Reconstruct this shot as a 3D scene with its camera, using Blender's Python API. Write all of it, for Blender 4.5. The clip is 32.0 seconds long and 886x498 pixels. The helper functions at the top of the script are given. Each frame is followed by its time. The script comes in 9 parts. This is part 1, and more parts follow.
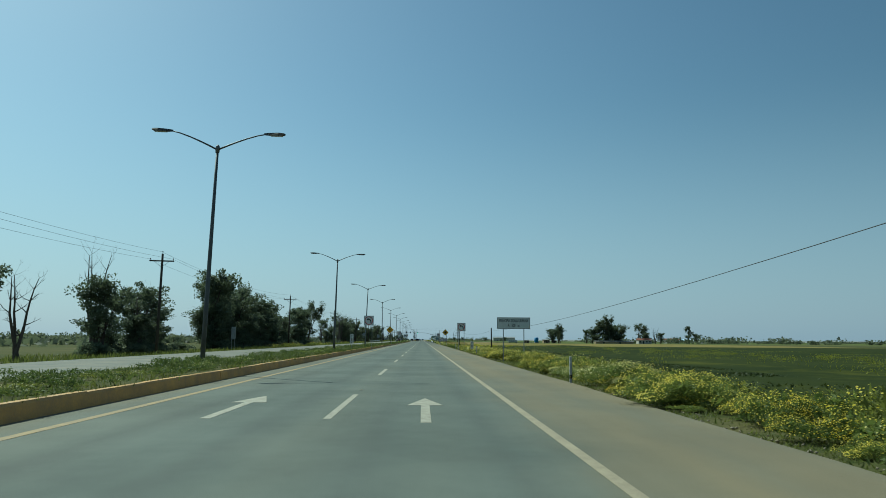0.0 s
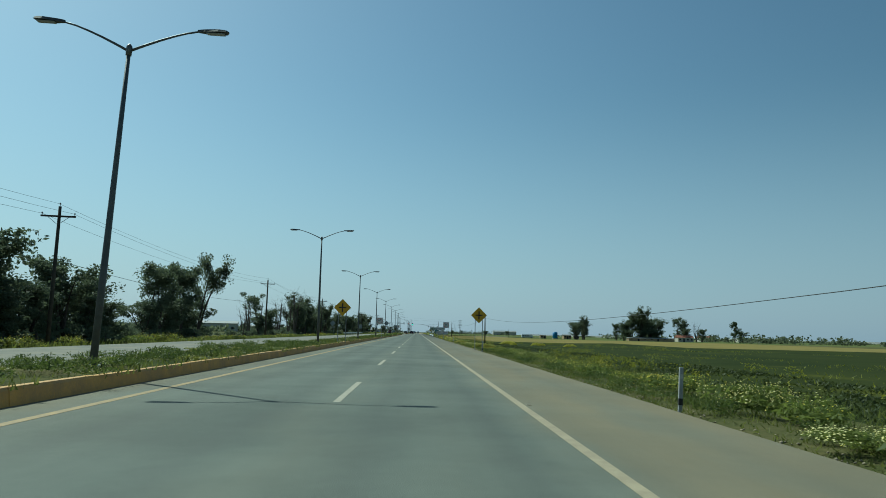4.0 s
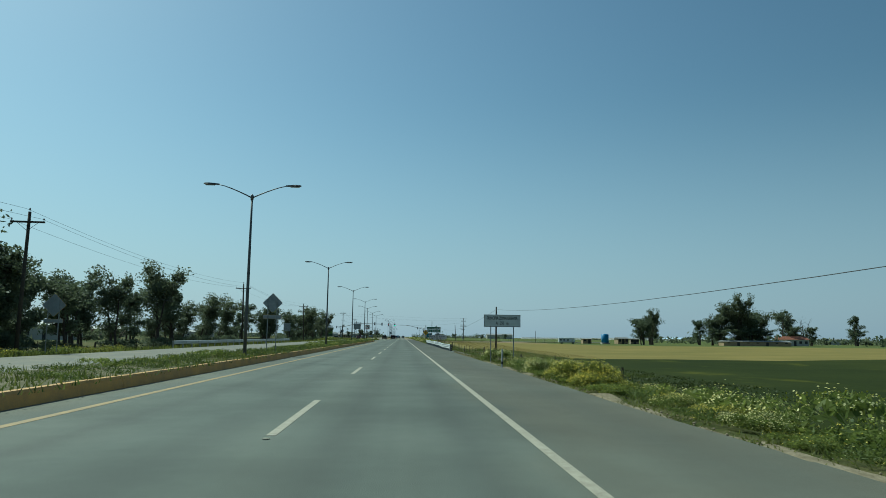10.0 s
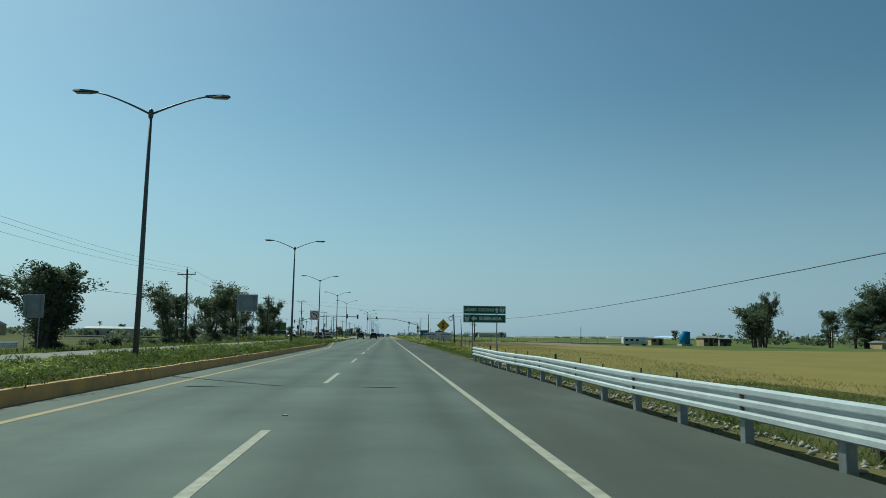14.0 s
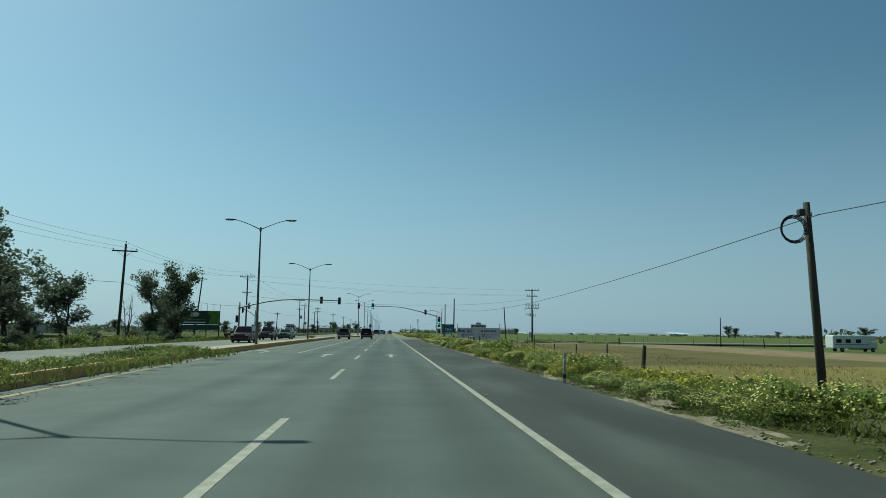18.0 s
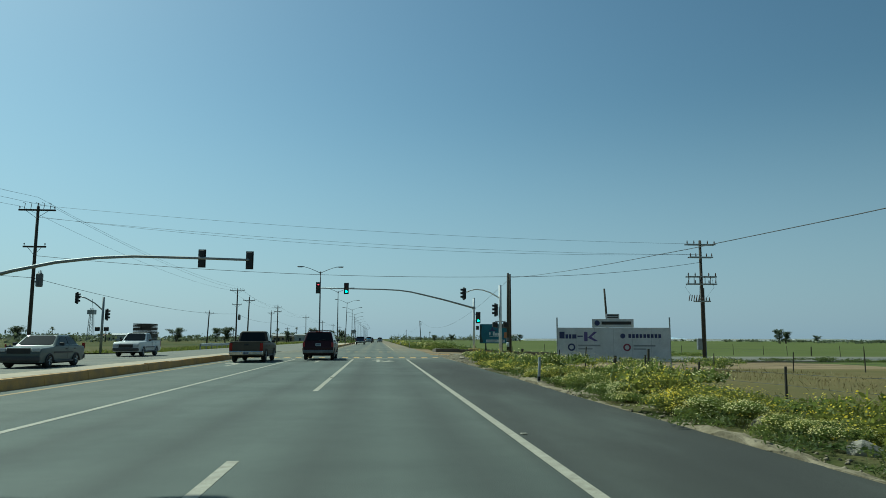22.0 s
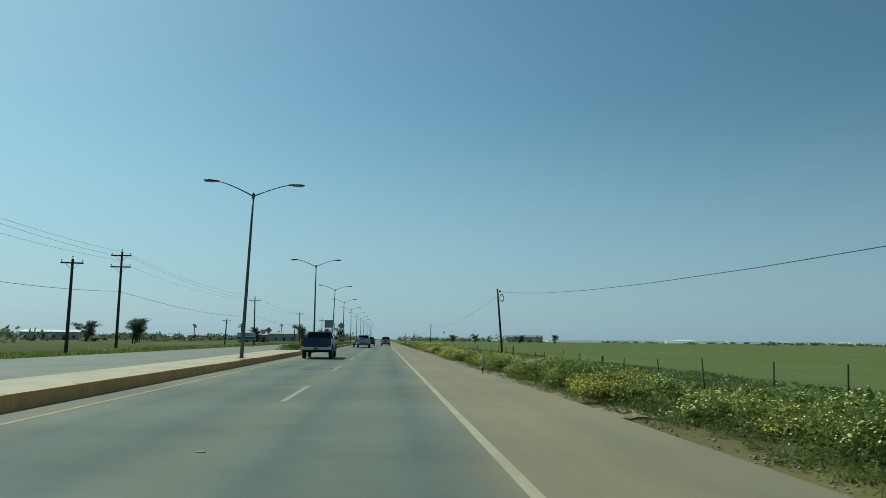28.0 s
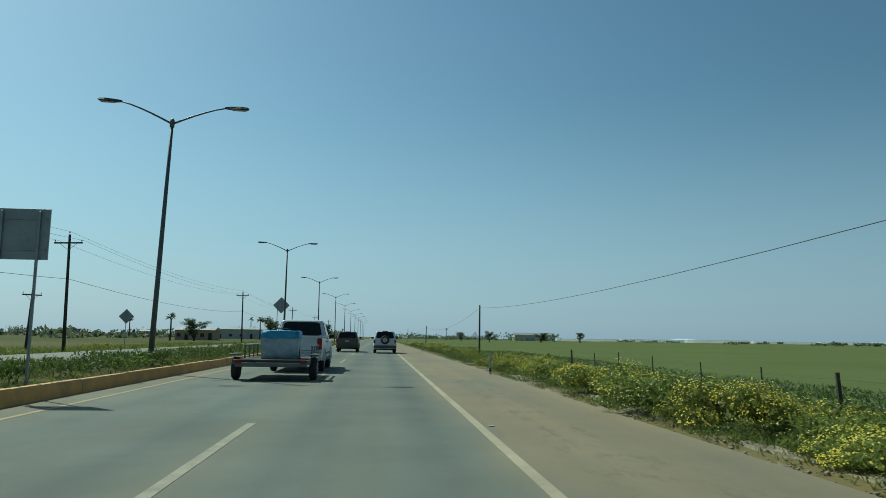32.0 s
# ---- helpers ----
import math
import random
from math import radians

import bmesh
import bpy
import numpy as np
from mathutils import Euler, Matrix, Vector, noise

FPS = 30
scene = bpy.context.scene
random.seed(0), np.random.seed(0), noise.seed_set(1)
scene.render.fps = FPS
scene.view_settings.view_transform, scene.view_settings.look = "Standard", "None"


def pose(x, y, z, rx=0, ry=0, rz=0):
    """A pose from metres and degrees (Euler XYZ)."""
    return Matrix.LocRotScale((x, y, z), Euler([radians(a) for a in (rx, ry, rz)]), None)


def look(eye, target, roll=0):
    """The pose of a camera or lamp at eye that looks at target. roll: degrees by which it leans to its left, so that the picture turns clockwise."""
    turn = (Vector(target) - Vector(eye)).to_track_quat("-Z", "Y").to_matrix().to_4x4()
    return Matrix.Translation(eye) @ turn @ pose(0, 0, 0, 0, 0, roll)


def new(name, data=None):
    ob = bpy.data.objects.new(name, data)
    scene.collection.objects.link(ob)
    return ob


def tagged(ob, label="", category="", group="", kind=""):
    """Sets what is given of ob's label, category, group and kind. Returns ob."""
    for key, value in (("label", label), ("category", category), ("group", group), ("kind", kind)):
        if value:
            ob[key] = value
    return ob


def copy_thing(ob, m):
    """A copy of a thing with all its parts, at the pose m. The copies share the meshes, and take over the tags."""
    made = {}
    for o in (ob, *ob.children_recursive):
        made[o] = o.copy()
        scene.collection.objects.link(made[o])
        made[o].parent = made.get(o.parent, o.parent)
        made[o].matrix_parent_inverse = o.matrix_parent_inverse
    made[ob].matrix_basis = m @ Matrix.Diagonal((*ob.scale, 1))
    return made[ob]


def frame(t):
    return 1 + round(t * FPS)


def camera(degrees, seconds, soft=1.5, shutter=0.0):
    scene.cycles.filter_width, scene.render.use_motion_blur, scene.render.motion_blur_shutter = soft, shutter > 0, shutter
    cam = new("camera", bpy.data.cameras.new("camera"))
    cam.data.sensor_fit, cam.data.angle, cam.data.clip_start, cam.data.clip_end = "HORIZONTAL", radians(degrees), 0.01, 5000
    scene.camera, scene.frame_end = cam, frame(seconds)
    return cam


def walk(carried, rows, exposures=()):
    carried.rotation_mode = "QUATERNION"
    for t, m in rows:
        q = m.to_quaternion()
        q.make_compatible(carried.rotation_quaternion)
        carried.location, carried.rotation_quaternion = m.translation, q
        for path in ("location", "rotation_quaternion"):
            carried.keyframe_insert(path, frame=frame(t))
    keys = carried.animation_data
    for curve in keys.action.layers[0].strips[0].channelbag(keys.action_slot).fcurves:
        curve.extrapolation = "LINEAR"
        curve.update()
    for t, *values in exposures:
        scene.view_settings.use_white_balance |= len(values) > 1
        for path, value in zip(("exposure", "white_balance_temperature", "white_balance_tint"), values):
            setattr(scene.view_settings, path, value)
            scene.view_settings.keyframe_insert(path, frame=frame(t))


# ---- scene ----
cam = camera(63.44, 32.0, soft=0.6, shutter=0.03)
EYE = 1.30
# seconds, x, y, yaw, pitch, roll
PATH = [
    (0.0, -0.08, -7.92, -1.68, 7.20, -0.37),
    (0.5, -0.06, 3.51, -1.38, 7.26, -0.50),
    (1.0, -0.12, 14.40, -1.24, 7.22, -0.86),
    (1.5, -0.15, 25.21, -1.25, 7.15, -1.35),
    (2.0, -0.17, 35.70, -1.23, 7.20, -1.43),
    (2.5, -0.22, 45.61, -1.52, 6.89, -1.04),
    (3.0, -0.22, 56.16, -1.79, 7.14, -1.51),
    (3.5, -0.20, 67.65, -1.80, 7.01, -1.54),
    (4.0, -0.19, 78.50, -2.05, 6.65, -1.39),
    (4.5, -0.16, 89.55, -2.05, 6.97, -1.12),
    (6.5, -0.23, 134.13, -1.86, 7.00, -1.59),
    (7.0, -0.24, 145.83, -1.98, 7.07, -1.26),
    (7.5, -0.18, 157.48, -2.29, 7.23, -1.03),
    (8.0, -0.11, 169.25, -3.16, 6.77, -1.04),
    (8.5, -0.10, 180.41, -3.00, 7.19, -0.10),
    (9.0, -0.06, 192.09, -3.18, 7.47, -0.66),
    (9.5, -0.05, 203.69, -3.17, 7.21, -0.47),
    (10.0, 0.06, 216.25, -3.24, 6.99, -0.65),
    (10.5, 0.10, 227.76, -3.29, 7.41, -0.33),
    (11.0, 0.04, 238.90, -3.12, 7.00, -0.32),
    (11.5, 0.02, 250.99, -3.59, 7.15, -0.94),
    (12.0, -0.01, 262.47, -3.27, 7.10, -0.13),
    (12.5, -0.07, 274.02, -3.78, 6.71, -0.90),
    (13.0, -0.00, 285.61, -4.12, 7.51, -0.06),
    (13.5, -0.03, 297.49, -4.15, 7.06, -0.00),
    (14.0, -0.03, 309.36, -4.47, 6.87, -0.67),
    (14.5, -0.00, 320.48, -4.33, 7.22, -0.43),
    (15.0, 0.02, 331.48, -4.49, 7.10, -0.39),
    (15.5, 0.02, 342.37, -4.46, 7.42, -0.23),
    (17.5, -0.09, 384.61, -4.19, 6.78, -0.58),
    (18.0, -0.13, 393.92, -4.36, 6.60, -0.64),
    (18.5, -0.12, 403.73, -4.75, 6.71, -0.35),
    (19.0, -0.14, 413.23, -4.79, 6.96, -0.04),
    (19.5, -0.11, 422.76, -5.00, 6.95, -0.14),
    (20.0, -0.11, 432.29, -4.55, 6.81, 0.17),
    (20.5, -0.15, 441.54, -4.15, 6.87, 0.07),
    (21.0, -0.22, 450.53, -4.37, 6.98, -0.45),
    (21.5, -0.20, 459.41, -4.99, 6.78, -0.63),
    (22.0, -0.11, 468.18, -5.19, 7.15, -0.18),
    (22.5, -0.08, 476.79, -5.10, 7.21, -0.25),
    (23.0, -0.08, 485.48, -5.09, 7.31, -0.22),
    (23.5, -0.08, 494.85, -5.70, 7.19, -1.13),
    (24.0, 0.07, 503.81, -6.01, 7.15, -0.39),
    (24.5, 0.21, 512.49, -5.90, 7.44, 0.12),
    (25.0, 0.32, 521.51, -5.70, 7.50, -0.10),
    (25.5, 0.38, 530.24, -5.00, 7.61, -0.17),
    (26.0, 0.42, 540.14, -4.56, 7.23, -0.30),
    (26.5, 0.46, 550.46, -4.34, 7.26, -0.02),
    (28.5, 0.41, 589.44, -4.71, 7.20, -0.66),
    (29.0, 0.39, 599.52, -4.81, 7.27, -0.35),
    (29.5, 0.41, 609.84, -5.04, 7.34, -0.51),
    (30.0, 0.41, 620.66, -4.89, 7.35, -0.36),
    (30.5, 0.38, 631.26, -4.93, 7.01, -0.16),
    (31.0, 0.33, 642.04, -5.03, 7.00, -0.61),
    (31.5, 0.28, 652.80, -5.07, 7.10, -0.89),
    (32.0, 0.22, 663.34, -5.09, 7.05, -0.81),
]
walk(cam, [(t, pose(x, y, EYE, 90 + pitch, roll, yaw)) for t, x, y, yaw, pitch, roll in PATH], [(0.0, 0.0, 5750, -17), (23.3, 0.0, 5750, -17), (24.0, 0.16, 5750, -17), (24.7, 0.0, 5750, -17), (32.0, 0.0, 5750, -17)])

# ---- light ----
# shadows fall 0.62 m to the right and 0.63 m back for each metre of height
SUN = Vector((-0.62, 0.63, 1.0)).normalized()
world = bpy.data.worlds.new("world")
scene.world = world
world.use_nodes = True
wn = world.node_tree.nodes
sky = wn.new("ShaderNodeTexSky")
sky.sky_type = "NISHITA"
sky.sun_disc = False
sky.sun_elevation = math.asin(SUN.z)
sky.sun_rotation = math.atan2(SUN.x, SUN.y)
sky.altitude = 20
sky.air_density = 1.1
sky.dust_density = 1.25
sky.ozone_density = 3.0
wn["Background"].inputs["Strength"].default_value = 0.085
# pale blue haze thickens towards the horizon
wl = world.node_tree.links
tc = wn.new("ShaderNodeTexCoord")
sx = wn.new("ShaderNodeSeparateXYZ")
wl.new(tc.outputs["Generated"], sx.inputs[0])
hz = wn.new("ShaderNodeMapRange")
hz.interpolation_type = "SMOOTHSTEP"
hz.inputs[1].default_value, hz.inputs[2].default_value = -0.02, 0.34
hz.inputs[3].default_value, hz.inputs[4].default_value = 0.72, 0.0
wl.new(sx.outputs["Z"], hz.inputs[0])
tint = wn.new("ShaderNodeMixRGB")
tint.blend_type = "MULTIPLY"
tint.inputs[0].default_value = 1.0
tint.inputs[2].default_value = (0.94, 1.0, 0.965, 1)
wl.new(sky.outputs[0], tint.inputs[1])
haze = wn.new("ShaderNodeMixRGB")
haze.inputs[2].default_value = (4.85, 5.9, 7.7, 1)
wl.new(hz.outputs[0], haze.inputs[0])
wl.new(tint.outputs[0], haze.inputs[1])
# brighter towards the sun, dimmer away from it
glow = wn.new("ShaderNodeVectorMath")
glow.operation = "DOT_PRODUCT"
glow.inputs[1].default_value = Vector((SUN.x, SUN.y, 0)).normalized()
wl.new(tc.outputs["Generated"], glow.inputs[0])
glow_map = wn.new("ShaderNodeMapRange")
glow_map.inputs[1].default_value, glow_map.inputs[2].default_value = -0.2, 1.0
glow_map.inputs[3].default_value, glow_map.inputs[4].default_value = 0.75, 1.03
wl.new(glow.outputs["Value"], glow_map.inputs[0])
sky_tone = wn.new("ShaderNodeVectorMath")
sky_tone.operation = "SCALE"
wl.new(haze.outputs[0], sky_tone.inputs[0])
wl.new(glow_map.outputs[0], sky_tone.inputs["Scale"])
wl.new(sky_tone.outputs[0], wn["Background"].inputs["Color"])
sun_data = bpy.data.lights.new("sun", "SUN")
sun_data.energy = 4.2
sun_data.angle = radians(0.55)
sun_data.color = (1.0, 0.95, 0.86)
sun = new("sun", sun_data)
sun.matrix_world = look((0, 0, 60), Vector((0, 0, 60)) - SUN)
scene.view_settings.exposure = 0.0


# ---- materials ----
def rgb(c):
    return (c[0], c[1], c[2], 1.0)


def mat(name, c, c2=None, rough=0.7, metal=0.0, scale=1.5, bump=0.0, bscale=30.0, spec=0.4, fine=0.35):
    """A surface with two scales of tone, in metres, and fine relief."""
    m = bpy.data.materials.new(name)
    m.use_nodes = True
    nt = m.node_tree
    b = nt.nodes["Principled BSDF"]
    b.inputs["Roughness"].default_value = rough
    b.inputs["Metallic"].default_value = metal
    b.inputs["Specular IOR Level"].default_value = spec
    c2 = c2 or tuple(v * 0.72 for v in c)
    geo = nt.nodes.new("ShaderNodeNewGeometry")
    n1 = nt.nodes.new("ShaderNodeTexNoise")
    n1.inputs["Scale"].default_value = scale
    n1.inputs["Detail"].default_value = 6
    n1.inputs["Roughness"].default_value = 0.65
    n2 = nt.nodes.new("ShaderNodeTexNoise")
    n2.inputs["Scale"].default_value = bscale
    n2.inputs["Detail"].default_value = 3
    nt.links.new(geo.outputs["Position"], n1.inputs["Vector"])
    nt.links.new(geo.outputs["Position"], n2.inputs["Vector"])
    mx = nt.nodes.new("ShaderNodeMath")
    mx.operation = "MULTIPLY_ADD"
    nt.links.new(n2.outputs["Fac"], mx.inputs[0])
    mx.inputs[1].default_value = fine
    nt.links.new(n1.outputs["Fac"], mx.inputs[2])
    ramp = nt.nodes.new("ShaderNodeValToRGB")
    ramp.color_ramp.elements[0].position = 0.42 + fine * 0.3
    ramp.color_ramp.elements[1].position = 0.68 + fine * 0.5
    ramp.color_ramp.elements[0].color = rgb(c)
    ramp.color_ramp.elements[1].color = rgb(c2)
    nt.links.new(mx.outputs[0], ramp.inputs[0])
    nt.links.new(ramp.outputs[0], b.inputs["Base Color"])
    if bump:
        bp = nt.nodes.new("ShaderNodeBump")
        bp.inputs["Strength"].default_value = bump
        bp.inputs["Distance"].default_value = 0.02
        nt.links.new(n2.outputs["Fac"], bp.inputs["Height"])
        nt.links.new(bp.outputs[0], b.inputs["Normal"])
    return m


def foliage(name, c, c2, rough=0.6, trans=0.35):
    """Leaves: tone varies leaf by leaf and plant by plant, and light comes through them."""
    m = bpy.data.materials.new(name)
    m.use_nodes = True
    nt = m.node_tree
    b = nt.nodes["Principled BSDF"]
    b.inputs["Roughness"].default_value = rough
    b.inputs["Specular IOR Level"].default_value = 0.25
    geo = nt.nodes.new("ShaderNodeNewGeometry")
    inf = nt.nodes.new("ShaderNodeObjectInfo")
    n1 = nt.nodes.new("ShaderNodeTexNoise")
    n1.inputs["Scale"].default_value = 0.9
    nt.links.new(geo.outputs["Position"], n1.inputs["Vector"])
    a = nt.nodes.new("ShaderNodeMath")
    a.operation = "MULTIPLY_ADD"
    nt.links.new(geo.outputs["Random Per Island"], a.inputs[0])
    a.inputs[1].default_value = 0.45
    nt.links.new(n1.outputs["Fac"], a.inputs[2])
    a2 = nt.nodes.new("ShaderNodeMath")
    a2.operation = "MULTIPLY_ADD"
    nt.links.new(inf.outputs["Random"], a2.inputs[0])
    a2.inputs[1].default_value = 0.3
    nt.links.new(a.outputs[0], a2.inputs[2])
    ramp = nt.nodes.new("ShaderNodeValToRGB")
    ramp.color_ramp.elements[0].position = 0.45
    ramp.color_ramp.elements[1].position = 1.15
    ramp.color_ramp.elements[1].position = 1.0
    ramp.color_ramp.elements[0].color = rgb(c)
    ramp.color_ramp.elements[1].color = rgb(c2)
    nt.links.new(a2.outputs[0], ramp.inputs[0])
    nt.links.new(ramp.outputs[0], b.inputs["Base Color"])
    if trans:
        tr = nt.nodes.new("ShaderNodeBsdfTranslucent")
        ms = nt.nodes.new("ShaderNodeMixShader")
        ms.inputs[0].default_value = trans
        nt.links.new(ramp.outputs[0], tr.inputs["Color"])
        nt.links.new(b.outputs[0], ms.inputs[1])
        nt.links.new(tr.outputs[0], ms.inputs[2])
        nt.links.new(ms.outputs[0], nt.nodes["Material Output"].inputs["Surface"])
    return m


def glowing(name, c, strength):
    m = mat(name, c, c, rough=0.3)
    b = m.node_tree.nodes["Principled BSDF"]
    b.inputs["Emission Color"].default_value = rgb(c)
    b.inputs["Emission Strength"].default_value = strength
    return m


def asphalt_material():
    """Worn grey asphalt, polished in the wheel tracks, with pale dust drifted over it towards the shoulder."""
    m = mat("asphalt", (0.094, 0.111, 0.096), (0.134, 0.155, 0.133), rough=0.85, scale=0.22, bump=0.4, bscale=90, fine=0.3, spec=0.28)
    nt = m.node_tree
    b = nt.nodes["Principled BSDF"]
    src = b.inputs["Base Color"].links[0].from_socket
    geo = [n for n in nt.nodes if n.type == "NEW_GEOMETRY"][0]
    sep = nt.nodes.new("ShaderNodeSeparateXYZ")
    nt.links.new(geo.outputs["Position"], sep.inputs[0])

    def curve(sock, points):
        r = nt.nodes.new("ShaderNodeValToRGB")
        el = r.color_ramp.elements
        lo, hi = points[0][0], points[-1][0]
        mr = nt.nodes.new("ShaderNodeMapRange")
        mr.inputs[1].default_value, mr.inputs[2].default_value = lo, hi
        nt.links.new(sock, mr.inputs[0])
        nt.links.new(mr.outputs[0], r.inputs[0])
        el.remove(el[1])
        el[0].position, el[0].color = 0.0, (points[0][1],) * 3 + (1,)
        for p, v in points[1:]:
            el.new((p - lo) / (hi - lo)).color = (v, v, v, 1)
        return r.outputs[0]

    def mul(a, c):
        n = nt.nodes.new("ShaderNodeMath")
        n.operation = "MULTIPLY"
        nt.links.new(a, n.inputs[0])
        if isinstance(c, float):
            n.inputs[1].default_value = c
        else:
            nt.links.new(c, n.inputs[1])
        return n.outputs[0]

    edge = nt.nodes.new("ShaderNodeTexNoise")
    edge.inputs["Scale"].default_value = 0.35
    edge.inputs["Detail"].default_value = 6
    nt.links.new(geo.outputs["Position"], edge.inputs["Vector"])
    wander = nt.nodes.new("ShaderNodeMath")
    wander.operation = "MULTIPLY_ADD"
    nt.links.new(edge.outputs["Fac"], wander.inputs[0])
    wander.inputs[1].default_value = 1.6
    off = nt.nodes.new("ShaderNodeMath")
    off.operation = "SUBTRACT"
    nt.links.new(sep.outputs["X"], off.inputs[0])
    off.inputs[1].default_value = 0.8
    nt.links.new(off.outputs[0], wander.inputs[2])
    across = curve(wander.outputs[0], [(-6.4, 0.75), (-5.3, 0.2), (-3.4, 0.05), (-2.4, 0.03), (-1.6, 0.16), (-0.6, 0.03), (0.2, 0.1), (0.9, 0.03), (1.5, 0.25), (1.95, 0.72), (2.9, 0.95), (3.4, 0.75), (4.0, 0.95), (4.6, 1.0)])
    along = curve(sep.outputs["Y"], [(-60, 1.0), (60, 1.0), (185, 0.72), (260, 0.3), (500, 0.12), (526, 0.16), (542, 0.35), (572, 0.8), (592, 1.0), (900, 1.0)])
    st = nt.nodes.new("ShaderNodeTexNoise")
    st.inputs["Scale"].default_value = 0.5
    st.inputs["Detail"].default_value = 7
    mp = nt.nodes.new("ShaderNodeMapping")
    mp.inputs["Scale"].default_value = (1.0, 0.22, 1.0)
    nt.links.new(geo.outputs["Position"], mp.inputs[0])
    nt.links.new(mp.outputs[0], st.inputs["Vector"])
    streak = curve(st.outputs["Fac"], [(0.3, 0.5), (0.5, 0.88), (0.7, 1.0)])
    dust = mul(mul(across, along), streak)
    # past the crossroads a film of dust lies over both lanes too
    film = curve(sep.outputs["Y"], [(505, 0.0), (530, 0.26), (560, 0.3), (700, 0.27), (900, 0.2)])
    lanes = curve(sep.outputs["X"], [(-9, 1.0), (-5.5, 0.8), (-4.2, 0.25), (-3.2, 0.7), (-2.4, 0.25), (-1.6, 0.95), (-0.8, 0.2), (0.1, 0.7), (0.9, 0.2), (1.7, 0.85), (2.6, 0.6), (4.0, 0.2)])
    add = nt.nodes.new("ShaderNodeMath")
    add.operation = "ADD"
    add.use_clamp = True
    nt.links.new(dust, add.inputs[0])
    nt.links.new(mul(mul(film, lanes), streak), add.inputs[1])
    mix = nt.nodes.new("ShaderNodeMixRGB")
    nt.links.new(add.outputs[0], mix.inputs[0])
    nt.links.new(src, mix.inputs[1])
    # paler, redder sand past the crossroads
    pale = curve(sep.outputs["Y"], [(500, 0.0), (560, 1.0), (900, 1.0)])
    sand = nt.nodes.new("ShaderNodeMixRGB")
    nt.links.new(pale, sand.inputs[0])
    sand.inputs[1].default_value = (0.205, 0.166, 0.098, 1)
    sand.inputs[2].default_value = (0.235, 0.182, 0.108, 1)
    nt.links.new(sand.outputs[0], mix.inputs[2])
    # dark tyre film down the middle of each wheel track
    tracks = curve(sep.outputs["X"], [(-6.0, 0.0), (-4.6, 0.0), (-4.2, 0.3), (-3.7, 0.06), (-2.9, 0.06), (-2.5, 0.3), (-1.9, 0.0), (-1.2, 0.05), (-0.75, 0.32), (-0.2, 0.08), (0.5, 0.08), (0.9, 0.32), (1.4, 0.03), (4.6, 0.0)])
    mix2 = nt.nodes.new("ShaderNodeMixRGB")
    nt.links.new(mul(tracks, streak), mix2.inputs[0])
    nt.links.new(mix.outputs[0], mix2.inputs[1])
    mix2.inputs[2].default_value = (0.055, 0.057, 0.053, 1)
    # long faint streaks worn by traffic, and broad patches of older and newer seal
    wear = nt.nodes.new("ShaderNodeTexNoise")
    wear.inputs["Scale"].default_value = 1.0
    wear.inputs["Detail"].default_value = 5
    mp2 = nt.nodes.new("ShaderNodeMapping")
    mp2.inputs["Scale"].default_value = (1.3, 0.02, 1.0)
    nt.links.new(geo.outputs["Position"], mp2.inputs[0])
    nt.links.new(mp2.outputs[0], wear.inputs["Vector"])
    blot = nt.nodes.new("ShaderNodeTexNoise")
    blot.inputs["Scale"].default_value = 0.11
    blot.inputs["Detail"].default_value = 8
    blot.inputs["Roughness"].default_value = 0.7
    nt.links.new(geo.outputs["Position"], blot.inputs["Vector"])
    worn = mul(curve(wear.outputs["Fac"], [(0.3, 0.92), (0.5, 1.0), (0.7, 1.07)]), curve(blot.outputs["Fac"], [(0.3, 0.88), (0.5, 1.0), (0.7, 1.1)]))
    vary = nt.nodes.new("ShaderNodeVectorMath")
    vary.operation = "SCALE"
    nt.links.new(mix2.outputs[0], vary.inputs[0])
    nt.links.new(worn, vary.inputs["Scale"])
    # oily dark shoulder on the newer stretch before the crossroads
    side = curve(sep.outputs["X"], [(-6.5, 0.1), (-4.8, 0.14), (-4.2, 0.3), (-3.4, 0.12), (-2.5, 0.34), (-1.6, 0.16), (-0.75, 0.48), (0.1, 0.25), (0.9, 0.52), (1.5, 0.35), (1.9, 0.9), (3.2, 1.0), (4.6, 0.95)])
    newer = curve(sep.outputs["Y"], [(110, 0.0), (175, 0.34), (260, 0.5), (330, 0.8), (400, 1.0), (505, 1.0), (522, 0.0)])
    mix3 = nt.nodes.new("ShaderNodeMixRGB")
    nt.links.new(mul(mul(side, newer), streak), mix3.inputs[0])
    nt.links.new(vary.outputs[0], mix3.inputs[1])
    mix3.inputs[2].default_value = (0.036, 0.035, 0.03, 1)
    crumb = nt.nodes.new("ShaderNodeTexNoise")
    crumb.inputs["Scale"].default_value = 4.0
    crumb.inputs["Detail"].default_value = 8
    crumb.inputs["Roughness"].default_value = 0.72
    mp3 = nt.nodes.new("ShaderNodeMapping")
    mp3.inputs["Scale"].default_value = (1.0, 0.3, 1.0)
    nt.links.new(geo.outputs["Position"], mp3.inputs[0])
    nt.links.new(mp3.outputs[0], crumb.inputs["Vector"])
    broken = curve(crumb.outputs["Fac"], [(0.52, 0.0), (0.6, 0.3), (0.68, 0.55)])
    band = mul(curve(wander.outputs[0], [(2.0, 0.0), (2.6, 1.0), (3.1, 0.9), (3.7, 0.0)]), curve(sep.outputs["Y"], [(585, 0.0), (600, 1.0), (900, 1.0)]))
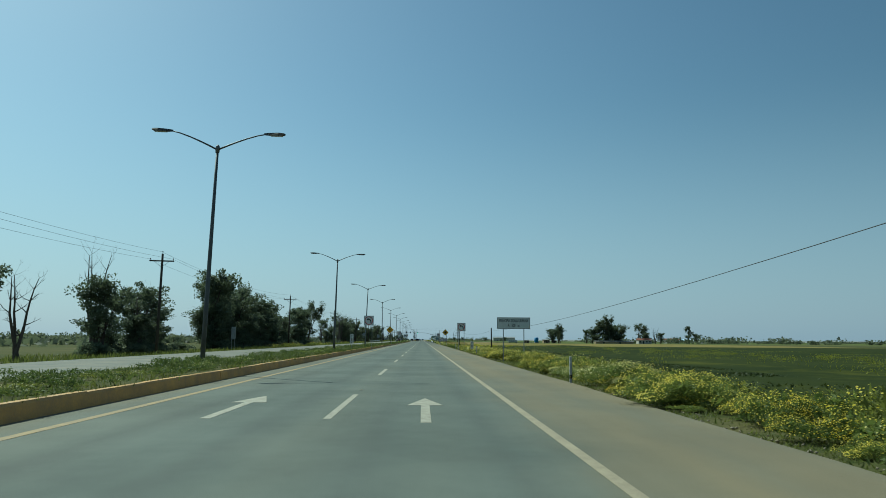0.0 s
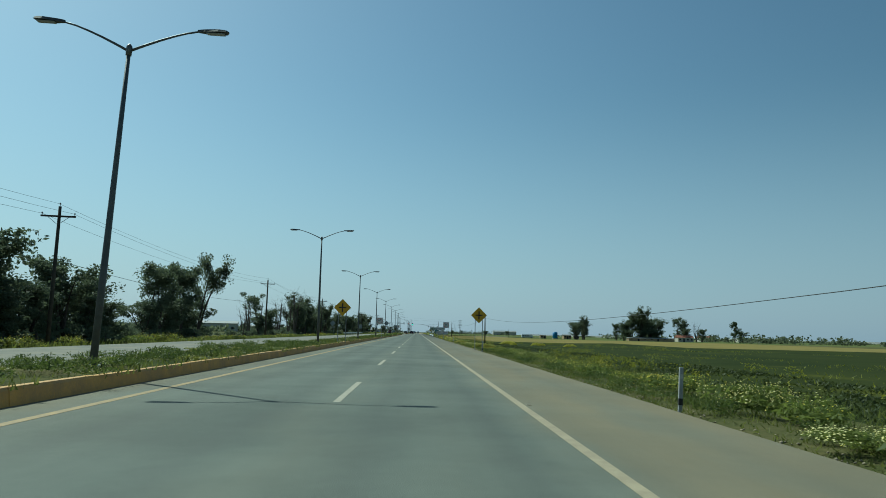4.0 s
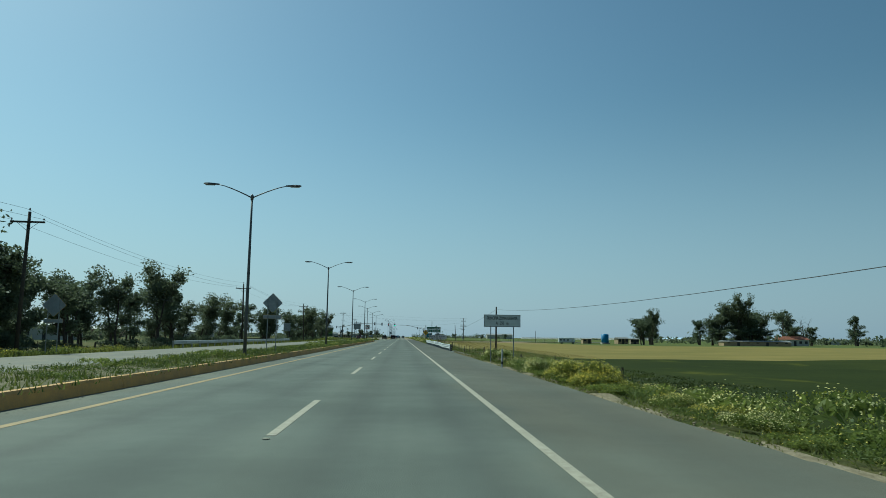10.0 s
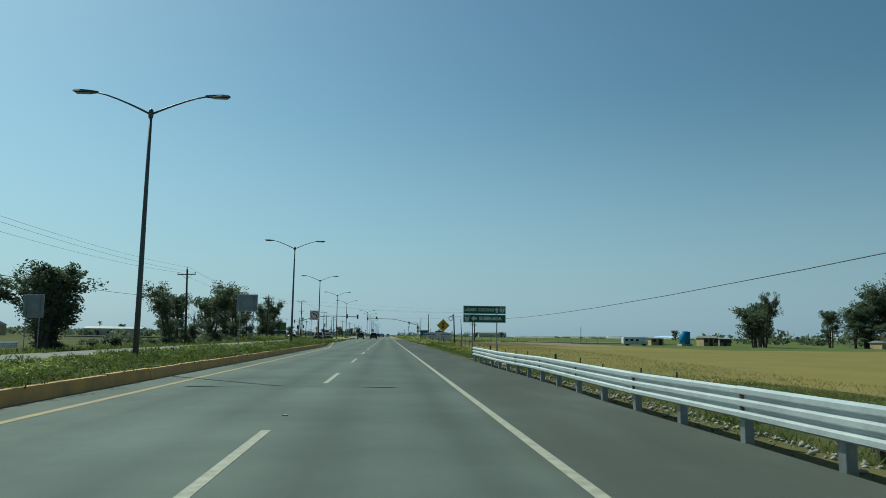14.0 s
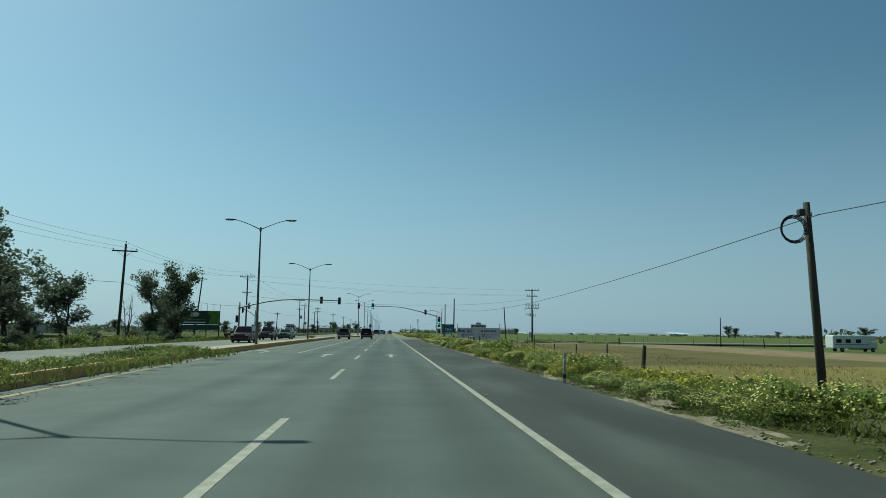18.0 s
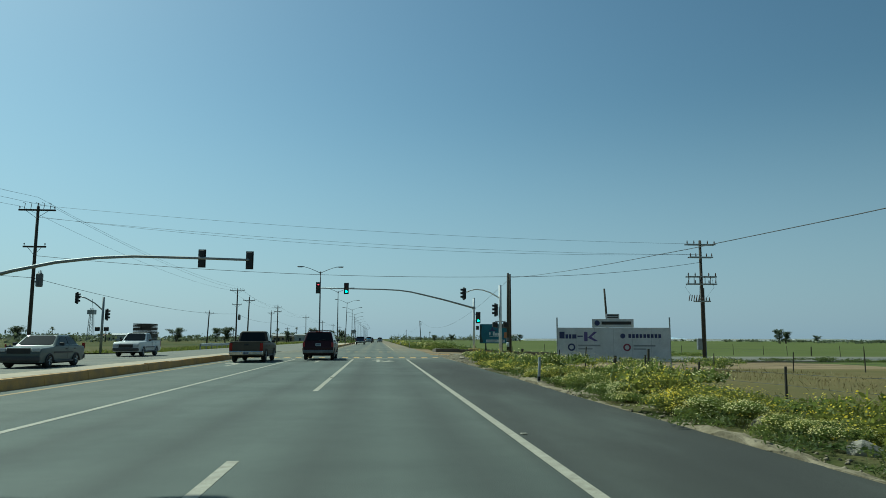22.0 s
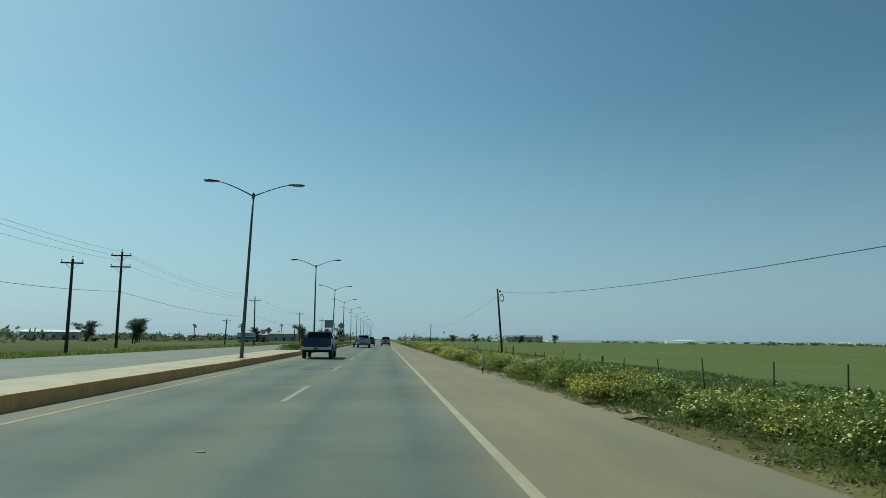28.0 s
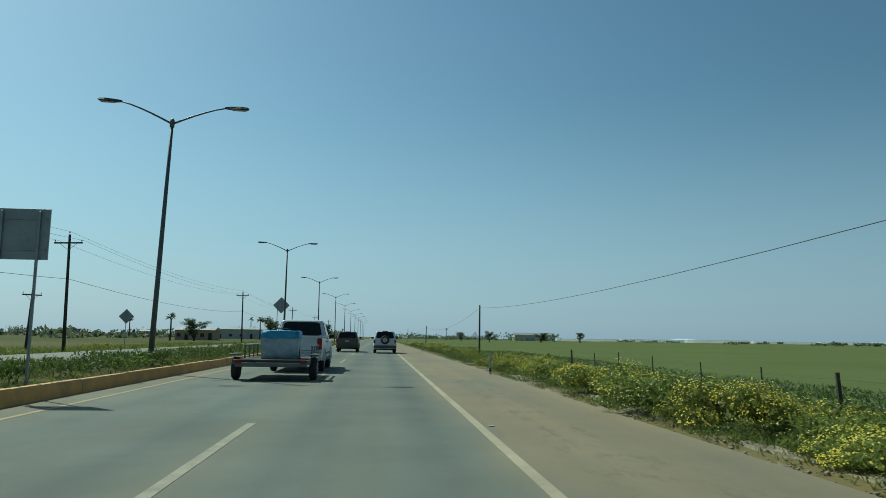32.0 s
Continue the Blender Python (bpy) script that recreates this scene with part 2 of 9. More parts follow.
    mix4 = nt.nodes.new("ShaderNodeMixRGB")
    nt.links.new(mul(band, broken), mix4.inputs[0])
    nt.links.new(mix3.outputs[0], mix4.inputs[1])
    mix4.inputs[2].default_value = (0.085, 0.075, 0.055, 1)
    nt.links.new(mix4.outputs[0], b.inputs["Base Color"])
    return m


ASPHALT = asphalt_material()
SIDE_ASPHALT = mat("dusty_asphalt", (0.125, 0.13, 0.11), (0.215, 0.19, 0.14), rough=0.85, scale=0.4, bump=0.3, bscale=60)
WHITE_PAINT = mat("worn_white_paint", (0.41, 0.375, 0.29), (0.25, 0.225, 0.17), rough=0.7, scale=5, bscale=50, bump=0.2)
EDGE_PAINT = mat("sun_yellowed_edge_paint", (0.37, 0.31, 0.205), (0.26, 0.215, 0.145), rough=0.75, scale=3, bscale=40, bump=0.2)
YELLOW_PAINT = mat("worn_yellow_paint", (0.62, 0.36, 0.05), (0.38, 0.27, 0.09), rough=0.7, scale=4, bscale=45, bump=0.2)
FADED_YELLOW = mat("faded_yellow_line", (0.37, 0.25, 0.10), (0.24, 0.18, 0.095), rough=0.75, scale=3, bscale=40)
KERB_PAINT = mat("yellow_kerb_paint", (0.62, 0.335, 0.085), (0.40, 0.235, 0.09), rough=0.75, scale=1.3, bscale=25, bump=0.4)
STRIPE_YELLOW = mat("dusty_yellow_stripe_paint", (0.52, 0.31, 0.085), (0.33, 0.235, 0.11), rough=0.75, scale=2.5, bscale=35, bump=0.2)
MUD_CONCRETE = mat("mud_stained_concrete", (0.17, 0.14, 0.105), (0.11, 0.092, 0.07), rough=0.9, scale=1.1, bscale=30, bump=0.5)
DUSTY_PAINT = mat("dust_covered_white_paint", (0.40, 0.335, 0.225), (0.28, 0.23, 0.15), rough=0.8, scale=0.8, bscale=30, bump=0.2)
FAINT_PAINT = mat("nearly_worn_off_paint", (0.32, 0.28, 0.2), (0.2, 0.18, 0.13), rough=0.8, scale=2.5, bscale=30, bump=0.2)
WORN_STRIPE = mat("nearly_worn_off_yellow_paint", (0.33, 0.235, 0.115), (0.165, 0.14, 0.1), rough=0.8, scale=1.4, bscale=25, bump=0.2)
CONCRETE = mat("concrete", (0.42, 0.39, 0.33), (0.28, 0.26, 0.22), rough=0.85, scale=1.2, bscale=40, bump=0.4)
SAND_CONCRETE = mat("dusty_concrete", (0.46, 0.38, 0.27), (0.34, 0.28, 0.2), rough=0.9, scale=0.8, bscale=35, bump=0.4)
SOIL = mat("dry_soil", (0.29, 0.215, 0.13), (0.18, 0.135, 0.08), rough=0.95, scale=0.5, bscale=14, bump=0.8, spec=0.03)
DRY_MEDIAN = mat("dry_weedy_earth", (0.21, 0.185, 0.125), (0.085, 0.088, 0.045), rough=0.95, scale=0.7, bscale=11, bump=0.9, spec=0.03)
WEEDY = mat("weedy_soil", (0.05, 0.062, 0.02), (0.125, 0.11, 0.05), rough=0.95, scale=0.45, bscale=9, bump=0.9, spec=0.03)
FIELD_DARK = mat("dark_green_field", (0.024, 0.033, 0.010), (0.042, 0.05, 0.013), rough=0.95, scale=0.05, bscale=3.0, bump=0.9, spec=0.03)


def mustard_drifts(m):
    """Yellow drifts of flowers over the green of a field, tens of metres long."""
    nt = m.node_tree
    b = nt.nodes["Principled BSDF"]
    src = b.inputs["Base Color"].links[0].from_socket
    geo = [n for n in nt.nodes if n.type == "NEW_GEOMETRY"][0]
    mp = nt.nodes.new("ShaderNodeMapping")
    mp.inputs["Scale"].default_value = (0.16, 0.1, 1.0)
    nt.links.new(geo.outputs["Position"], mp.inputs[0])
    n = nt.nodes.new("ShaderNodeTexNoise")
    n.inputs["Scale"].default_value = 1.0
    n.inputs["Detail"].default_value = 7
    n.inputs["Roughness"].default_value = 0.62
    nt.links.new(mp.outputs[0], n.inputs["Vector"])
    r = nt.nodes.new("ShaderNodeValToRGB")
    r.color_ramp.elements[0].position = 0.57
    r.color_ramp.elements[1].position = 0.72
    r.color_ramp.elements[0].color = (0, 0, 0, 1)
    r.color_ramp.elements[1].color = (0.3, 0.3, 0.3, 1)
    nt.links.new(n.outputs["Fac"], r.inputs[0])
    mx = nt.nodes.new("ShaderNodeMixRGB")
    nt.links.new(r.outputs[0], mx.inputs[0])
    nt.links.new(src, mx.inputs[1])
    mx.inputs[2].default_value = (0.2, 0.19, 0.022, 1)
    nt.links.new(mx.outputs[0], b.inputs["Base Color"])


mustard_drifts(FIELD_DARK)
FIELD_GOLD = mat("ripe_grain_field", (0.235, 0.185, 0.065), (0.165, 0.145, 0.05), rough=0.95, scale=0.06, bscale=4.0, bump=0.9, spec=0.03)
FIELD_CROP = mat("green_crop_field", (0.116, 0.134, 0.047), (0.094, 0.111, 0.037), rough=0.95, scale=0.03, bscale=3.0, bump=0.9, spec=0.03)
FIELD_FAR = mat("far_farmland", (0.06, 0.072, 0.026), (0.135, 0.118, 0.052), rough=0.95, scale=0.012, bscale=0.4, spec=0.03)
LAMP_STEEL = mat("dull_lamp_steel", (0.12, 0.128, 0.132), (0.08, 0.086, 0.09), rough=0.55, metal=0.2, scale=3, bscale=30)
DRY_FIELD = mat("dry_grass_field", (0.165, 0.13, 0.06), (0.11, 0.1, 0.042), rough=0.95, scale=0.12, bscale=6.0, bump=0.9, spec=0.03)
STEEL = mat("galvanised_steel", (0.31, 0.325, 0.325), (0.22, 0.23, 0.23), rough=0.45, metal=0.6, scale=3, bscale=30)
DARK_STEEL = mat("weathered_steel", (0.16, 0.17, 0.17), (0.1, 0.1, 0.1), rough=0.5, metal=0.5, scale=2, bscale=20)
RAIL_STEEL = mat("guard_rail_steel", (0.56, 0.58, 0.58), (0.42, 0.44, 0.44), rough=0.46, metal=0.42, scale=1.2, bscale=25)
TIMBER = mat("weathered_timber", (0.075, 0.064, 0.048), (0.045, 0.038, 0.03), rough=0.9, scale=2.5, bscale=35, bump=0.6)
TIMBER_PALE = mat("pale_timber", (0.30, 0.24, 0.17), (0.18, 0.145, 0.1), rough=0.9, scale=2.5, bscale=35, bump=0.6)
BLACK = mat("black_plastic", (0.018, 0.018, 0.018), (0.03, 0.03, 0.03), rough=0.5)
WHITE = mat("white_enamel", (0.74, 0.74, 0.72), (0.62, 0.62, 0.6), rough=0.45, scale=2, bscale=20)
RED = mat("red_enamel", (0.52, 0.03, 0.035), (0.42, 0.03, 0.03), rough=0.45)
GREEN_SIGN = mat("green_reflective_sheet", (0.012, 0.14, 0.075), (0.012, 0.115, 0.062), rough=0.45)
YELLOW_SIGN = mat("yellow_reflective_sheet", (0.72, 0.40, 0.02), (0.62, 0.34, 0.02), rough=0.45)
GREY_BACK = mat("bare_sign_back", (0.33, 0.35, 0.37), (0.25, 0.27, 0.28), rough=0.55, metal=0.3, scale=3)
CABLE = mat("black_cable", (0.03, 0.03, 0.03), (0.045, 0.045, 0.045), rough=0.6)
PORCELAIN = mat("brown_porcelain", (0.10, 0.06, 0.045), (0.16, 0.13, 0.11), rough=0.25)


# ---- mesh helpers ----
def link(name, bm, material, parent=None, m=None, smooth=False):
    me = bpy.data.meshes.new(name)
    bm.normal_update()
    bm.to_mesh(me)
    bm.free()
    for q in material if isinstance(material, (list, tuple)) else [material]:
        me.materials.append(q)
    if smooth:
        for p in me.polygons:
            p.use_smooth = True
    ob = new(name, me)
    if parent:
        ob.parent = parent
    if m is not None:
        ob.matrix_basis = m
    return ob


def part(name, bm, material, parent, label="", m=None, smooth=False):
    ob = link(name, bm, material, parent, m, smooth)
    return tagged(ob, label) if label else ob


def thing(name, label, category, m=None, group="", kind=""):
    e = new(name)
    e.empty_display_size = 0.2
    if m is not None:
        e.matrix_basis = m
    return tagged(e, label, category, group, kind)


def bm_box(x0, x1, y0, y1, z0, z1, bevel=0.0, seg=1):
    bm = bmesh.new()
    bmesh.ops.create_cube(bm, size=1.0)
    for v in bm.verts:
        v.co = Vector((x0 + (v.co.x + 0.5) * (x1 - x0), y0 + (v.co.y + 0.5) * (y1 - y0), z0 + (v.co.z + 0.5) * (z1 - z0)))
    if bevel:
        bmesh.ops.bevel(bm, geom=bm.edges[:], offset=bevel, segments=seg, affect="EDGES", profile=0.6)
    return bm


def add_tube(bm, points, radii, sides=8, cap=True):
    """A tube of varying radius through the points, added to bm."""
    pts = [Vector(p) for p in points]
    if not isinstance(radii, (list, tuple)):
        radii = [radii] * len(pts)
    rings = []
    up = Vector((0.31, 0.17, 0.93))
    for i, p in enumerate(pts):
        d = (pts[min(i + 1, len(pts) - 1)] - pts[max(i - 1, 0)]).normalized()
        ref = up if abs(d.dot(up)) < 0.95 else Vector((1, 0, 0))
        a = d.cross(ref).normalized()
        b = d.cross(a)
        rings.append([bm.verts.new(p + (a * math.cos(2 * math.pi * k / sides) + b * math.sin(2 * math.pi * k / sides)) * radii[i]) for k in range(sides)])
    for r, s in zip(rings, rings[1:]):
        for k in range(sides):
            bm.faces.new((r[k], r[(k + 1) % sides], s[(k + 1) % sides], s[k]))
    if cap:
        bm.faces.new(rings[0][::-1])
        bm.faces.new(rings[-1])
    return bm


def tube(points, radii, sides=8):
    return add_tube(bmesh.new(), points, radii, sides)


def solid(bm, t):
    bm.normal_update()
    bmesh.ops.recalc_face_normals(bm, faces=bm.faces[:])
    bmesh.ops.solidify(bm, geom=bm.faces[:], thickness=t)
    bmesh.ops.recalc_face_normals(bm, faces=bm.faces[:])
    return bm


def bm_disc(c, r, axis="y", t=0.004, sides=24, inner=0.0):
    """A thin disc or ring that faces -y (or up)."""
    bm = bmesh.new()
    a = [2 * math.pi * k / sides for k in range(sides)]

    def at(rr, k, d):
        x, z = rr * math.cos(a[k]), rr * math.sin(a[k])
        return (c[0] + x, c[1] + d, c[2] + z) if axis == "y" else (c[0] + x, c[1] + z, c[2] - d)

    out0 = [bm.verts.new(at(r, k, 0)) for k in range(sides)]
    out1 = [bm.verts.new(at(r, k, -t)) for k in range(sides)]
    if inner:
        in0 = [bm.verts.new(at(inner, k, 0)) for k in range(sides)]
        in1 = [bm.verts.new(at(inner, k, -t)) for k in range(sides)]
    for k in range(sides):
        j = (k + 1) % sides
        bm.faces.new((out0[k], out0[j], out1[j], out1[k]))
        if inner:
            bm.faces.new((in1[k], in1[j], in0[j], in0[k]))
            bm.faces.new((out1[k], out1[j], in1[j], in1[k]))
    if not inner:
        bm.faces.new(out1)
    bmesh.ops.recalc_face_normals(bm, faces=bm.faces[:])
    return bm


def bm_plate(points, y0, y1):
    """An upright plate with the outline points (x, z), from y0 to y1."""
    bm = bmesh.new()
    a = [bm.verts.new((x, y0, z)) for x, z in points]
    b = [bm.verts.new((x, y1, z)) for x, z in points]
    bm.faces.new(a)
    bm.faces.new(b[::-1])
    n = len(points)
    for i in range(n):
        bm.faces.new((a[i], b[i], b[(i + 1) % n], a[(i + 1) % n]))
    bmesh.ops.recalc_face_normals(bm, faces=bm.faces[:])
    return bm


def bm_flat(points, z0, z1):
    """A thin flat patch with the outline points (x, y)."""
    bm = bmesh.new()
    a = [bm.verts.new((x, y, z1)) for x, y in points]
    b = [bm.verts.new((x, y, z0)) for x, y in points]
    bm.faces.new(a)
    n = len(points)
    for i in range(n):
        bm.faces.new((a[i], b[i], b[(i + 1) % n], a[(i + 1) % n]))
    bmesh.ops.recalc_face_normals(bm, faces=bm.faces[:])
    return bm


def arrays(name, verts, faces, material, parent=None, idx=None):
    """A mesh from numpy arrays; faces all of one size."""
    me = bpy.data.meshes.new(name)
    k = faces.shape[1]
    me.vertices.add(len(verts))
    me.vertices.foreach_set("co", np.ascontiguousarray(verts, dtype=np.float32).ravel())
    me.loops.add(faces.size)
    me.loops.foreach_set("vertex_index", np.ascontiguousarray(faces, dtype=np.int32).ravel())
    me.polygons.add(len(faces))
    me.polygons.foreach_set("loop_start", np.arange(len(faces), dtype=np.int32) * k)
    if idx is not None:
        me.polygons.foreach_set("material_index", np.ascontiguousarray(idx, dtype=np.int32))
    for q in material if isinstance(material, (list, tuple)) else [material]:
        me.materials.append(q)
    me.update(calc_edges=True)
    ob = new(name, me)
    if parent:
        ob.parent = parent
    return ob


def words(name, body, size, material, parent, m, squash=1.0, bold=0.0, label=""):
    """Lettering in Blender's own font, as a thin mesh that faces -y, centred."""
    cu = bpy.data.curves.new(name, "FONT")
    cu.body, cu.size, cu.extrude, cu.offset = body, size, 0.002, bold
    cu.align_x, cu.align_y = "CENTER", "CENTER"
    cu.resolution_u = 3
    tmp = new("tmp", cu)
    bpy.context.view_layer.update()
    me = bpy.data.meshes.new_from_object(tmp.evaluated_get(bpy.context.evaluated_depsgraph_get()))
    bpy.data.objects.remove(tmp)
    bpy.data.curves.remove(cu)
    me.transform(pose(0, 0, 0, 90) @ Matrix.Diagonal((squash, 1, 1, 1)))
    me.materials.clear()
    me.materials.append(material)
    ob = new(name, me)
    ob.parent = parent
    ob.matrix_basis = m
    return tagged(ob, label) if label else ob


def smooth01(a):
    a = min(1.0, max(0.0, a))
    return a * a * (3 - 2 * a)


def ramp1(y, pts):
    if y <= pts[0][0]:
        return pts[0][1]
    for (a, u), (b, v) in zip(pts, pts[1:]):
        if y <= b:
            return u + (v - u) * (y - a) / (b - a)
    return pts[-1][1]


# ---- ground ----
DROP = [(0, 0.25), (120, 0.3), (190, 0.6), (285, 1.05), (345, 0.9), (400, 0.35), (500, 0.3), (524, 0.45), (545, 0.4), (580, 0.3), (900, 0.3)]


def kerb_x(y):
    """The face of the median's kerb on the near carriageway."""
    if y < 530:
        return ramp1(y, [(0, -6.3), (40, -6.4), (220, -6.55), (300, -6.5), (385, -6.45), (425, -8.95), (470, -9.15), (520, -9.15)])
    return ramp1(y, [(549, -5.85), (600, -5.95), (680, -6.15), (900, -6.2)])


def far_kerb_x(y):
    if y < 530:
        return ramp1(y, [(0, -10.2), (380, -10.3), (430, -10.5), (520, -10.5)])
    return ramp1(y, [(549, -8.2), (610, -8.3), (690, -10.0), (900, -10.2)])


def gz(x, y):
    """Height of the open ground."""
    w = 0.07 * noise.noise((x * 0.23, y * 0.23, 3.1)) + 0.05 * noise.noise((x * 0.9, y * 0.9, 7.7))
    if x > 4.5:
        k = smooth01((x - 4.7) / 4.3)
        return -0.03 - ramp1(y, DROP) * k + w * smooth01((x - 4.5) / 1.5)
    if x < -20.4:
        return -0.04 - 0.35 * smooth01((-20.4 - x) / 4) + w * smooth01((-20.4 - x) / 1.5)
    return -0.08


def side_z(x, y):
    return 0.004 - ramp1(y, DROP) * 0.85 * smooth01((x - 6.0) / 9.0)


def build_ground():
    ys = [-4500, -1500, -500, -200, -100, -60] + [-40 + 4 * i for i in range(216)] + [830, 850, 880, 920, 980, 1060, 1200, 1500, 2200, 3200, 4800]
    xs = [-4700, -2500, -1200, -600, -300, -160, -90, -60, -45, -36, -30, -27, -25, -24, -23, -22, -21.2, -20.4, -10.3, -6.2, 4.5, 4.9, 5.4, 6, 6.7, 7.5, 8.3, 9, 10, 12, 14, 17, 20, 25, 32, 45, 60, 80, 110, 160, 240, 400, 800, 1800, 4700]
    v = np.array([(x, y, gz(x, y) if -60 < x < 60 else (-0.75 if x > 0 else -0.4)) for y in ys for x in xs])
    nx = len(xs)
    f, idx = [], []
    for j in range(len(ys) - 1):
        for i in range(nx - 1):
            f.append((j * nx + i, j * nx + i + 1, (j + 1) * nx + i + 1, (j + 1) * nx + i))
            x, y = (xs[i] + xs[i + 1]) / 2, (ys[j] + ys[j + 1]) / 2
            if x > 800 or x < -300 or y > 1500:
                k = 5
            elif x > 4.5:
                if x < 5.4:
                    k = 6 if 262 < y < 345 or y > 506 else 0
                elif x > 6 and x < 9 and 279 < y < 302:
                    k = 1
                elif x < 9 and y < 520 or x < 6.7:
                    k = 0
                elif y < 238:
                    k = 2 if x < 240 else 5
                elif y < 302:
                    k = 1 if x < 14 and 272 < y else (2 if x < 60 else (3 if x < 160 else 5))
                elif y < 432:
                    k = (1 if x < 9 and y < 345 else (0 if x < (20 if y < 345 else 12) else 3)) if x < 160 else 5
                elif y < 508:
                    k = (6 if x < 34 else (1 if x < 44 else 4)) if x > 10 else 0
                elif y < 542:
                    k = 1 if x < 34 else 4
                else:
                    k = 4
            else:
                k = 0 if x > -32 else 5
            idx.append(k)
    g = arrays("ground", v, np.array(f), [WEEDY, SOIL, FIELD_DARK, FIELD_GOLD, FIELD_CROP, FIELD_FAR, DRY_FIELD], idx=np.array(idx))
    for p in g.data.polygons:
        p.use_smooth = True
    tagged(g, "flat farmland with weedy verges and green and golden fields", "ground", kind="structure")


build_ground()


def strip(name, x0, x1, y0, y1, z, material, label, zf=None, step=8.0, category="road", nx=10, skirt=0.1):
    """A long slab; x0 and x1 may be functions of y."""
    n = max(1, int((y1 - y0) / step))
    bm = bmesh.new()
    rows = []
    for j in range(n + 1):
        y = y0 + (y1 - y0) * j / n
        a, b = (x0(y) if callable(x0) else x0), (x1(y) if callable(x1) else x1)
        rows.append([bm.verts.new((a, y, z - skirt))] + [bm.verts.new((a + (b - a) * i / nx, y, zf(a + (b - a) * i / nx, y) if zf else z)) for i in range(nx + 1)] + [bm.verts.new((b, y, z - skirt if not zf else zf(b, y) - skirt))])
    for r, s in zip(rows, rows[1:]):
        for i in range(len(r) - 1):
            bm.faces.new((r[i], r[i + 1], s[i + 1], s[i]))
    bm.faces.new(rows[0][::-1])
    bm.faces.new(rows[-1])
    ob = link(name, bm, material)
    return tagged(ob, label, category, kind="structure")


# the near carriageway widens to the left for a turning lane before the crossroads
strip("road", lambda y: -9.3 if 392 < y < 551 else (-8.0 if 386 < y <= 392 else -6.8), lambda y: 4.5 + 0.12 * noise.noise((0, y * 0.11, 0)) + 0.08 * noise.noise((0, y * 0.6, 4)), -300, 1600, 0.0, ASPHALT, "grey two-lane asphalt carriageway with a dusty shoulder", step=3.0)
strip("opposite_road", -20.4, lambda y: -10.2 if y < 380 or y > 640 else (-8.2 if y > 545 else -10.0), -300, 1600, -0.004, SIDE_ASPHALT, "pale grey asphalt carriageway beyond the median", step=6.0, nx=4)
strip("crossroad_asphalt", -9.6, -8.9, 519.5, 549.5, -0.002, SIDE_ASPHALT, "dusty asphalt between the carriageways at the crossroads", nx=2)
strip("side_road", 4.4, 90, 523.0, 537.2, -0.6, SIDE_ASPHALT, "sandy asphalt side road dropping away to the fields", zf=side_z, step=1.5, nx=90)
strip("side_road_west", -90, -20.3, 520.5, 535, -0.03, SIDE_ASPHALT, "dusty asphalt side road to the west", step=3, nx=6, zf=lambda x, y: -0.01 - 0.3 * smooth01((-20.4 - x) / 6))


# ---- road markings ----
ROADOB = bpy.data.objects["road"]


def paint(name, points, material, label="", z=0.004):
    return part(name, bm_flat(points, 0.0005, z), material, ROADOB, label)


def anchored(anchors):
    out = []
    for (a, i), (b, j) in zip(anchors, anchors[1:]):
        out += [a + (b - a) * k / (j - i) for k in range(j - i)]
    return out + [anchors[-1][0]]


dash_bm = bm_flat([(-0.065, 0), (0.065, 0), (0.065, 5.2), (-0.065, 5.2)], 0.0005, 0.004)
first_dash = None
dash_starts = anchored([(-26, 0), (4.1, 2), (150.3, 12), (165.1, 13), (225.9, 17), (257, 19), (269.5, 20), (285.9, 21), (299.6, 22), (343.4, 25), (399.7, 29), (441.7, 32), (471, 34)])
dash_starts += anchored([(565.0, 0), (654.2, 6), (1104, 36)])
for y in dash_starts:
    if first_dash is None:
        first_dash = part("lane_dash", dash_bm, WHITE_PAINT, ROADOB, "worn white lane dash")
        first_dash.location = (-1.62, y, 0)
    else:
        if y > 540 and first_dash.data.materials[0] == WHITE_PAINT:
            first_dash = part("lane_dash", bm_flat([(-0.065, 0), (0.065, 0), (0.065, 5.2), (-0.065, 5.2)], 0.0005, 0.004), FAINT_PAINT, ROADOB, "white lane dash dulled by dust")
            d = first_dash
        else:
            d = first_dash.copy()
            scene.collection.objects.link(d)
        d.location = (-1.62, y, 0)


def line(name, x, y0, y1, w, material, label):
    n = max(1, int((y1 - y0) / 12))
    xs = x if callable(x) else (lambda y: x)
    left = [(xs(y0 + (y1 - y0) * i / n) - w / 2, y0 + (y1 - y0) * i / n) for i in range(n + 1)]
    right = [(xs(y0 + (y1 - y0) * i / n) + w / 2, y0 + (y1 - y0) * i / n) for i in range(n + 1)]
    bm = bmesh.new()
    lo = [bm.verts.new((a, b, 0.004)) for a, b in left]
    hi = [bm.verts.new((a, b, 0.004)) for a, b in right]
    for i in range(n):
        bm.faces.new((lo[i], hi[i], hi[i + 1], lo[i + 1]))
    for row in (lo, hi):
        low = [bm.verts.new((v.co.x, v.co.y, 0.0005)) for v in row]
        for i in range(n):
            bm.faces.new((row[i], row[i + 1], low[i + 1], low[i]))
    return part(name, bm, material, ROADOB, label)


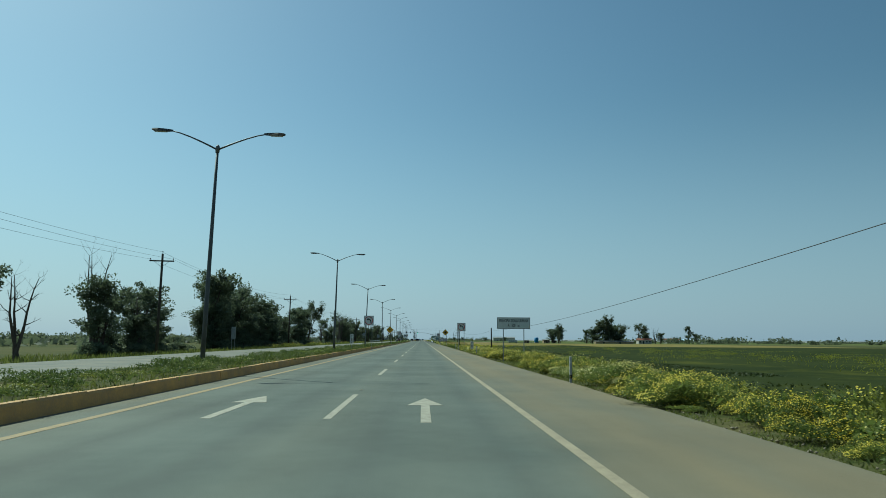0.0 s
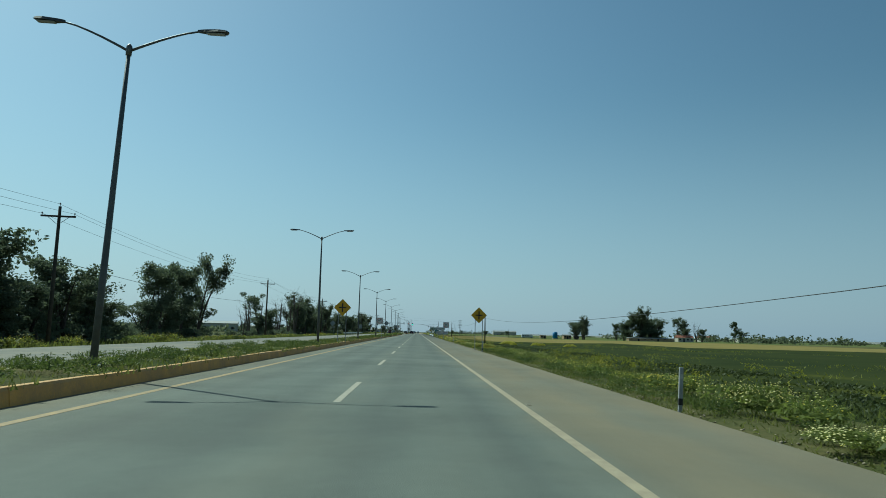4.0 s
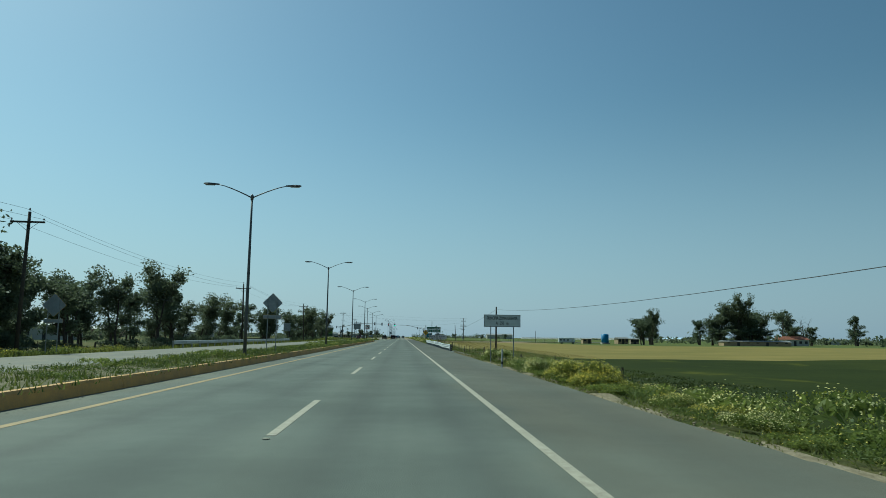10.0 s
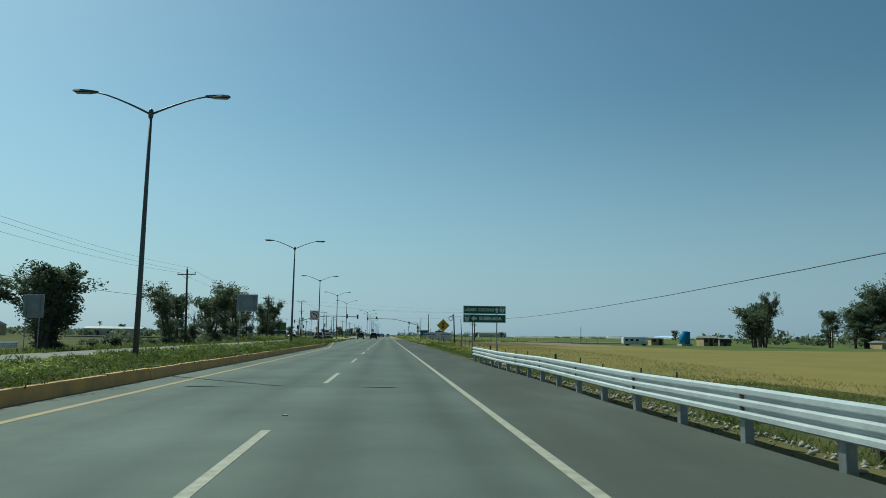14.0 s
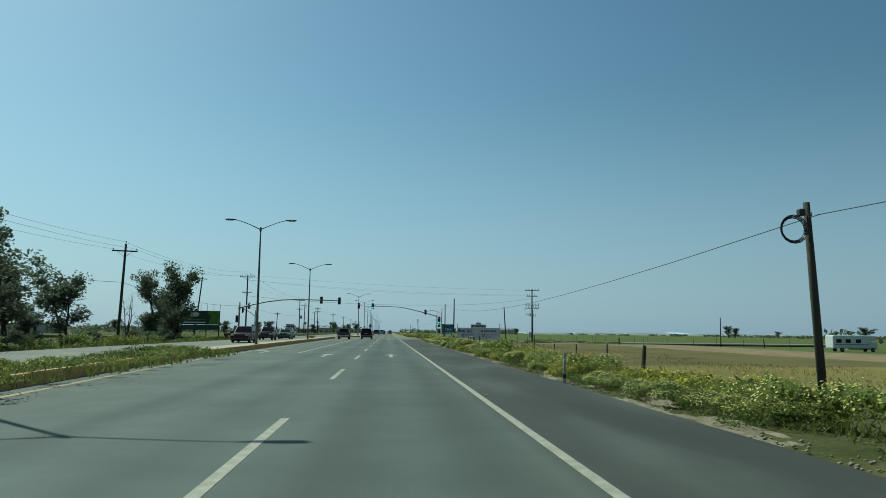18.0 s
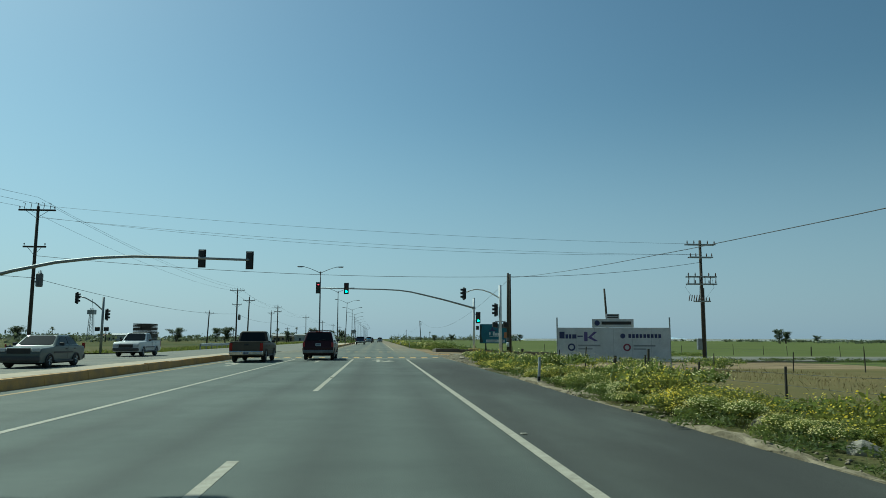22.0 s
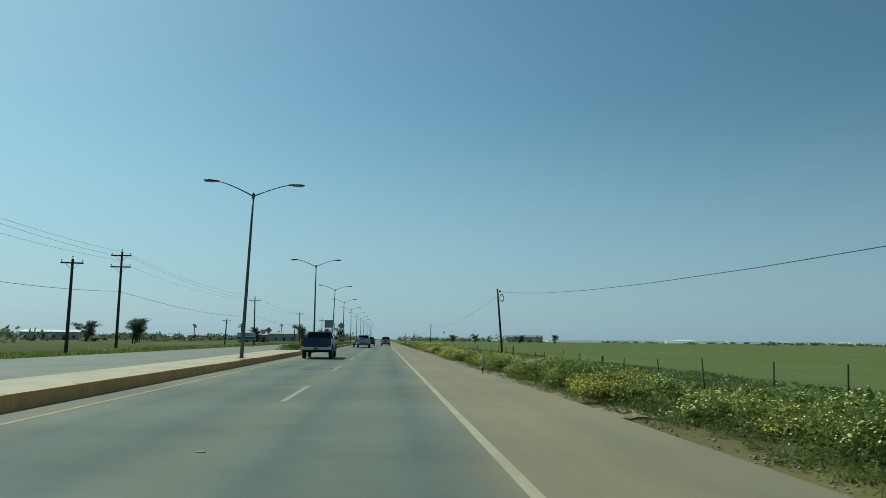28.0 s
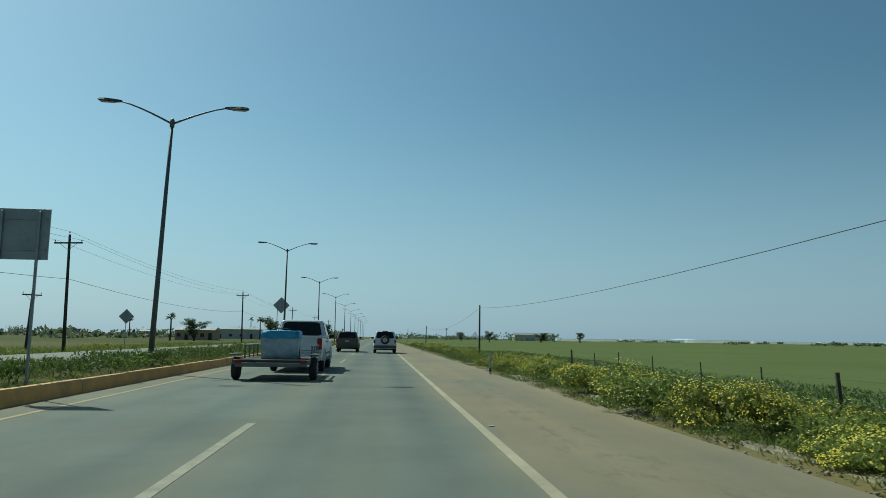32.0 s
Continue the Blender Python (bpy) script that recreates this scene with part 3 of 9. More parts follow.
line("edge_line", 1.76, -60, 150, 0.14, EDGE_PAINT, "white edge line yellowed by dust")
line("edge_line", 1.76, 150, 514.0, 0.13, WHITE_PAINT, "worn white edge line")
line("edge_line", 1.74, 549.9, 1500, 0.13, DUSTY_PAINT, "worn white edge line under drifted sand")
line("median_line", lambda y: -5.43 if y < 386 else kerb_x(y) + 0.62, -60, 512, 0.17, FADED_YELLOW, "faded yellow line beside the kerb")
line("median_line", lambda y: kerb_x(y) + 0.8, 551, 1500, 0.11, FADED_YELLOW, "faded yellow line beside the kerb")
line("lane_line", -1.63, 486.5, 515.0, 0.13, WHITE_PAINT, "solid white lane line before the crossing")
line("turn_lane_line", -5.26, 436, 514.5, 0.13, WHITE_PAINT, "solid white line of the turning lane")
paint("stop_line", [(-8.9, 515.25), (2.4, 515.25), (2.4, 515.75), (-8.9, 515.75)], WHITE_PAINT, "white stop line")
paint("edge_line", [(1.66, 513.8), (1.84, 513.9), (4.05, 518.2), (3.9, 518.35)], WHITE_PAINT, "white line curving into the side road", 0.0045)
paint("edge_line", [(1.7, 550.0), (1.72, 549.78), (4.0, 546.0), (4.05, 546.2)], DUSTY_PAINT, "white line curving out of the side road", 0.0045)


def arrow_straight(x, y, s=1.0, material=WHITE_PAINT):
    paint("lane_arrow", [(x + a * s, y + b * s) for a, b in [(-0.085, 0), (0.085, 0), (0.085, 3.0), (0.36, 3.0), (0, 4.7), (-0.36, 3.0), (-0.085, 3.0)]], material, "white straight-ahead arrow")


def arrow_turn(x, y, side=-1, s=1.0):
    pts = [(-0.085, 0), (0.085, 0), (0.085, 2.7), (0.45, 3.5), (0.66, 3.1), (0.86, 4.5), (0.1, 4.45), (0.3, 4.05), (-0.085, 3.2)]
    paint("lane_arrow", [(x - side * 0 + (a if side > 0 else -a) * s, y + b * s) for a, b in pts][:: 1 if side > 0 else -1], WHITE_PAINT, "white turning arrow")


arrow_straight(0.0, 3.6)
arrow_straight(-3.6, 4.1)
arrow_straight(-0.04, 550.2, 1.05, FAINT_PAINT)
arrow_straight(-3.6, 550.6, 1.0, FAINT_PAINT)
arrow_straight(0.05, 430.5)
arrow_straight(-3.4, 430.5)
arrow_turn(-7.4, 436.0, -1)
arrow_straight(-0.05, 508.9, 1.08)
paint("lane_arrow", [(0.04, 508.9), (0.04, 509.35), (0.42, 510.45), (0.3, 510.5), (0.62, 511.7), (0.92, 510.0), (0.72, 510.1), (0.3, 509.0)], WHITE_PAINT, "white turning arrow", 0.0055)
arrow_turn(-7.2, 503.0, -1)
arrow_straight(-3.5, 508.5)
stripe_bm = bm_flat([(-0.19, 0), (0.19, 0), (0.19, 2.15), (-0.19, 2.15)], 0.0005, 0.004)
stripe = part("crossing_stripe", stripe_bm, STRIPE_YELLOW, ROADOB, "worn yellow crossing stripe")
stripe.location = (-8.6, 517.7, 0)
for k in range(1, 17):
    s = stripe.copy()
    scene.collection.objects.link(s)
    s.location = (-8.6 + 0.785 * k, 517.7, 0)
worn = part("crossing_stripe", bm_flat([(-0.19, 0), (0.19, 0), (0.19, 2.15), (-0.19, 2.15)], 0.0005, 0.004), WORN_STRIPE, ROADOB, "crossing stripe almost worn away")
worn.location, worn.scale = (-9.35, 538.8, 0), (1, 0.84, 1)
for k in range(17):
    s = (stripe if k in (7, 8, 11, 12) else worn).copy()
    scene.collection.objects.link(s)
    s.location = (-8.55 + 0.8 * k, 538.8, 0)
    s.scale = (1, 0.84, 1)
orange = part("crossing_stripe", bm_flat([(-0.19, 0), (0.19, 0), (0.19, 2.15), (-0.19, 2.15)], 0.0005, 0.006), mat("orange_stripe_paint", (0.52, 0.27, 0.05), (0.33, 0.22, 0.09), rough=0.75, scale=1.6, bscale=35, bump=0.2), bpy.data.objects["side_road"], "orange-yellow crossing stripe")
orange.matrix_basis = pose(6.35, 534.2, 0.005, 0, 0, 90) @ Matrix.Diagonal((1, 0.95, 1, 1))
for k in range(9):
    s = stripe.copy()
    scene.collection.objects.link(s)
    s.parent = bpy.data.objects["side_road"]
    s.data = orange.data if k < 5 else worn.data
    s.matrix_basis = pose(6.35, 526.4 + 0.866 * k, 0.005, 0, 0, 90) @ Matrix.Diagonal((1, 0.95, 1, 1))
# raised lane studs
stud = part("road_stud", bm_box(-0.045, 0.045, -0.04, 0.04, 0, 0.016, 0.01), WHITE_PAINT, ROADOB, "small white raised road stud")
stud.location = (-1.62, -3.5, 0)
for k in range(1, 60):
    s = stud.copy()
    scene.collection.objects.link(s)
    s.location = (-1.62 if k % 2 else 1.92, -3.5 + 12.1 * k + 3 * math.sin(k * 2.3), 0)


# ---- median ----
def build_kerb(y0, y1, name, label):
    """A painted concrete kerb in three-metre lengths, with open joints and slightly uneven heads."""
    e = thing(name, label, "kerb", kind="structure")
    n = int((y1 - y0) / 3.0)
    rnd = random.Random(int(y0) + 7)
    for i in range(n):
        a, b = y0 + 3.0 * i, y0 + 3.0 * (i + 1) - 0.006
        h = 0.29 + rnd.uniform(-0.012, 0.012)
        xa, xb = kerb_x(a), kerb_x(b)
        xa += rnd.uniform(-0.012, 0.012)
        bm = bmesh.new()
        prof = [(0.0, -0.06), (-0.035, h - 0.05), (-0.065, h), (-0.2, h + 0.004), (-0.23, -0.06)]
        r = [bm.verts.new((xa + px, a, pz)) for px, pz in prof]
        s = [bm.verts.new((xb + px, b, pz)) for px, pz in prof]
        for k in range(4):
            bm.faces.new((r[k], s[k], s[k + 1], r[k + 1]))
        bm.faces.new(r)
        bm.faces.new(s[::-1])
        bmesh.ops.recalc_face_normals(bm, faces=bm.faces[:])
        part("kerb_stone", bm, KERB_PAINT, e)
    return e


build_kerb(-60, 519, "median_kerb", "yellow-painted concrete kerb of the median")
build_kerb(547.8, 1150, "median_kerb", "yellow-painted concrete kerb of the far median")
# the island's rounded end and the far kerbs
nose = bmesh.new()
arc = [(-5.87 - 0.0, 547.8)] + [(-7.02 + 1.15 * math.cos(radians(a)), 547.8 - 0.9 * math.sin(radians(a))) for a in range(0, 181, 20)]
lo = [nose.verts.new((x, y, -0.05)) for x, y in arc]
hi = [nose.verts.new((x * 0.995 - 0.03, y + 0.04, 0.3)) for x, y in arc]
inn = [nose.verts.new((-7.02 + (x + 7.02) * 0.8, y + 0.22 if y < 547.7 else y, 0.3)) for x, y in arc]
for i in range(len(arc) - 1):
    nose.faces.new((lo[i], lo[i + 1], hi[i + 1], hi[i]))
    nose.faces.new((hi[i], hi[i + 1], inn[i + 1], inn[i]))
bmesh.ops.recalc_face_normals(nose, faces=nose.faces[:])
tagged(link("island_kerb", nose, KERB_PAINT), "rounded yellow kerb end of the traffic island", "kerb", kind="structure")


def median_z(x, y):
    return 0.25 + 0.05 * noise.noise((x * 0.7, y * 0.5, 2)) + 0.03 * noise.noise((x * 2, y * 2, 5))


strip("median", far_kerb_x, lambda y: kerb_x(y) - 0.2, -60, 132, 0.22, WEEDY, "weedy raised earth median", zf=median_z, step=1.2, category="median", nx=8, skirt=0.4)
strip("median_dry", far_kerb_x, lambda y: kerb_x(y) - 0.2, 132, 246, 0.22, DRY_MEDIAN, "bare dry earth median with sparse weeds", zf=median_z, step=1.2, category="median", nx=8, skirt=0.4)
strip("median_green", far_kerb_x, lambda y: kerb_x(y) - 0.2, 246, 430, 0.22, WEEDY, "weedy raised earth median", zf=median_z, step=1.2, category="median", nx=8, skirt=0.4)
strip("median_paving", far_kerb_x, lambda y: kerb_x(y) - 0.2, 430, 519, 0.29, SAND_CONCRETE, "narrow dusty concrete median", zf=lambda x, y: 0.29, category="median", nx=3, skirt=0.4)
strip("island_paving", far_kerb_x, lambda y: kerb_x(y) - 0.2, 547.5, 642, 0.29, SAND_CONCRETE, "sand-coloured concrete traffic island", zf=lambda x, y: 0.285, category="median", nx=3, skirt=0.4)
strip("median_north", far_kerb_x, lambda y: kerb_x(y) - 0.2, 642, 1150, 0.22, WEEDY, "weedy raised earth median", zf=median_z, step=1.2, category="median", nx=8, skirt=0.4)


# ---- street lamps ----
HEAD_GREY = mat("dull_grey_enamel", (0.075, 0.08, 0.082), (0.055, 0.058, 0.06), rough=0.7, scale=3)
LENS_GREY = mat("clouded_lamp_lens", (0.3, 0.31, 0.31), (0.22, 0.23, 0.23), rough=0.3)


def street_lamp():
    e = thing("street_lamp", "tall tapered steel street lamp with two arms", "street lamp", group="street lamps along the median")
    b = bm_box(-0.2, 0.2, -0.2, 0.2, -0.05, 0.02, 0.008)
    part("base_plate", b, STEEL, e)
    for dx in (-0.14, 0.14):
        for dy in (-0.14, 0.14):
            part("anchor_bolt", tube([(dx, dy, 0.0), (dx, dy, 0.07)], 0.015, 6), DARK_STEEL, e)
    part("pole", tube([(0, 0, 0), (0, 0, 2.5), (0, 0, 5.5), (0, 0, 8.3)], [0.095, 0.085, 0.068, 0.05], 12), LAMP_STEEL, e, smooth=True)
    part("pole_cap", tube([(0, 0, 8.1), (0, 0, 8.28), (0, 0, 8.36), (0, 0, 8.42)], [0.075, 0.085, 0.07, 0.02], 10), DARK_STEEL, e, smooth=True)
    for s in (-1, 1):
        pts = [(s * (0.05 + 1.75 * k), 0, 8.24 + 0.66 * (1 - (1 - k) ** 1.3)) for k in (0, 0.2, 0.4, 0.6, 0.8, 1.0)]
        part("arm", tube(pts, [0.036, 0.034, 0.031, 0.028, 0.026, 0.024], 8), LAMP_STEEL, e, smooth=True)
        bm = bmesh.new()
        prof = [(1.74, 0.035, 0.04), (1.95, 0.10, 0.05), (2.3, 0.15, 0.055), (2.5, 0.12, 0.04), (2.56, 0.04, 0.015)]
        rings = []
        for x, w, h in prof:
            z = 8.9 + 0.03 * (x - 1.74)
            rings.append([bm.verts.new((s * x, dy * w, z + dz * h)) for dy, dz in ((-1, -0.6), (-0.55, 1), (0.55, 1), (1, -0.6))])
        for r, q in zip(rings, rings[1:]):
            for k in range(4):
                bm.faces.new((r[k], r[(k + 1) % 4], q[(k + 1) % 4], q[k]))
        bm.faces.new(rings[0])
        bm.faces.new(rings[-1])
        bmesh.ops.recalc_face_normals(bm, faces=bm.faces[:])
        head = part("lamp_head", bm, HEAD_GREY, e, "flat grey lamp head", smooth=False)
        part("lens", bm_box(min(s * 1.98, s * 2.46), max(s * 1.98, s * 2.46), -0.085, 0.085, 8.845, 8.87, 0.008), LENS_GREY, head)
    return e


LAMPS = [(-8.0, -20), (-8.0, 19.2), (-8.0, 58.8), (-8.0, 97.0), (-8.0, 135.5), (-8.0, 174.6), (-8.0, 214.8), (-8.0, 254.1), (-8.0, 293.9), (-8.0, 333.2), (-8.0, 371.0),
         (-9.27, 408.4), (-9.44, 446.0), (-9.53, 480.1), (-6.49, 548.2), (-6.35, 581.6), (-6.38, 616.4), (-6.58, 652.6), (-7.05, 688.1), (-7.77, 725.4)]
LAMPS += [(-8.0, 762 + 37.5 * k) for k in range(9)]
lamp0 = street_lamp()
lamp0.location = (*LAMPS[0], 0.27)
LEAN = {19.2: 1.4, 58.8: 1.0, 97.0: 2.0, 616.4: 1.65, 688.1: 1.65}
for x, y in LAMPS[1:]:
    a = LEAN.get(y, 0.25 * math.sin(3 * y))
    copy_thing(lamp0, pose(x - 8.5 * math.sin(radians(a)), y, 0.27, 0, a, 1.5 * math.sin(y)))


# ---- utility poles ----
def insulator(parent, x, y, z, h=0.2):
    part("insulator", tube([(x, y, z), (x, y, z + h * 0.5), (x, y, z + h * 0.55), (x, y, z + h * 0.8), (x, y, z + h)], [0.018, 0.018, 0.05, 0.055, 0.025], 8), PORCELAIN, parent)


def utility_pole(h=9.6, arms=((8.9, 2.3),), transformer=False, name="utility_pole", label="dark timber utility pole with a crossarm"):
    e = thing(name, label, "utility pole", group="utility poles along the highway")
    part("pole", tube([(0, 0, -0.7), (0, 0, h * 0.5), (0, 0, h)], [0.15, 0.125, 0.1], 10), TIMBER, e, smooth=True)
    for z, w in arms:
        part("crossarm", bm_box(-w / 2, w / 2, -0.2, -0.09, z - 0.06, z + 0.06, 0.01), TIMBER, e)
        for s in (-1, 1):
            part("brace", tube([(s * w * 0.3, -0.13, z - 0.05), (0, -0.13, z - 0.6)], 0.016, 5), DARK_STEEL, e)
        for x in (-w / 2 + 0.08, w / 2 - 0.08):
            insulator(e, x, -0.145, z + 0.06)
    insulator(e, 0, 0, h, 0.26)
    if transformer:
        t = part("transformer", tube([(0.45, 0, 5.3), (0.45, 0, 5.35), (0.45, 0, 6.2), (0.45, 0, 6.28)], [0.2, 0.24, 0.24, 0.16], 12), DARK_STEEL, e, "grey can transformer")
        for k in (-1, 0, 1):
            part("bushing", tube([(0.45 + 0.1 * k, 0.05, 6.25), (0.45 + 0.1 * k, 0.05, 6.5)], [0.03, 0.02], 6), PORCELAIN, t)
        part("bracket", bm_box(0.05, 0.3, -0.05, 0.05, 5.6, 5.7), DARK_STEEL, t)
        for k in range(-2, 3):
            part("fuse", tube([(0.45 * k, -0.15, arms[0][0] + 0.08), (0.45 * k + 0.05, -0.15, arms[0][0] + 0.5), (0.45 * k - 0.12, -0.15, arms[0][0] + 0.55)], 0.022, 5), PORCELAIN, e)
    return e


WEST_POLES = [(-25, -10), (-25, 60.8), (-25, 128), (-25, 197.4), (-25, 264.8), (-25, 331.1), (-25, 401.6), (-25.2, 463.2)]
pole0 = utility_pole()
pole0.matrix_basis = pose(*WEST_POLES[0], -0.35)
rnd = random.Random(5)
for x, y in WEST_POLES[1:] + [(-25, 609.5), (-25, 724.0), (-25, 799.7), (-25, 875), (-25, 950), (-25, 1025)]:
    copy_thing(pole0, pose(x, y, -0.35, rnd.uniform(-1, 1), rnd.uniform(-1.5, 1.5), rnd.uniform(-4, 4)))
big = utility_pole(11.2, ((10.9, 2.6), (8.2, 1.6)), True, label="tall dark utility pole with double crossarms and a transformer")
big.matrix_basis = pose(-25, 522.4, -0.35)
copy_thing(big, pose(-25, 598.4, -0.35, 0, 0, 5)).scale = (1, 1, 0.92)
for x, y, s in [(-25, 650.8, 0.95)]:
    p = utility_pole(9.8, ((9.4, 1.9), (8.3, 1.9)), label="dark utility pole with two crossarms")
    p.matrix_basis = pose(x, y, -0.35)
for x, y, h in [(-25, 640, 7.9), (-34.7, 526, 11.1), (-33, 735, 5.5), (-34, 616, 7.0)]:
    p = utility_pole(h, ((h - 0.35, 1.7),), label="short timber utility pole with a single crossarm")
    p.matrix_basis = pose(x, y, -0.35, 0, (5.0 if h > 11 else 2.0) if x < -30 else 0, 12)


def line_pole(h, label, coil=True, r=0.098, side=-1):
    e = thing("telephone_pole", label, "telephone pole", group="telephone poles along the fields")
    part("pole", tube([(0, 0, -0.6), (0, 0, h * 0.6), (0, 0, h)], [r, r * 0.9, r * 0.75], 10), TIMBER, e, smooth=True)
    part("hook", tube([(0, -0.07, h - 0.35), (0, -0.16, h - 0.33), (0, -0.18, h - 0.25)], 0.012, 5), DARK_STEEL, e)
    if coil:
        bm = bmesh.new()
        for q in range(4):
            rr = 0.26 + 0.02 * q
            pts = [(side * (0.42 if side < 0 else 0.3) + rr * math.cos(a) * (1 if side < 0 else 0.42), -0.1 - 0.015 * q - (0.25 * math.cos(a) if side > 0 else 0), h - (0.62 if side < 0 else 0.8) + rr * math.sin(a)) for a in [2 * math.pi * k / 16 for k in range(17)]]
            add_tube(bm, pts, 0.011, 5, cap=False)
        part("cable_coil", bm, CABLE, e, "hanging coil of spare black cable")
        part("splice_box", bm_box(side * 0.19 - 0.07, side * 0.19 + 0.07, -0.16, 0.0, h - 0.32, h - 0.16, 0.02), BLACK, e)
    return e


EAST_POLES = [(9.5, -12, 4.9, 0), (9.1, 87.0, 2.85, 0), (10.2, 188.7, 4.0, 0), (10.0, 292.5, 4.55, 0), (9.42, 409.2, 4.3, -1), (10.05, 522.9, 6.3, 0), (13.4, 542.4, 8.2, 0), (10.3, 639.5, 5.62, 1), (10.55, 737, 4.7, 0), (10, 813, 3.7, 0), (10, 905, 4.0, 0), (10, 1000, 4.0, 0)]
for x, y, top, coil in EAST_POLES:
    g = gz(x, y)
    p = line_pole(top - g, "weathered timber telephone pole" + (" with a hanging cable coil" if coil else ""), bool(coil), 0.14 if y == 542.4 else 0.098, side=coil or 1)
    if y == 542.4:
        part("painted_band", tube([(0, 0, 0.95), (0, 0, 1.45)], 0.142, 10), WHITE, p, "peeling white painted band", smooth=True)
        part("steel_collar", tube([(0, 0, 1.55), (0, 0, 1.9)], 0.155, 10), DARK_STEEL, p)
    p.matrix_basis = pose(x, y, g, rnd.uniform(-1, 1), rnd.uniform(-1, 1) if not coil else (-4.4 if y > 600 else -2.2), rnd.uniform(-30, 30) if not coil else 0)
for x, y, h in [(24.4, 542.9, 7.1), (54.5, 509.0, 4.6)]:
    p = line_pole(h, "leaning weathered timber pole beside the field", False, 0.13 if x < 50 else 0.09)
    p.matrix_basis = pose(x, y, gz(x, y), 0, -3.5 if x < 50 else 0.5, 0)


# ---- cables ----
def cable(name, a, b, sag, r=0.009, label="thin black overhead cable"):
    n = 14
    pts = []
    for i in range(n + 1):
        k = i / n
        p = Vector(a).lerp(Vector(b), k)
        p.z -= 4 * sag * k * (1 - k)
        pts.append(p)
    return tagged(link(name, tube(pts, r, 5), CABLE), label, "cable", "overhead cables")


w_all = WEST_POLES + [(-25, 522.4), (-25, 598.4), (-25, 650.8), (-25, 724), (-25, 799.7), (-25, 875), (-25, 950)]


def top_of(y):
    return 10.8 if 520 < y < 525 else (9.75 if 597 < y < 600 else 8.75)


for (xa, ya), (xb, yb) in zip(w_all, w_all[1:]):
    for dx, dz in ((-1.07, 0), (1.07, 0), (0, 0.7)):
        cable("power_line", (xa + dx, ya - 0.14, top_of(ya) + dz), (xb + dx, yb - 0.14, top_of(yb) + dz), 0.9)
    if ya > 100:
        cable("telephone_line", (xa, ya, 5.6), (xb, yb, 5.6), 0.8, 0.016)
EP = [(p[0], p[1], p[2]) for p in EAST_POLES if p[1] not in (542.4,)]
for a, b in zip(EP, EP[1:]):
    cable("telephone_line", (a[0], a[1] - 0.16, a[2] - 0.3), (b[0], b[1] - 0.16, b[2] - 0.3), 2.5 if 500 < a[1] < 600 else (0.8 if a[1] < 150 else (1.1 if a[1] < 250 else (1.5 if a[1] < 500 else 1.25))), 0.011, "black telephone cable sagging between the poles")
for dz, sag in ((0.0, 0.5), (-0.9, 0.6), (-0.85, 0.9)):
    cable("power_line", (-25, 522.2, 10.9 + dz), (26.2, 524.4, 9.1 + dz), sag)
cable("telephone_line", (-25, 522.2, 7.2), (10.05, 522.9, 6.1), 0.5, 0.016)
cable("telephone_line", (10.05, 522.9, 6.1), (26.2, 524.4, 7.6), 0.3, 0.016)


# ---- vegetation ----
LEAF_HERB = foliage("herb_leaves", (0.075, 0.11, 0.026), (0.2, 0.235, 0.055), trans=0.5)
LEAF_YELLOWED = foliage("yellowish_herb_leaves", (0.09, 0.11, 0.024), (0.23, 0.24, 0.05), trans=0.5)
LEAF_DRY = foliage("dry_grass", (0.16, 0.125, 0.05), (0.30, 0.235, 0.11), trans=0.25)
LEAF_GRAIN = foliage("ripe_grain", (0.20, 0.16, 0.055), (0.31, 0.25, 0.09), trans=0.35)
LEAF_GRASS = foliage("green_grass", (0.06, 0.085, 0.02), (0.165, 0.18, 0.045), trans=0.5)
LEAF_CROP = foliage("green_crop", (0.08, 0.112, 0.032), (0.118, 0.152, 0.045), trans=0.35)
LEAF_TREE = foliage("dark_tree_leaves", (0.08, 0.104, 0.066), (0.14, 0.165, 0.095), trans=0.45)
LEAF_TREE_OLIVE = foliage("olive_tree_leaves", (0.086, 0.108, 0.068), (0.15, 0.168, 0.096), trans=0.45)
LEAF_WEED = foliage("leafy_weed_leaves", (0.05, 0.078, 0.018), (0.125, 0.155, 0.04), trans=0.45)
PETAL_YELLOW = foliage("yellow_petals", (0.72, 0.53, 0.02), (0.88, 0.73, 0.13), trans=0.45)
PETAL_WHITE = foliage("white_petals", (0.80, 0.64, 0.12), (0.92, 0.86, 0.42), trans=0.4)
MUSTARD = foliage("mustard_flowers", (0.12, 0.14, 0.02), (0.26, 0.26, 0.035), trans=0.5)
MUSTARD_HEAD = foliage("mustard_heads", (0.38, 0.36, 0.03), (0.55, 0.5, 0.06), trans=0.5)
FIELD_LEAF = foliage("field_weed_leaves", (0.03, 0.044, 0.012), (0.056, 0.07, 0.018), trans=0.3)
BARK = mat("bark", (0.05, 0.04, 0.032), (0.09, 0.072, 0.058), rough=0.95, scale=3, bscale=22, bump=0.8)
BARE_BARK = mat("bare_grey_bark", (0.13, 0.105, 0.085), (0.075, 0.06, 0.05), rough=0.95, scale=3, bscale=22, bump=0.6)


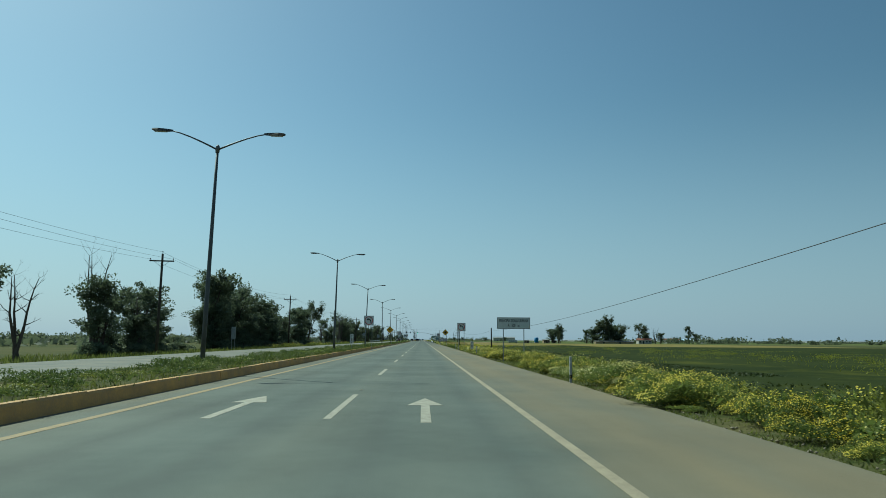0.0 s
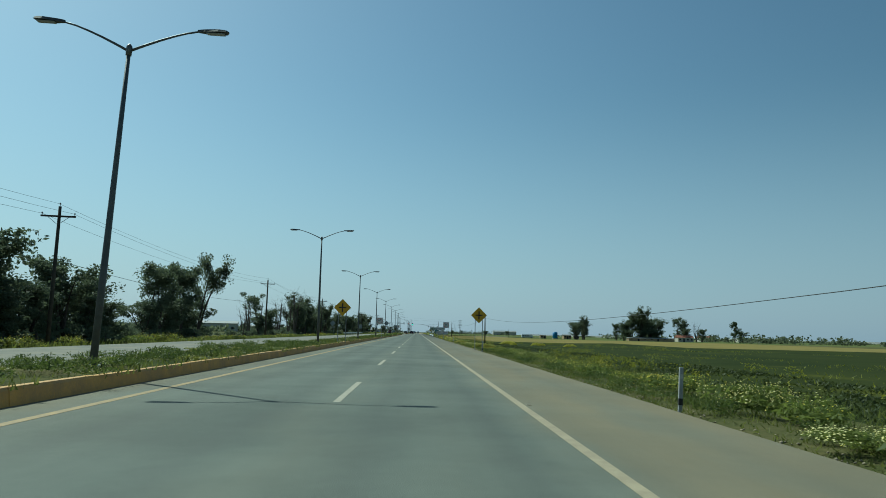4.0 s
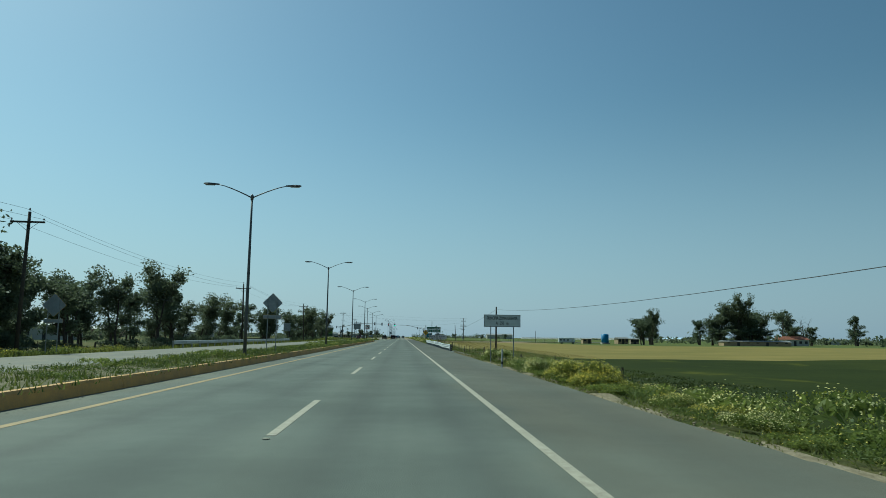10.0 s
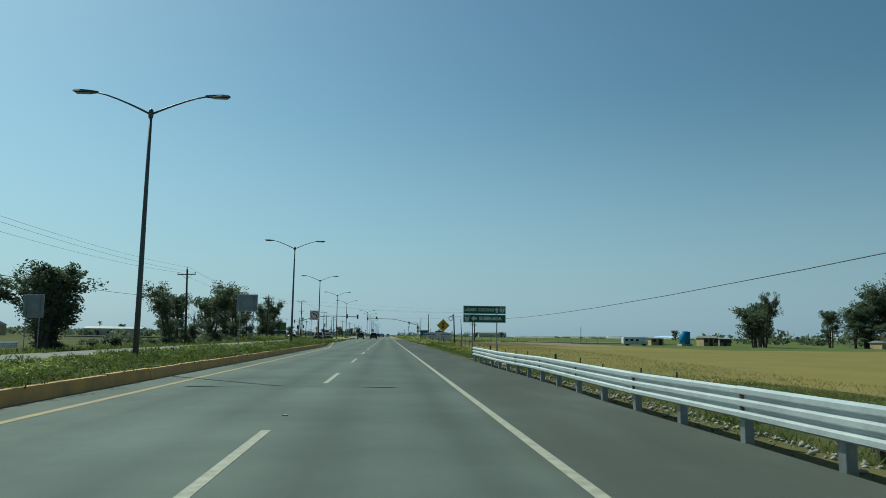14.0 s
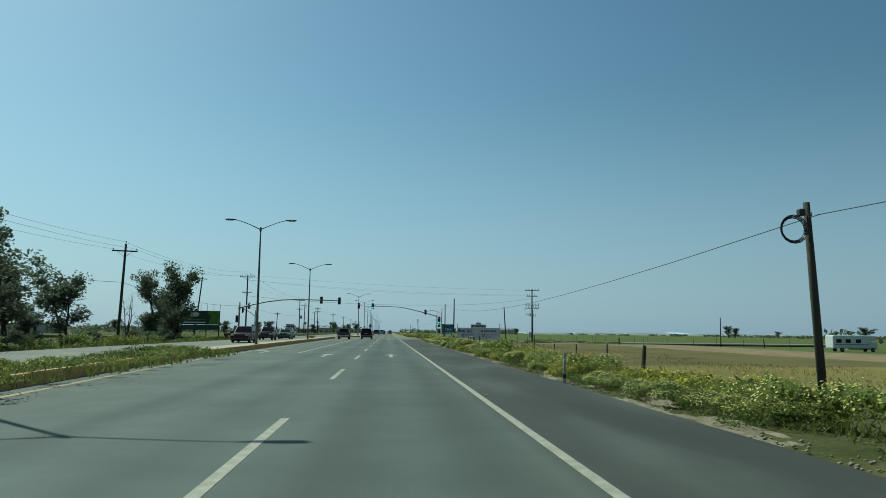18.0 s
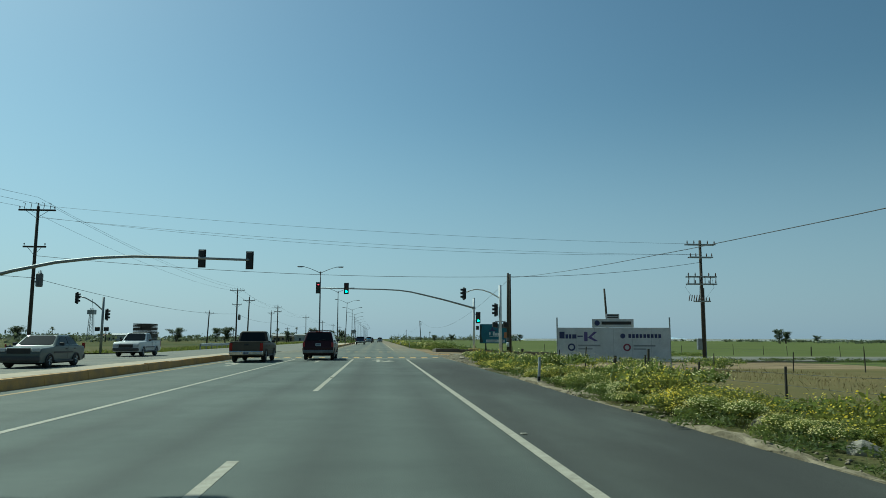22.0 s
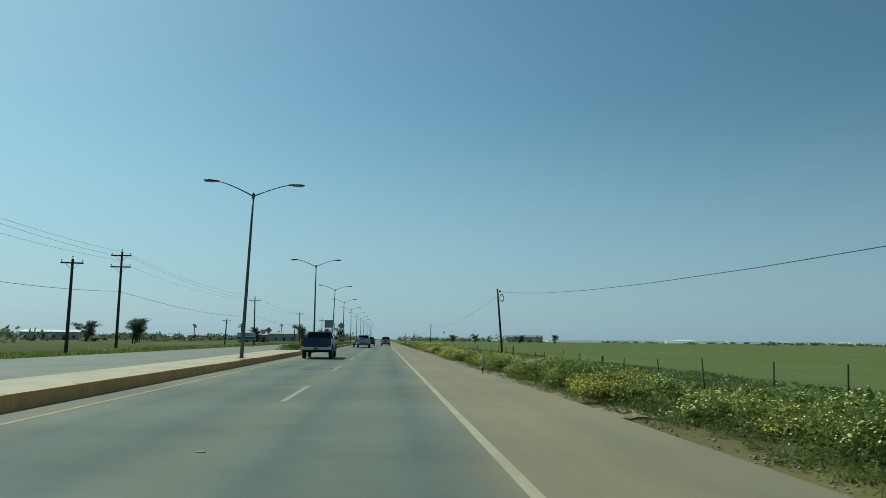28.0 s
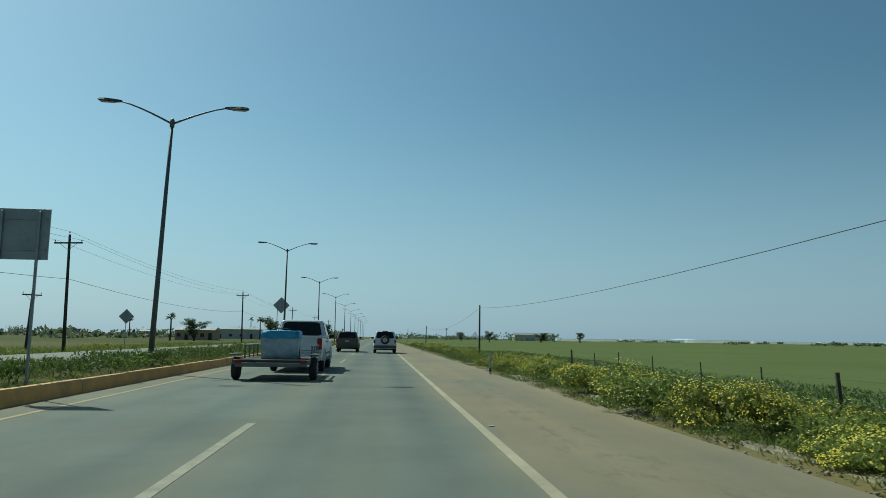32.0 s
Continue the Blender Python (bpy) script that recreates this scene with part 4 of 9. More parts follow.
def leaf_quads(rs, c, length, width, up=0.0):
    """Folded leaf cards at the places c (n, 3); up > 0 turns them to face the sky."""
    n = len(c)
    d = rs.normal(size=(n, 3))
    d /= np.linalg.norm(d, axis=1)[:, None]
    e = rs.normal(size=(n, 3))
    if up:
        d[:, 2] *= 1 - up
        e[:, 2] *= 1 - up
    e -= (e * d).sum(1)[:, None] * d / np.maximum((d * d).sum(1), 1e-6)[:, None]
    e /= np.maximum(np.linalg.norm(e, axis=1), 1e-6)[:, None]
    L = length * rs.uniform(0.6, 1.3, (n, 1))
    Wd = width * rs.uniform(0.6, 1.3, (n, 1))
    v = np.stack([c - d * L / 2, c + e * Wd / 2, c + d * L / 2, c - e * Wd / 2], 1).reshape(-1, 3)
    return v, np.arange(4 * n).reshape(n, 4)


def lumpy(rs, n, r, h, lumps=7, shell=0.6):
    """Places in a low heap of rounded lumps."""
    cs = np.stack([rs.uniform(-0.6, 0.6, lumps) * r, rs.uniform(-0.6, 0.6, lumps) * r, rs.uniform(0.2, 0.62, lumps) * h], 1)
    rad = rs.uniform(0.32, 0.55, lumps)
    k = rs.integers(0, lumps, n)
    d = rs.normal(size=(n, 3))
    d /= np.linalg.norm(d, axis=1)[:, None]
    d[:, 2] = np.abs(d[:, 2]) * 0.9 + 0.1 * d[:, 2]
    q = rs.uniform(shell, 1.0, n)[:, None]
    p = cs[k] + d * q * (rad[k][:, None] * np.array([r, r, h * 0.75]))
    p[:, 2] = np.maximum(p[:, 2], 0.02)
    return p, d


def blossom_discs(rs, c, d, size):
    """Small five-sided flower heads at the places c, turned outwards and up."""
    n = len(c)
    w = d + np.array([0, 0, 0.55]) + rs.normal(0, 0.35, (n, 3))
    w /= np.linalg.norm(w, axis=1)[:, None]
    u = np.cross(w, rs.normal(size=(n, 3)))
    u /= np.maximum(np.linalg.norm(u, axis=1), 1e-6)[:, None]
    q = np.cross(w, u)
    r = size * rs.uniform(0.65, 1.25, (n, 1)) / 2
    a = [2 * math.pi * k / 5 for k in range(5)]
    v = np.stack([c + (u * math.cos(k) + q * math.sin(k)) * r for k in a], 1).reshape(-1, 3)
    return v, np.arange(5 * n).reshape(n, 5)


def bush(seed, r, h, leaves, flowers, petal, leafmat, label, name="wildflower_bush", fsize=0.027, fine=(0.07, 0.014), core=(0.13, 0.045)):
    """A heap of feathery leaves round a darker core, with flower heads over its outside."""
    rs = np.random.default_rng(seed)
    n_core = int(leaves * 0.32)
    p, d = lumpy(rs, n_core, r, h, 11, 0.25)
    rs = np.random.default_rng(seed)
    p2, d2 = lumpy(rs, leaves - n_core, r, h, 11, 0.7)
    # leafy stems stand out of the heap here and there
    far = rs.random(len(p2)) < 0.1
    p2[far] += (d2[far] + np.array([0, 0, 0.5])) * rs.uniform(0.01, 0.06, (far.sum(), 1))
    p2[:, 2] = np.maximum(p2[:, 2], 0.02)
    v1, f1 = leaf_quads(rs, p, *core)
    v2, f2 = leaf_quads(rs, p2, *fine)
    ob = arrays(name, np.concatenate([v1, v2]), np.concatenate([f1, f2 + len(v1)]), leafmat)
    tagged(ob, label, "bush", "wild bushes along the road")
    rs = np.random.default_rng(seed)
    if flowers:
        q, d = lumpy(rs, int(flowers * 1.5), r * 1.03, h * 1.06, 11, 0.95)
        # flower heads crowd in patches and leave others green
        spot = np.array([noise.noise((x * 2.1, y * 2.1, seed + z * 1.6)) for x, y, z in q])
        keep = (d[:, 2] > 0.0) & (spot > rs.uniform(-0.55, 0.25, len(q)))
        q, d = q[keep][:flowers], d[keep][:flowers]
        q = q + d * rs.uniform(0, 0.05, (len(q), 1))
        v, f = blossom_discs(rs, q, d, fsize)
        tagged(arrays("blossom", v, f, petal, ob), kind="stuff")
    return ob


BUSHES = [
    bush(11, 1.0, 0.75, 4600, 1800, PETAL_YELLOW, LEAF_HERB, "leafy green bush covered with small yellow flowers"),
    bush(12, 1.1, 0.85, 4800, 1500, PETAL_WHITE, LEAF_HERB, "leafy green bush dotted with small cream flowers"),
    bush(13, 0.9, 0.65, 4300, 1800, PETAL_YELLOW, LEAF_YELLOWED, "yellow-green bush thick with yellow flowers"),
    bush(14, 1.15, 0.85, 5000, 450, PETAL_WHITE, LEAF_HERB, "tall green bush with scattered cream flowers"),
    bush(15, 0.9, 0.6, 3800, 170, PETAL_YELLOW, LEAF_HERB, "dense dark green weed bush with few flowers"),
    bush(16, 0.75, 0.5, 3000, 760, PETAL_WHITE, LEAF_YELLOWED, "low pale bush with cream daisies"),
    bush(17, 0.8, 0.5, 300, 22, PETAL_WHITE, LEAF_WEED, "low leafy green weeds", fine=(0.15, 0.032), core=(0.17, 0.05)),
    bush(18, 1.3, 1.5, 900, 0, None, LEAF_TREE, "dark leafy shrub under the trees", fine=(0.22, 0.1), core=(0.3, 0.16)),
    bush(19, 1.0, 0.5, 900, 900, MUSTARD_HEAD, LEAF_YELLOWED, "low clump of bright yellow mustard in the field", fsize=0.07, name="mustard_clump"),
]
for b in BUSHES:
    b.location = (60, -200, -0.4)
rnd = random.Random(21)


HEAPS = {}


def bush_at(kind, x, y, z, s, sy, sz, keep):
    """A bush of its own in the front of the verge; those behind grow together into a thicket."""
    a = rnd.uniform(0, 360)
    if keep:
        o = copy_thing(BUSHES[kind], pose(x, y, z, 0, 0, a))
        o.scale = (s, sy, sz)
        return
    key = (int(y // 140), x > 0)
    HEAPS.setdefault(key, []).append((kind, x, y, z, a, s, sy, sz))


def scatter_bushes(n, xr, yr, kinds, smin=0.75, smax=1.25, zf=None, flat=1.0, front=5.9):
    for i in range(n):
        y = yr[0] + (yr[1] - yr[0]) * (i + rnd.random()) / n
        x = xr[0] + (xr[1] - xr[0]) * rnd.random() ** 0.9
        s = rnd.uniform(smin, smax)
        if 0 < x < 5.7 and (29 < y < 37.2 or 249 < y < 256.3):
            # the ground before the town signs is kept low
            continue
        z = (zf or gz)(x, y) - 0.03
        pick = noise.noise((x * 0.35, y * 0.13, 7.7)) * 1.1 + 0.5 + rnd.uniform(-0.22, 0.22)
        k = kinds[min(len(kinds) - 1, max(0, int(pick * len(kinds))))]
        bush_at(k, x, y, z, s, s * rnd.uniform(0.9, 1.2), s * flat * rnd.uniform(0.8, 1.15) * (0.93 + 0.26 * noise.noise((x * 0.2, y * 0.3, 3.3))), 0 < x < front and y < 690 and k < 6)


# flower kinds come in drifts a few metres long
scatter_bushes(140, (5.05, 8.0), (-6, 86), (0, 2, 1, 0, 0, 2), 0.8, 1.25)
scatter_bushes(44, (5.4, 8.9), (86, 150), (0, 1, 4, 4, 2, 5), 0.6, 1.05, flat=0.85)
scatter_bushes(24, (5.8, 9.0), (150, 200), (1, 5, 4, 4, 1), 0.45, 0.85)
scatter_bushes(40, (5.0, 6.6), (180, 218), (1, 0, 4, 2, 4), 0.45, 0.8)
scatter_bushes(16, (5.1, 6.4), (146, 178), (4, 1, 4, 2), 0.4, 0.7)
bush_at(1, 5.0, 178.0, gz(5.0, 178.0) - 0.03, 0.6, 0.6, 0.62, True)
for x, y, s in [(16.4, 209.5, 1.2), (17.2, 210.6, 0.9), (16.6, 204.3, 0.85), (20.4, 203.3, 0.9), (21.6, 204.0, 0.8), (24.5, 194.0, 0.9)]:
    bush_at(8, x, y, gz(x, y) - 0.03, s, s * 1.2, s * 1.35, True)
scatter_bushes(84, (5.4, 8.2), (200, 258), (0, 1, 5, 4, 1, 2), 0.8, 1.25)
scatter_bushes(34, (6.0, 9.2), (346, 402), (0, 4, 1, 5, 2), 0.6, 1.1)
scatter_bushes(130, (5.7, 8.6), (402, 508), (0, 1, 2, 0, 1, 2), 0.8, 1.3, flat=1.05)
scatter_bushes(9, (10.5, 20), (504, 510.5), (1, 1, 0, 2), 0.9, 1.25)
scatter_bushes(44, (15, 36), (540.6, 544), (4, 4, 3, 4), 0.6, 0.95, flat=0.95)
scatter_bushes(5, (10.4, 13), (540.5, 542), (1, 1), 0.6, 0.9)
scatter_bushes(46, (7.0, 22), (521.3, 522.7), (6,), 0.5, 0.95)
scatter_bushes(10, (5.4, 8.5), (511, 517), (6,), 0.25, 0.5)
scatter_bushes(56, (6.5, 12.5), (509.5, 520.0), (1, 0, 1, 2), 0.65, 1.0, zf=lambda x, y: gz(x, y) + 0.08, flat=1.05, front=8.6)
scatter_bushes(40, (6.5, 9.2), (550, 590), (1, 3, 1, 4, 3), 0.95, 1.3, flat=1.3, front=7.4)
scatter_bushes(150, (5.35, 7.6), (590, 700), (0, 1, 0, 2, 3, 0, 2), 0.75, 1.2, flat=1.08)
scatter_bushes(14, (6.3, 8.6), (541.5, 553), (3, 4, 3, 1), 1.0, 1.4, flat=1.3, front=8)
scatter_bushes(14, (6.2, 9.4), (700, 800), (0, 2, 2), 1.2, 1.7)
scatter_bushes(64, (4.95, 5.8), (-6, 86), (0, 1, 2, 4), 0.4, 0.7)
scatter_bushes(26, (4.95, 5.8), (204, 256), (0, 1, 2, 4), 0.4, 0.7)
scatter_bushes(64, (5.05, 5.9), (404, 506), (0, 1, 2, 1), 0.45, 0.85)
# low weeds up to the edge of the shoulder
scatter_bushes(170, (4.95, 6.1), (-6, 150), (6,), 0.4, 0.75)
scatter_bushes(60, (4.95, 6.0), (150, 205), (6,), 0.35, 0.65)
scatter_bushes(66, (4.95, 6.1), (205, 262), (6,), 0.4, 0.75)
scatter_bushes(50, (4.9, 8.5), (258, 346), (6,), 0.3, 0.7)
scatter_bushes(70, (4.9, 6.4), (346, 404), (6,), 0.35, 0.7)
scatter_bushes(190, (4.8, 6.1), (404, 505), (6,), 0.35, 0.75)
scatter_bushes(160, (4.9, 6.0), (566, 700), (6,), 0.35, 0.75)
scatter_bushes(50, (4.9, 6.2), (700, 780), (6,), 0.4, 0.8)
# the median and the far verge
scatter_bushes(330, (-10.0, -6.6), (-6, 130), (6,), 0.4, 0.85, median_z, 1.1)
scatter_bushes(110, (-10.0, -6.7), (130, 215), (6,), 0.25, 0.5, median_z)
scatter_bushes(130, (-10.0, -6.7), (215, 300), (6,), 0.35, 0.75, median_z, 1.1)
scatter_bushes(340, (-10.1, -6.8), (300, 400), (6,), 0.5, 0.95, median_z, 1.25)
scatter_bushes(60, (-10.1, -9.3), (400, 430), (6,), 0.4, 0.75, median_z, 1.2)
scatter_bushes(230, (-9.6, -6.7), (652, 745), (6,), 0.6, 1.15, median_z, 1.2)
# dark shrubs at the feet of the trees
scatter_bushes(46, (-29.5, -27.6), (90, 130), (7,), 0.9, 1.5)
scatter_bushes(34, (-30, -27.8), (55, 78), (7,), 0.5, 1.1)
scatter_bushes(40, (-30, -28), (132, 178), (7,), 0.8, 1.5)
scatter_bushes(50, (-30, -28), (196, 350), (7,), 0.7, 1.4)
scatter_bushes(30, (-30, -28), (370, 505), (7,), 0.7, 1.4)
scatter_bushes(120, (-9.9, -6.9), (-6, 130), (5, 1, 4, 5, 5), 0.35, 0.65, median_z, 0.75)
scatter_bushes(6, (-9.8, -7.2), (130, 205), (4, 4, 5), 0.3, 0.55, median_z, 0.7)
scatter_bushes(36, (-9.8, -7.1), (205, 298), (4, 4, 4, 1), 0.35, 0.8, median_z, 0.85)
scatter_bushes(150, (-9.9, -7.1), (296, 428), (4, 0, 5, 1, 2, 5, 1), 0.5, 0.85, median_z, 0.9)
scatter_bushes(30, (-9.4, -6.9), (650, 690), (4, 4, 4), 0.55, 0.95, median_z, 0.95)
scatter_bushes(34, (-9.4, -7.1), (650, 780), (4, 4, 4, 5, 1), 0.55, 1.0, median_z, 0.8)
scatter_bushes(110, (-23.8, -21.6), (150, 275), (4, 2, 4, 2, 0), 0.8, 1.25)
scatter_bushes(12, (-24, -21), (90, 150), (2, 2, 4, 0), 1.0, 1.5)
scatter_bushes(16, (-24.5, -21.2), (410, 500), (4, 4, 1, 2), 1.2, 1.7)
scatter_bushes(10, (-27, -21.5), (560, 760), (2, 4, 2), 0.9, 1.4)
o = copy_thing(BUSHES[4], pose(-9.7, 484.5, 0.27))
o.scale = (0.7, 0.7, 0.75)


scatter_bushes(44, (22, 42), (521.2, 522.6), (6,), 0.6, 1.0)


def grow_thickets():
    rs = np.random.default_rng(5)
    for (row, right), plants in HEAPS.items():
        for pid, pname in ((0, "leaves"), (1, "blossom")):
            groups = {}
            for kind, x, y, z, a, s, sy, sz in plants:
                src = BUSHES[kind] if pid == 0 else (BUSHES[kind].children[0] if BUSHES[kind].children else None)
                if src is None:
                    continue
                me = src.data
                co = np.empty(len(me.vertices) * 3, np.float32)
                me.vertices.foreach_get("co", co)
                k = me.polygons[0].loop_total
                q = co.reshape(-1, k, 3)
                # fewer, larger leaves where bushes crowd behind one another
                share = (0.2 if 0 < x < 7.2 else 0.09) if kind < 6 else 0.7
                q = q[rs.random(len(q)) < share]
                if kind < 6:
                    c = q.mean(axis=1, keepdims=True)
                    q = c + (q - c) * ((1.55 if x > 0 else 1.8) if pid == 0 else 1.3)
                c, w = math.cos(radians(a)), math.sin(radians(a))
                p = q.reshape(-1, 3) * np.array([s, sy, sz])
                p = np.stack([p[:, 0] * c - p[:, 1] * w + x, p[:, 0] * w + p[:, 1] * c + y, p[:, 2] + z], 1)
                groups.setdefault((me.materials[0].name, k), []).append(p)
            for (mname, k), ps in groups.items():
                v = np.concatenate(ps)
                ob = arrays("thicket", v, np.arange(len(v)).reshape(-1, k), bpy.data.materials[mname])
                tagged(ob, "thicket of flowering weeds growing together on the verge", "undergrowth", kind="stuff")


grow_thickets()


def blades(name, label, material, n, xr, yr, hmin, hmax, zf, seed, width=0.02, clump=0.0, lean=0.35, bias=0.0):
    """Single grass blades, thick in some patches and thin in others."""
    rs = np.random.default_rng(seed)
    x = rs.uniform(*xr, int(n * (2.2 + 9 * bias)))
    y = rs.uniform(*yr, int(n * (2.2 + 9 * bias)))
    if clump:
        keep = np.array([noise.noise((a * clump, b * clump, seed)) + 0.25 * noise.noise((a * clump * 4, b * clump * 4, seed)) for a, b in zip(x, y)]) > rs.uniform(-0.35, 0.3, len(x)) + bias
        x, y = x[keep][:n], y[keep][:n]
    else:
        x, y = x[:n], y[:n]
    n = len(x)
    z = np.array([zf(a, b) for a, b in zip(x, y)])
    h = rs.uniform(hmin, hmax, n)
    if zf is gz and xr[0] > 0:
        # trodden low at the edge of the shoulder
        h *= 0.25 + 0.75 * np.clip((x - 4.9) / 1.6, 0, 1)
    a = rs.uniform(0, 2 * np.pi, n)
    w = width * rs.uniform(0.6, 1.5, n)
    base = np.stack([x, y, z - 0.01], 1)
    side = np.stack([np.cos(a), np.sin(a), 0 * a], 1) * w[:, None]
    tip = base + np.stack([rs.normal(0, lean, n) * h, rs.normal(0, lean, n) * h, h], 1)
    v = np.stack([base - side, base + side, tip], 1).reshape(-1, 3)
    ob = arrays(name, v, np.arange(3 * n).reshape(n, 3), material)
    return tagged(ob, label, "grass", kind="stuff")


blades("verge_grass", "green weeds and grass on the verge", LEAF_GRASS, 30000, (4.75, 10.5), (-8, 275), 0.08, 0.34, gz, 1, 0.016, 0.5, 0.6)
blades("verge_grass", "green weeds and grass on the verge", LEAF_GRASS, 30000, (4.8, 11), (345, 506), 0.08, 0.32, gz, 2, 0.016, 0.5, 0.6)
blades("verge_grass", "green weeds and grass on the verge", LEAF_GRASS, 26000, (5.0, 10.8), (552, 800), 0.08, 0.32, gz, 3, 0.016, 0.5, 0.6)
blades("verge_grass_low", "low green grass at the edge of the shoulder", LEAF_GRASS, 22000, (4.5, 5.7), (-8, 262), 0.14, 0.36, gz, 51, 0.014, 0.5, 0.6)
blades("verge_grass_low", "low green weeds at the foot of the flower bushes", LEAF_GRASS, 16000, (4.75, 5.9), (560, 720), 0.14, 0.34, gz, 57, 0.014, 0.35, 0.6)
blades("field_edge_weeds", "green weeds along the edge of the grain field", LEAF_GRASS, 16000, (13.5, 19), (292, 350), 0.06, 0.2, gz, 53, 0.018, 0.2, 0.7)
blades("verge_dry_grass", "short dry grass and weeds behind the guard rail", LEAF_DRY, 7000, (4.7, 12), (262, 350), 0.05, 0.2, gz, 4, 0.012, 0.6, 0.7)
blades("verge_grass_thin", "sparse green weeds behind the guard rail", LEAF_GRASS, 22000, (4.7, 15), (258, 350), 0.06, 0.26, gz, 44, 0.018, 0.4, 0.7)
blades("median_weeds", "green weeds on the median", LEAF_GRASS, 9000, (-10.1, -6.35), (-6, 130), 0.06, 0.2, median_z, 5, 0.022, 0.7)
blades("median_weeds", "sparse weeds on the dry median", LEAF_GRASS, 12000, (-10.1, -6.4), (130, 300), 0.05, 0.26, median_z, 6, 0.02, 0.45)
blades("median_weeds", "thick green weeds on the median", LEAF_GRASS, 9000, (-10.1, -6.5), (300, 430), 0.08, 0.25, median_z, 7, 0.024, 0.7)
blades("median_weeds", "green weeds on the median", LEAF_GRASS, 8000, (-9.9, -6.3), (645, 800), 0.06, 0.22, median_z, 8, 0.024, 0.6)
blades("field_weeds", "deep green weeds of the roadside field", FIELD_LEAF, 40000, (8.5, 17), (-8, 302), 0.05, 0.12, gz, 9, 0.05, 0.12, 0.9)
blades("field_flowers", "drifts of yellow mustard in the field", MUSTARD, 5000, (9.5, 60), (10, 240), 0.1, 0.2, gz, 10, 0.03, 0.09, 0.7, bias=0.42)


def mustard_clumps(n, xr, yr, seed):
    """Loose clumps of flowering mustard standing in the dark field."""
    rs = np.random.default_rng(seed)
    heads, stalks = [], []
    for i in range(n):
        x = xr[0] + (xr[1] - xr[0]) * rs.random() ** 1.6
        y, r = rs.uniform(*yr), rs.uniform(0.3, 1.3)
        if noise.noise((x * 0.06, y * 0.03, 5.5)) < rs.uniform(-0.35, 0.25):
            continue
        m = int(90 * r)
        c = np.stack([x + rs.normal(0, r * 0.5, m), y + rs.normal(0, r * 0.5, m), np.full(m, gz(x, y))], 1)
        c[:, 2] += rs.uniform(0.15, 0.5, m)
        heads.append(c)
        c2 = c[: m // 2].copy()
        c2[:, 2] -= 0.12
        stalks.append(c2)
    v, f = leaf_quads(rs, np.concatenate(heads), 0.11, 0.07)
    tagged(arrays("field_mustard", v, f, MUSTARD), "loose clumps of yellow mustard in the dark field", "flowers", kind="stuff")
    v, f = leaf_quads(rs, np.concatenate(stalks), 0.15, 0.03)
    tagged(arrays("field_mustard_leaves", v, f, LEAF_WEED), "green stalks of the mustard clumps", "weeds", kind="stuff")


mustard_clumps(360, (10.0, 38), (-8, 250), 61)
blades("ripe_grain", "ripe golden grain standing in the field", LEAF_GRAIN, 16000, (14, 24), (302, 432), 0.08, 0.18, gz, 11, 0.02, 0.0, 0.9)
blades("crop_rows", "green young crop in the field", LEAF_CROP, 40000, (9.0, 17), (545, 790), 0.08, 0.18, gz, 12, 0.04, 0.05, 0.8)
blades("dry_grass", "dry golden grass on the fallow strip", LEAF_DRY, 9000, (9.5, 22), (428, 508), 0.06, 0.2, gz, 45, 0.014, 0.2, 0.5)
blades("far_verge_grass", "grass on the verge beyond the opposite road", LEAF_GRASS, 30000, (-32, -20.6), (-6, 520), 0.15, 0.5, gz, 13, 0.05, 0.3)
blades("far_verge_grass", "grass on the verge beyond the opposite road", LEAF_YELLOWED, 18000, (-34, -20.6), (540, 800), 0.15, 0.45, gz, 14, 0.05, 0.3)


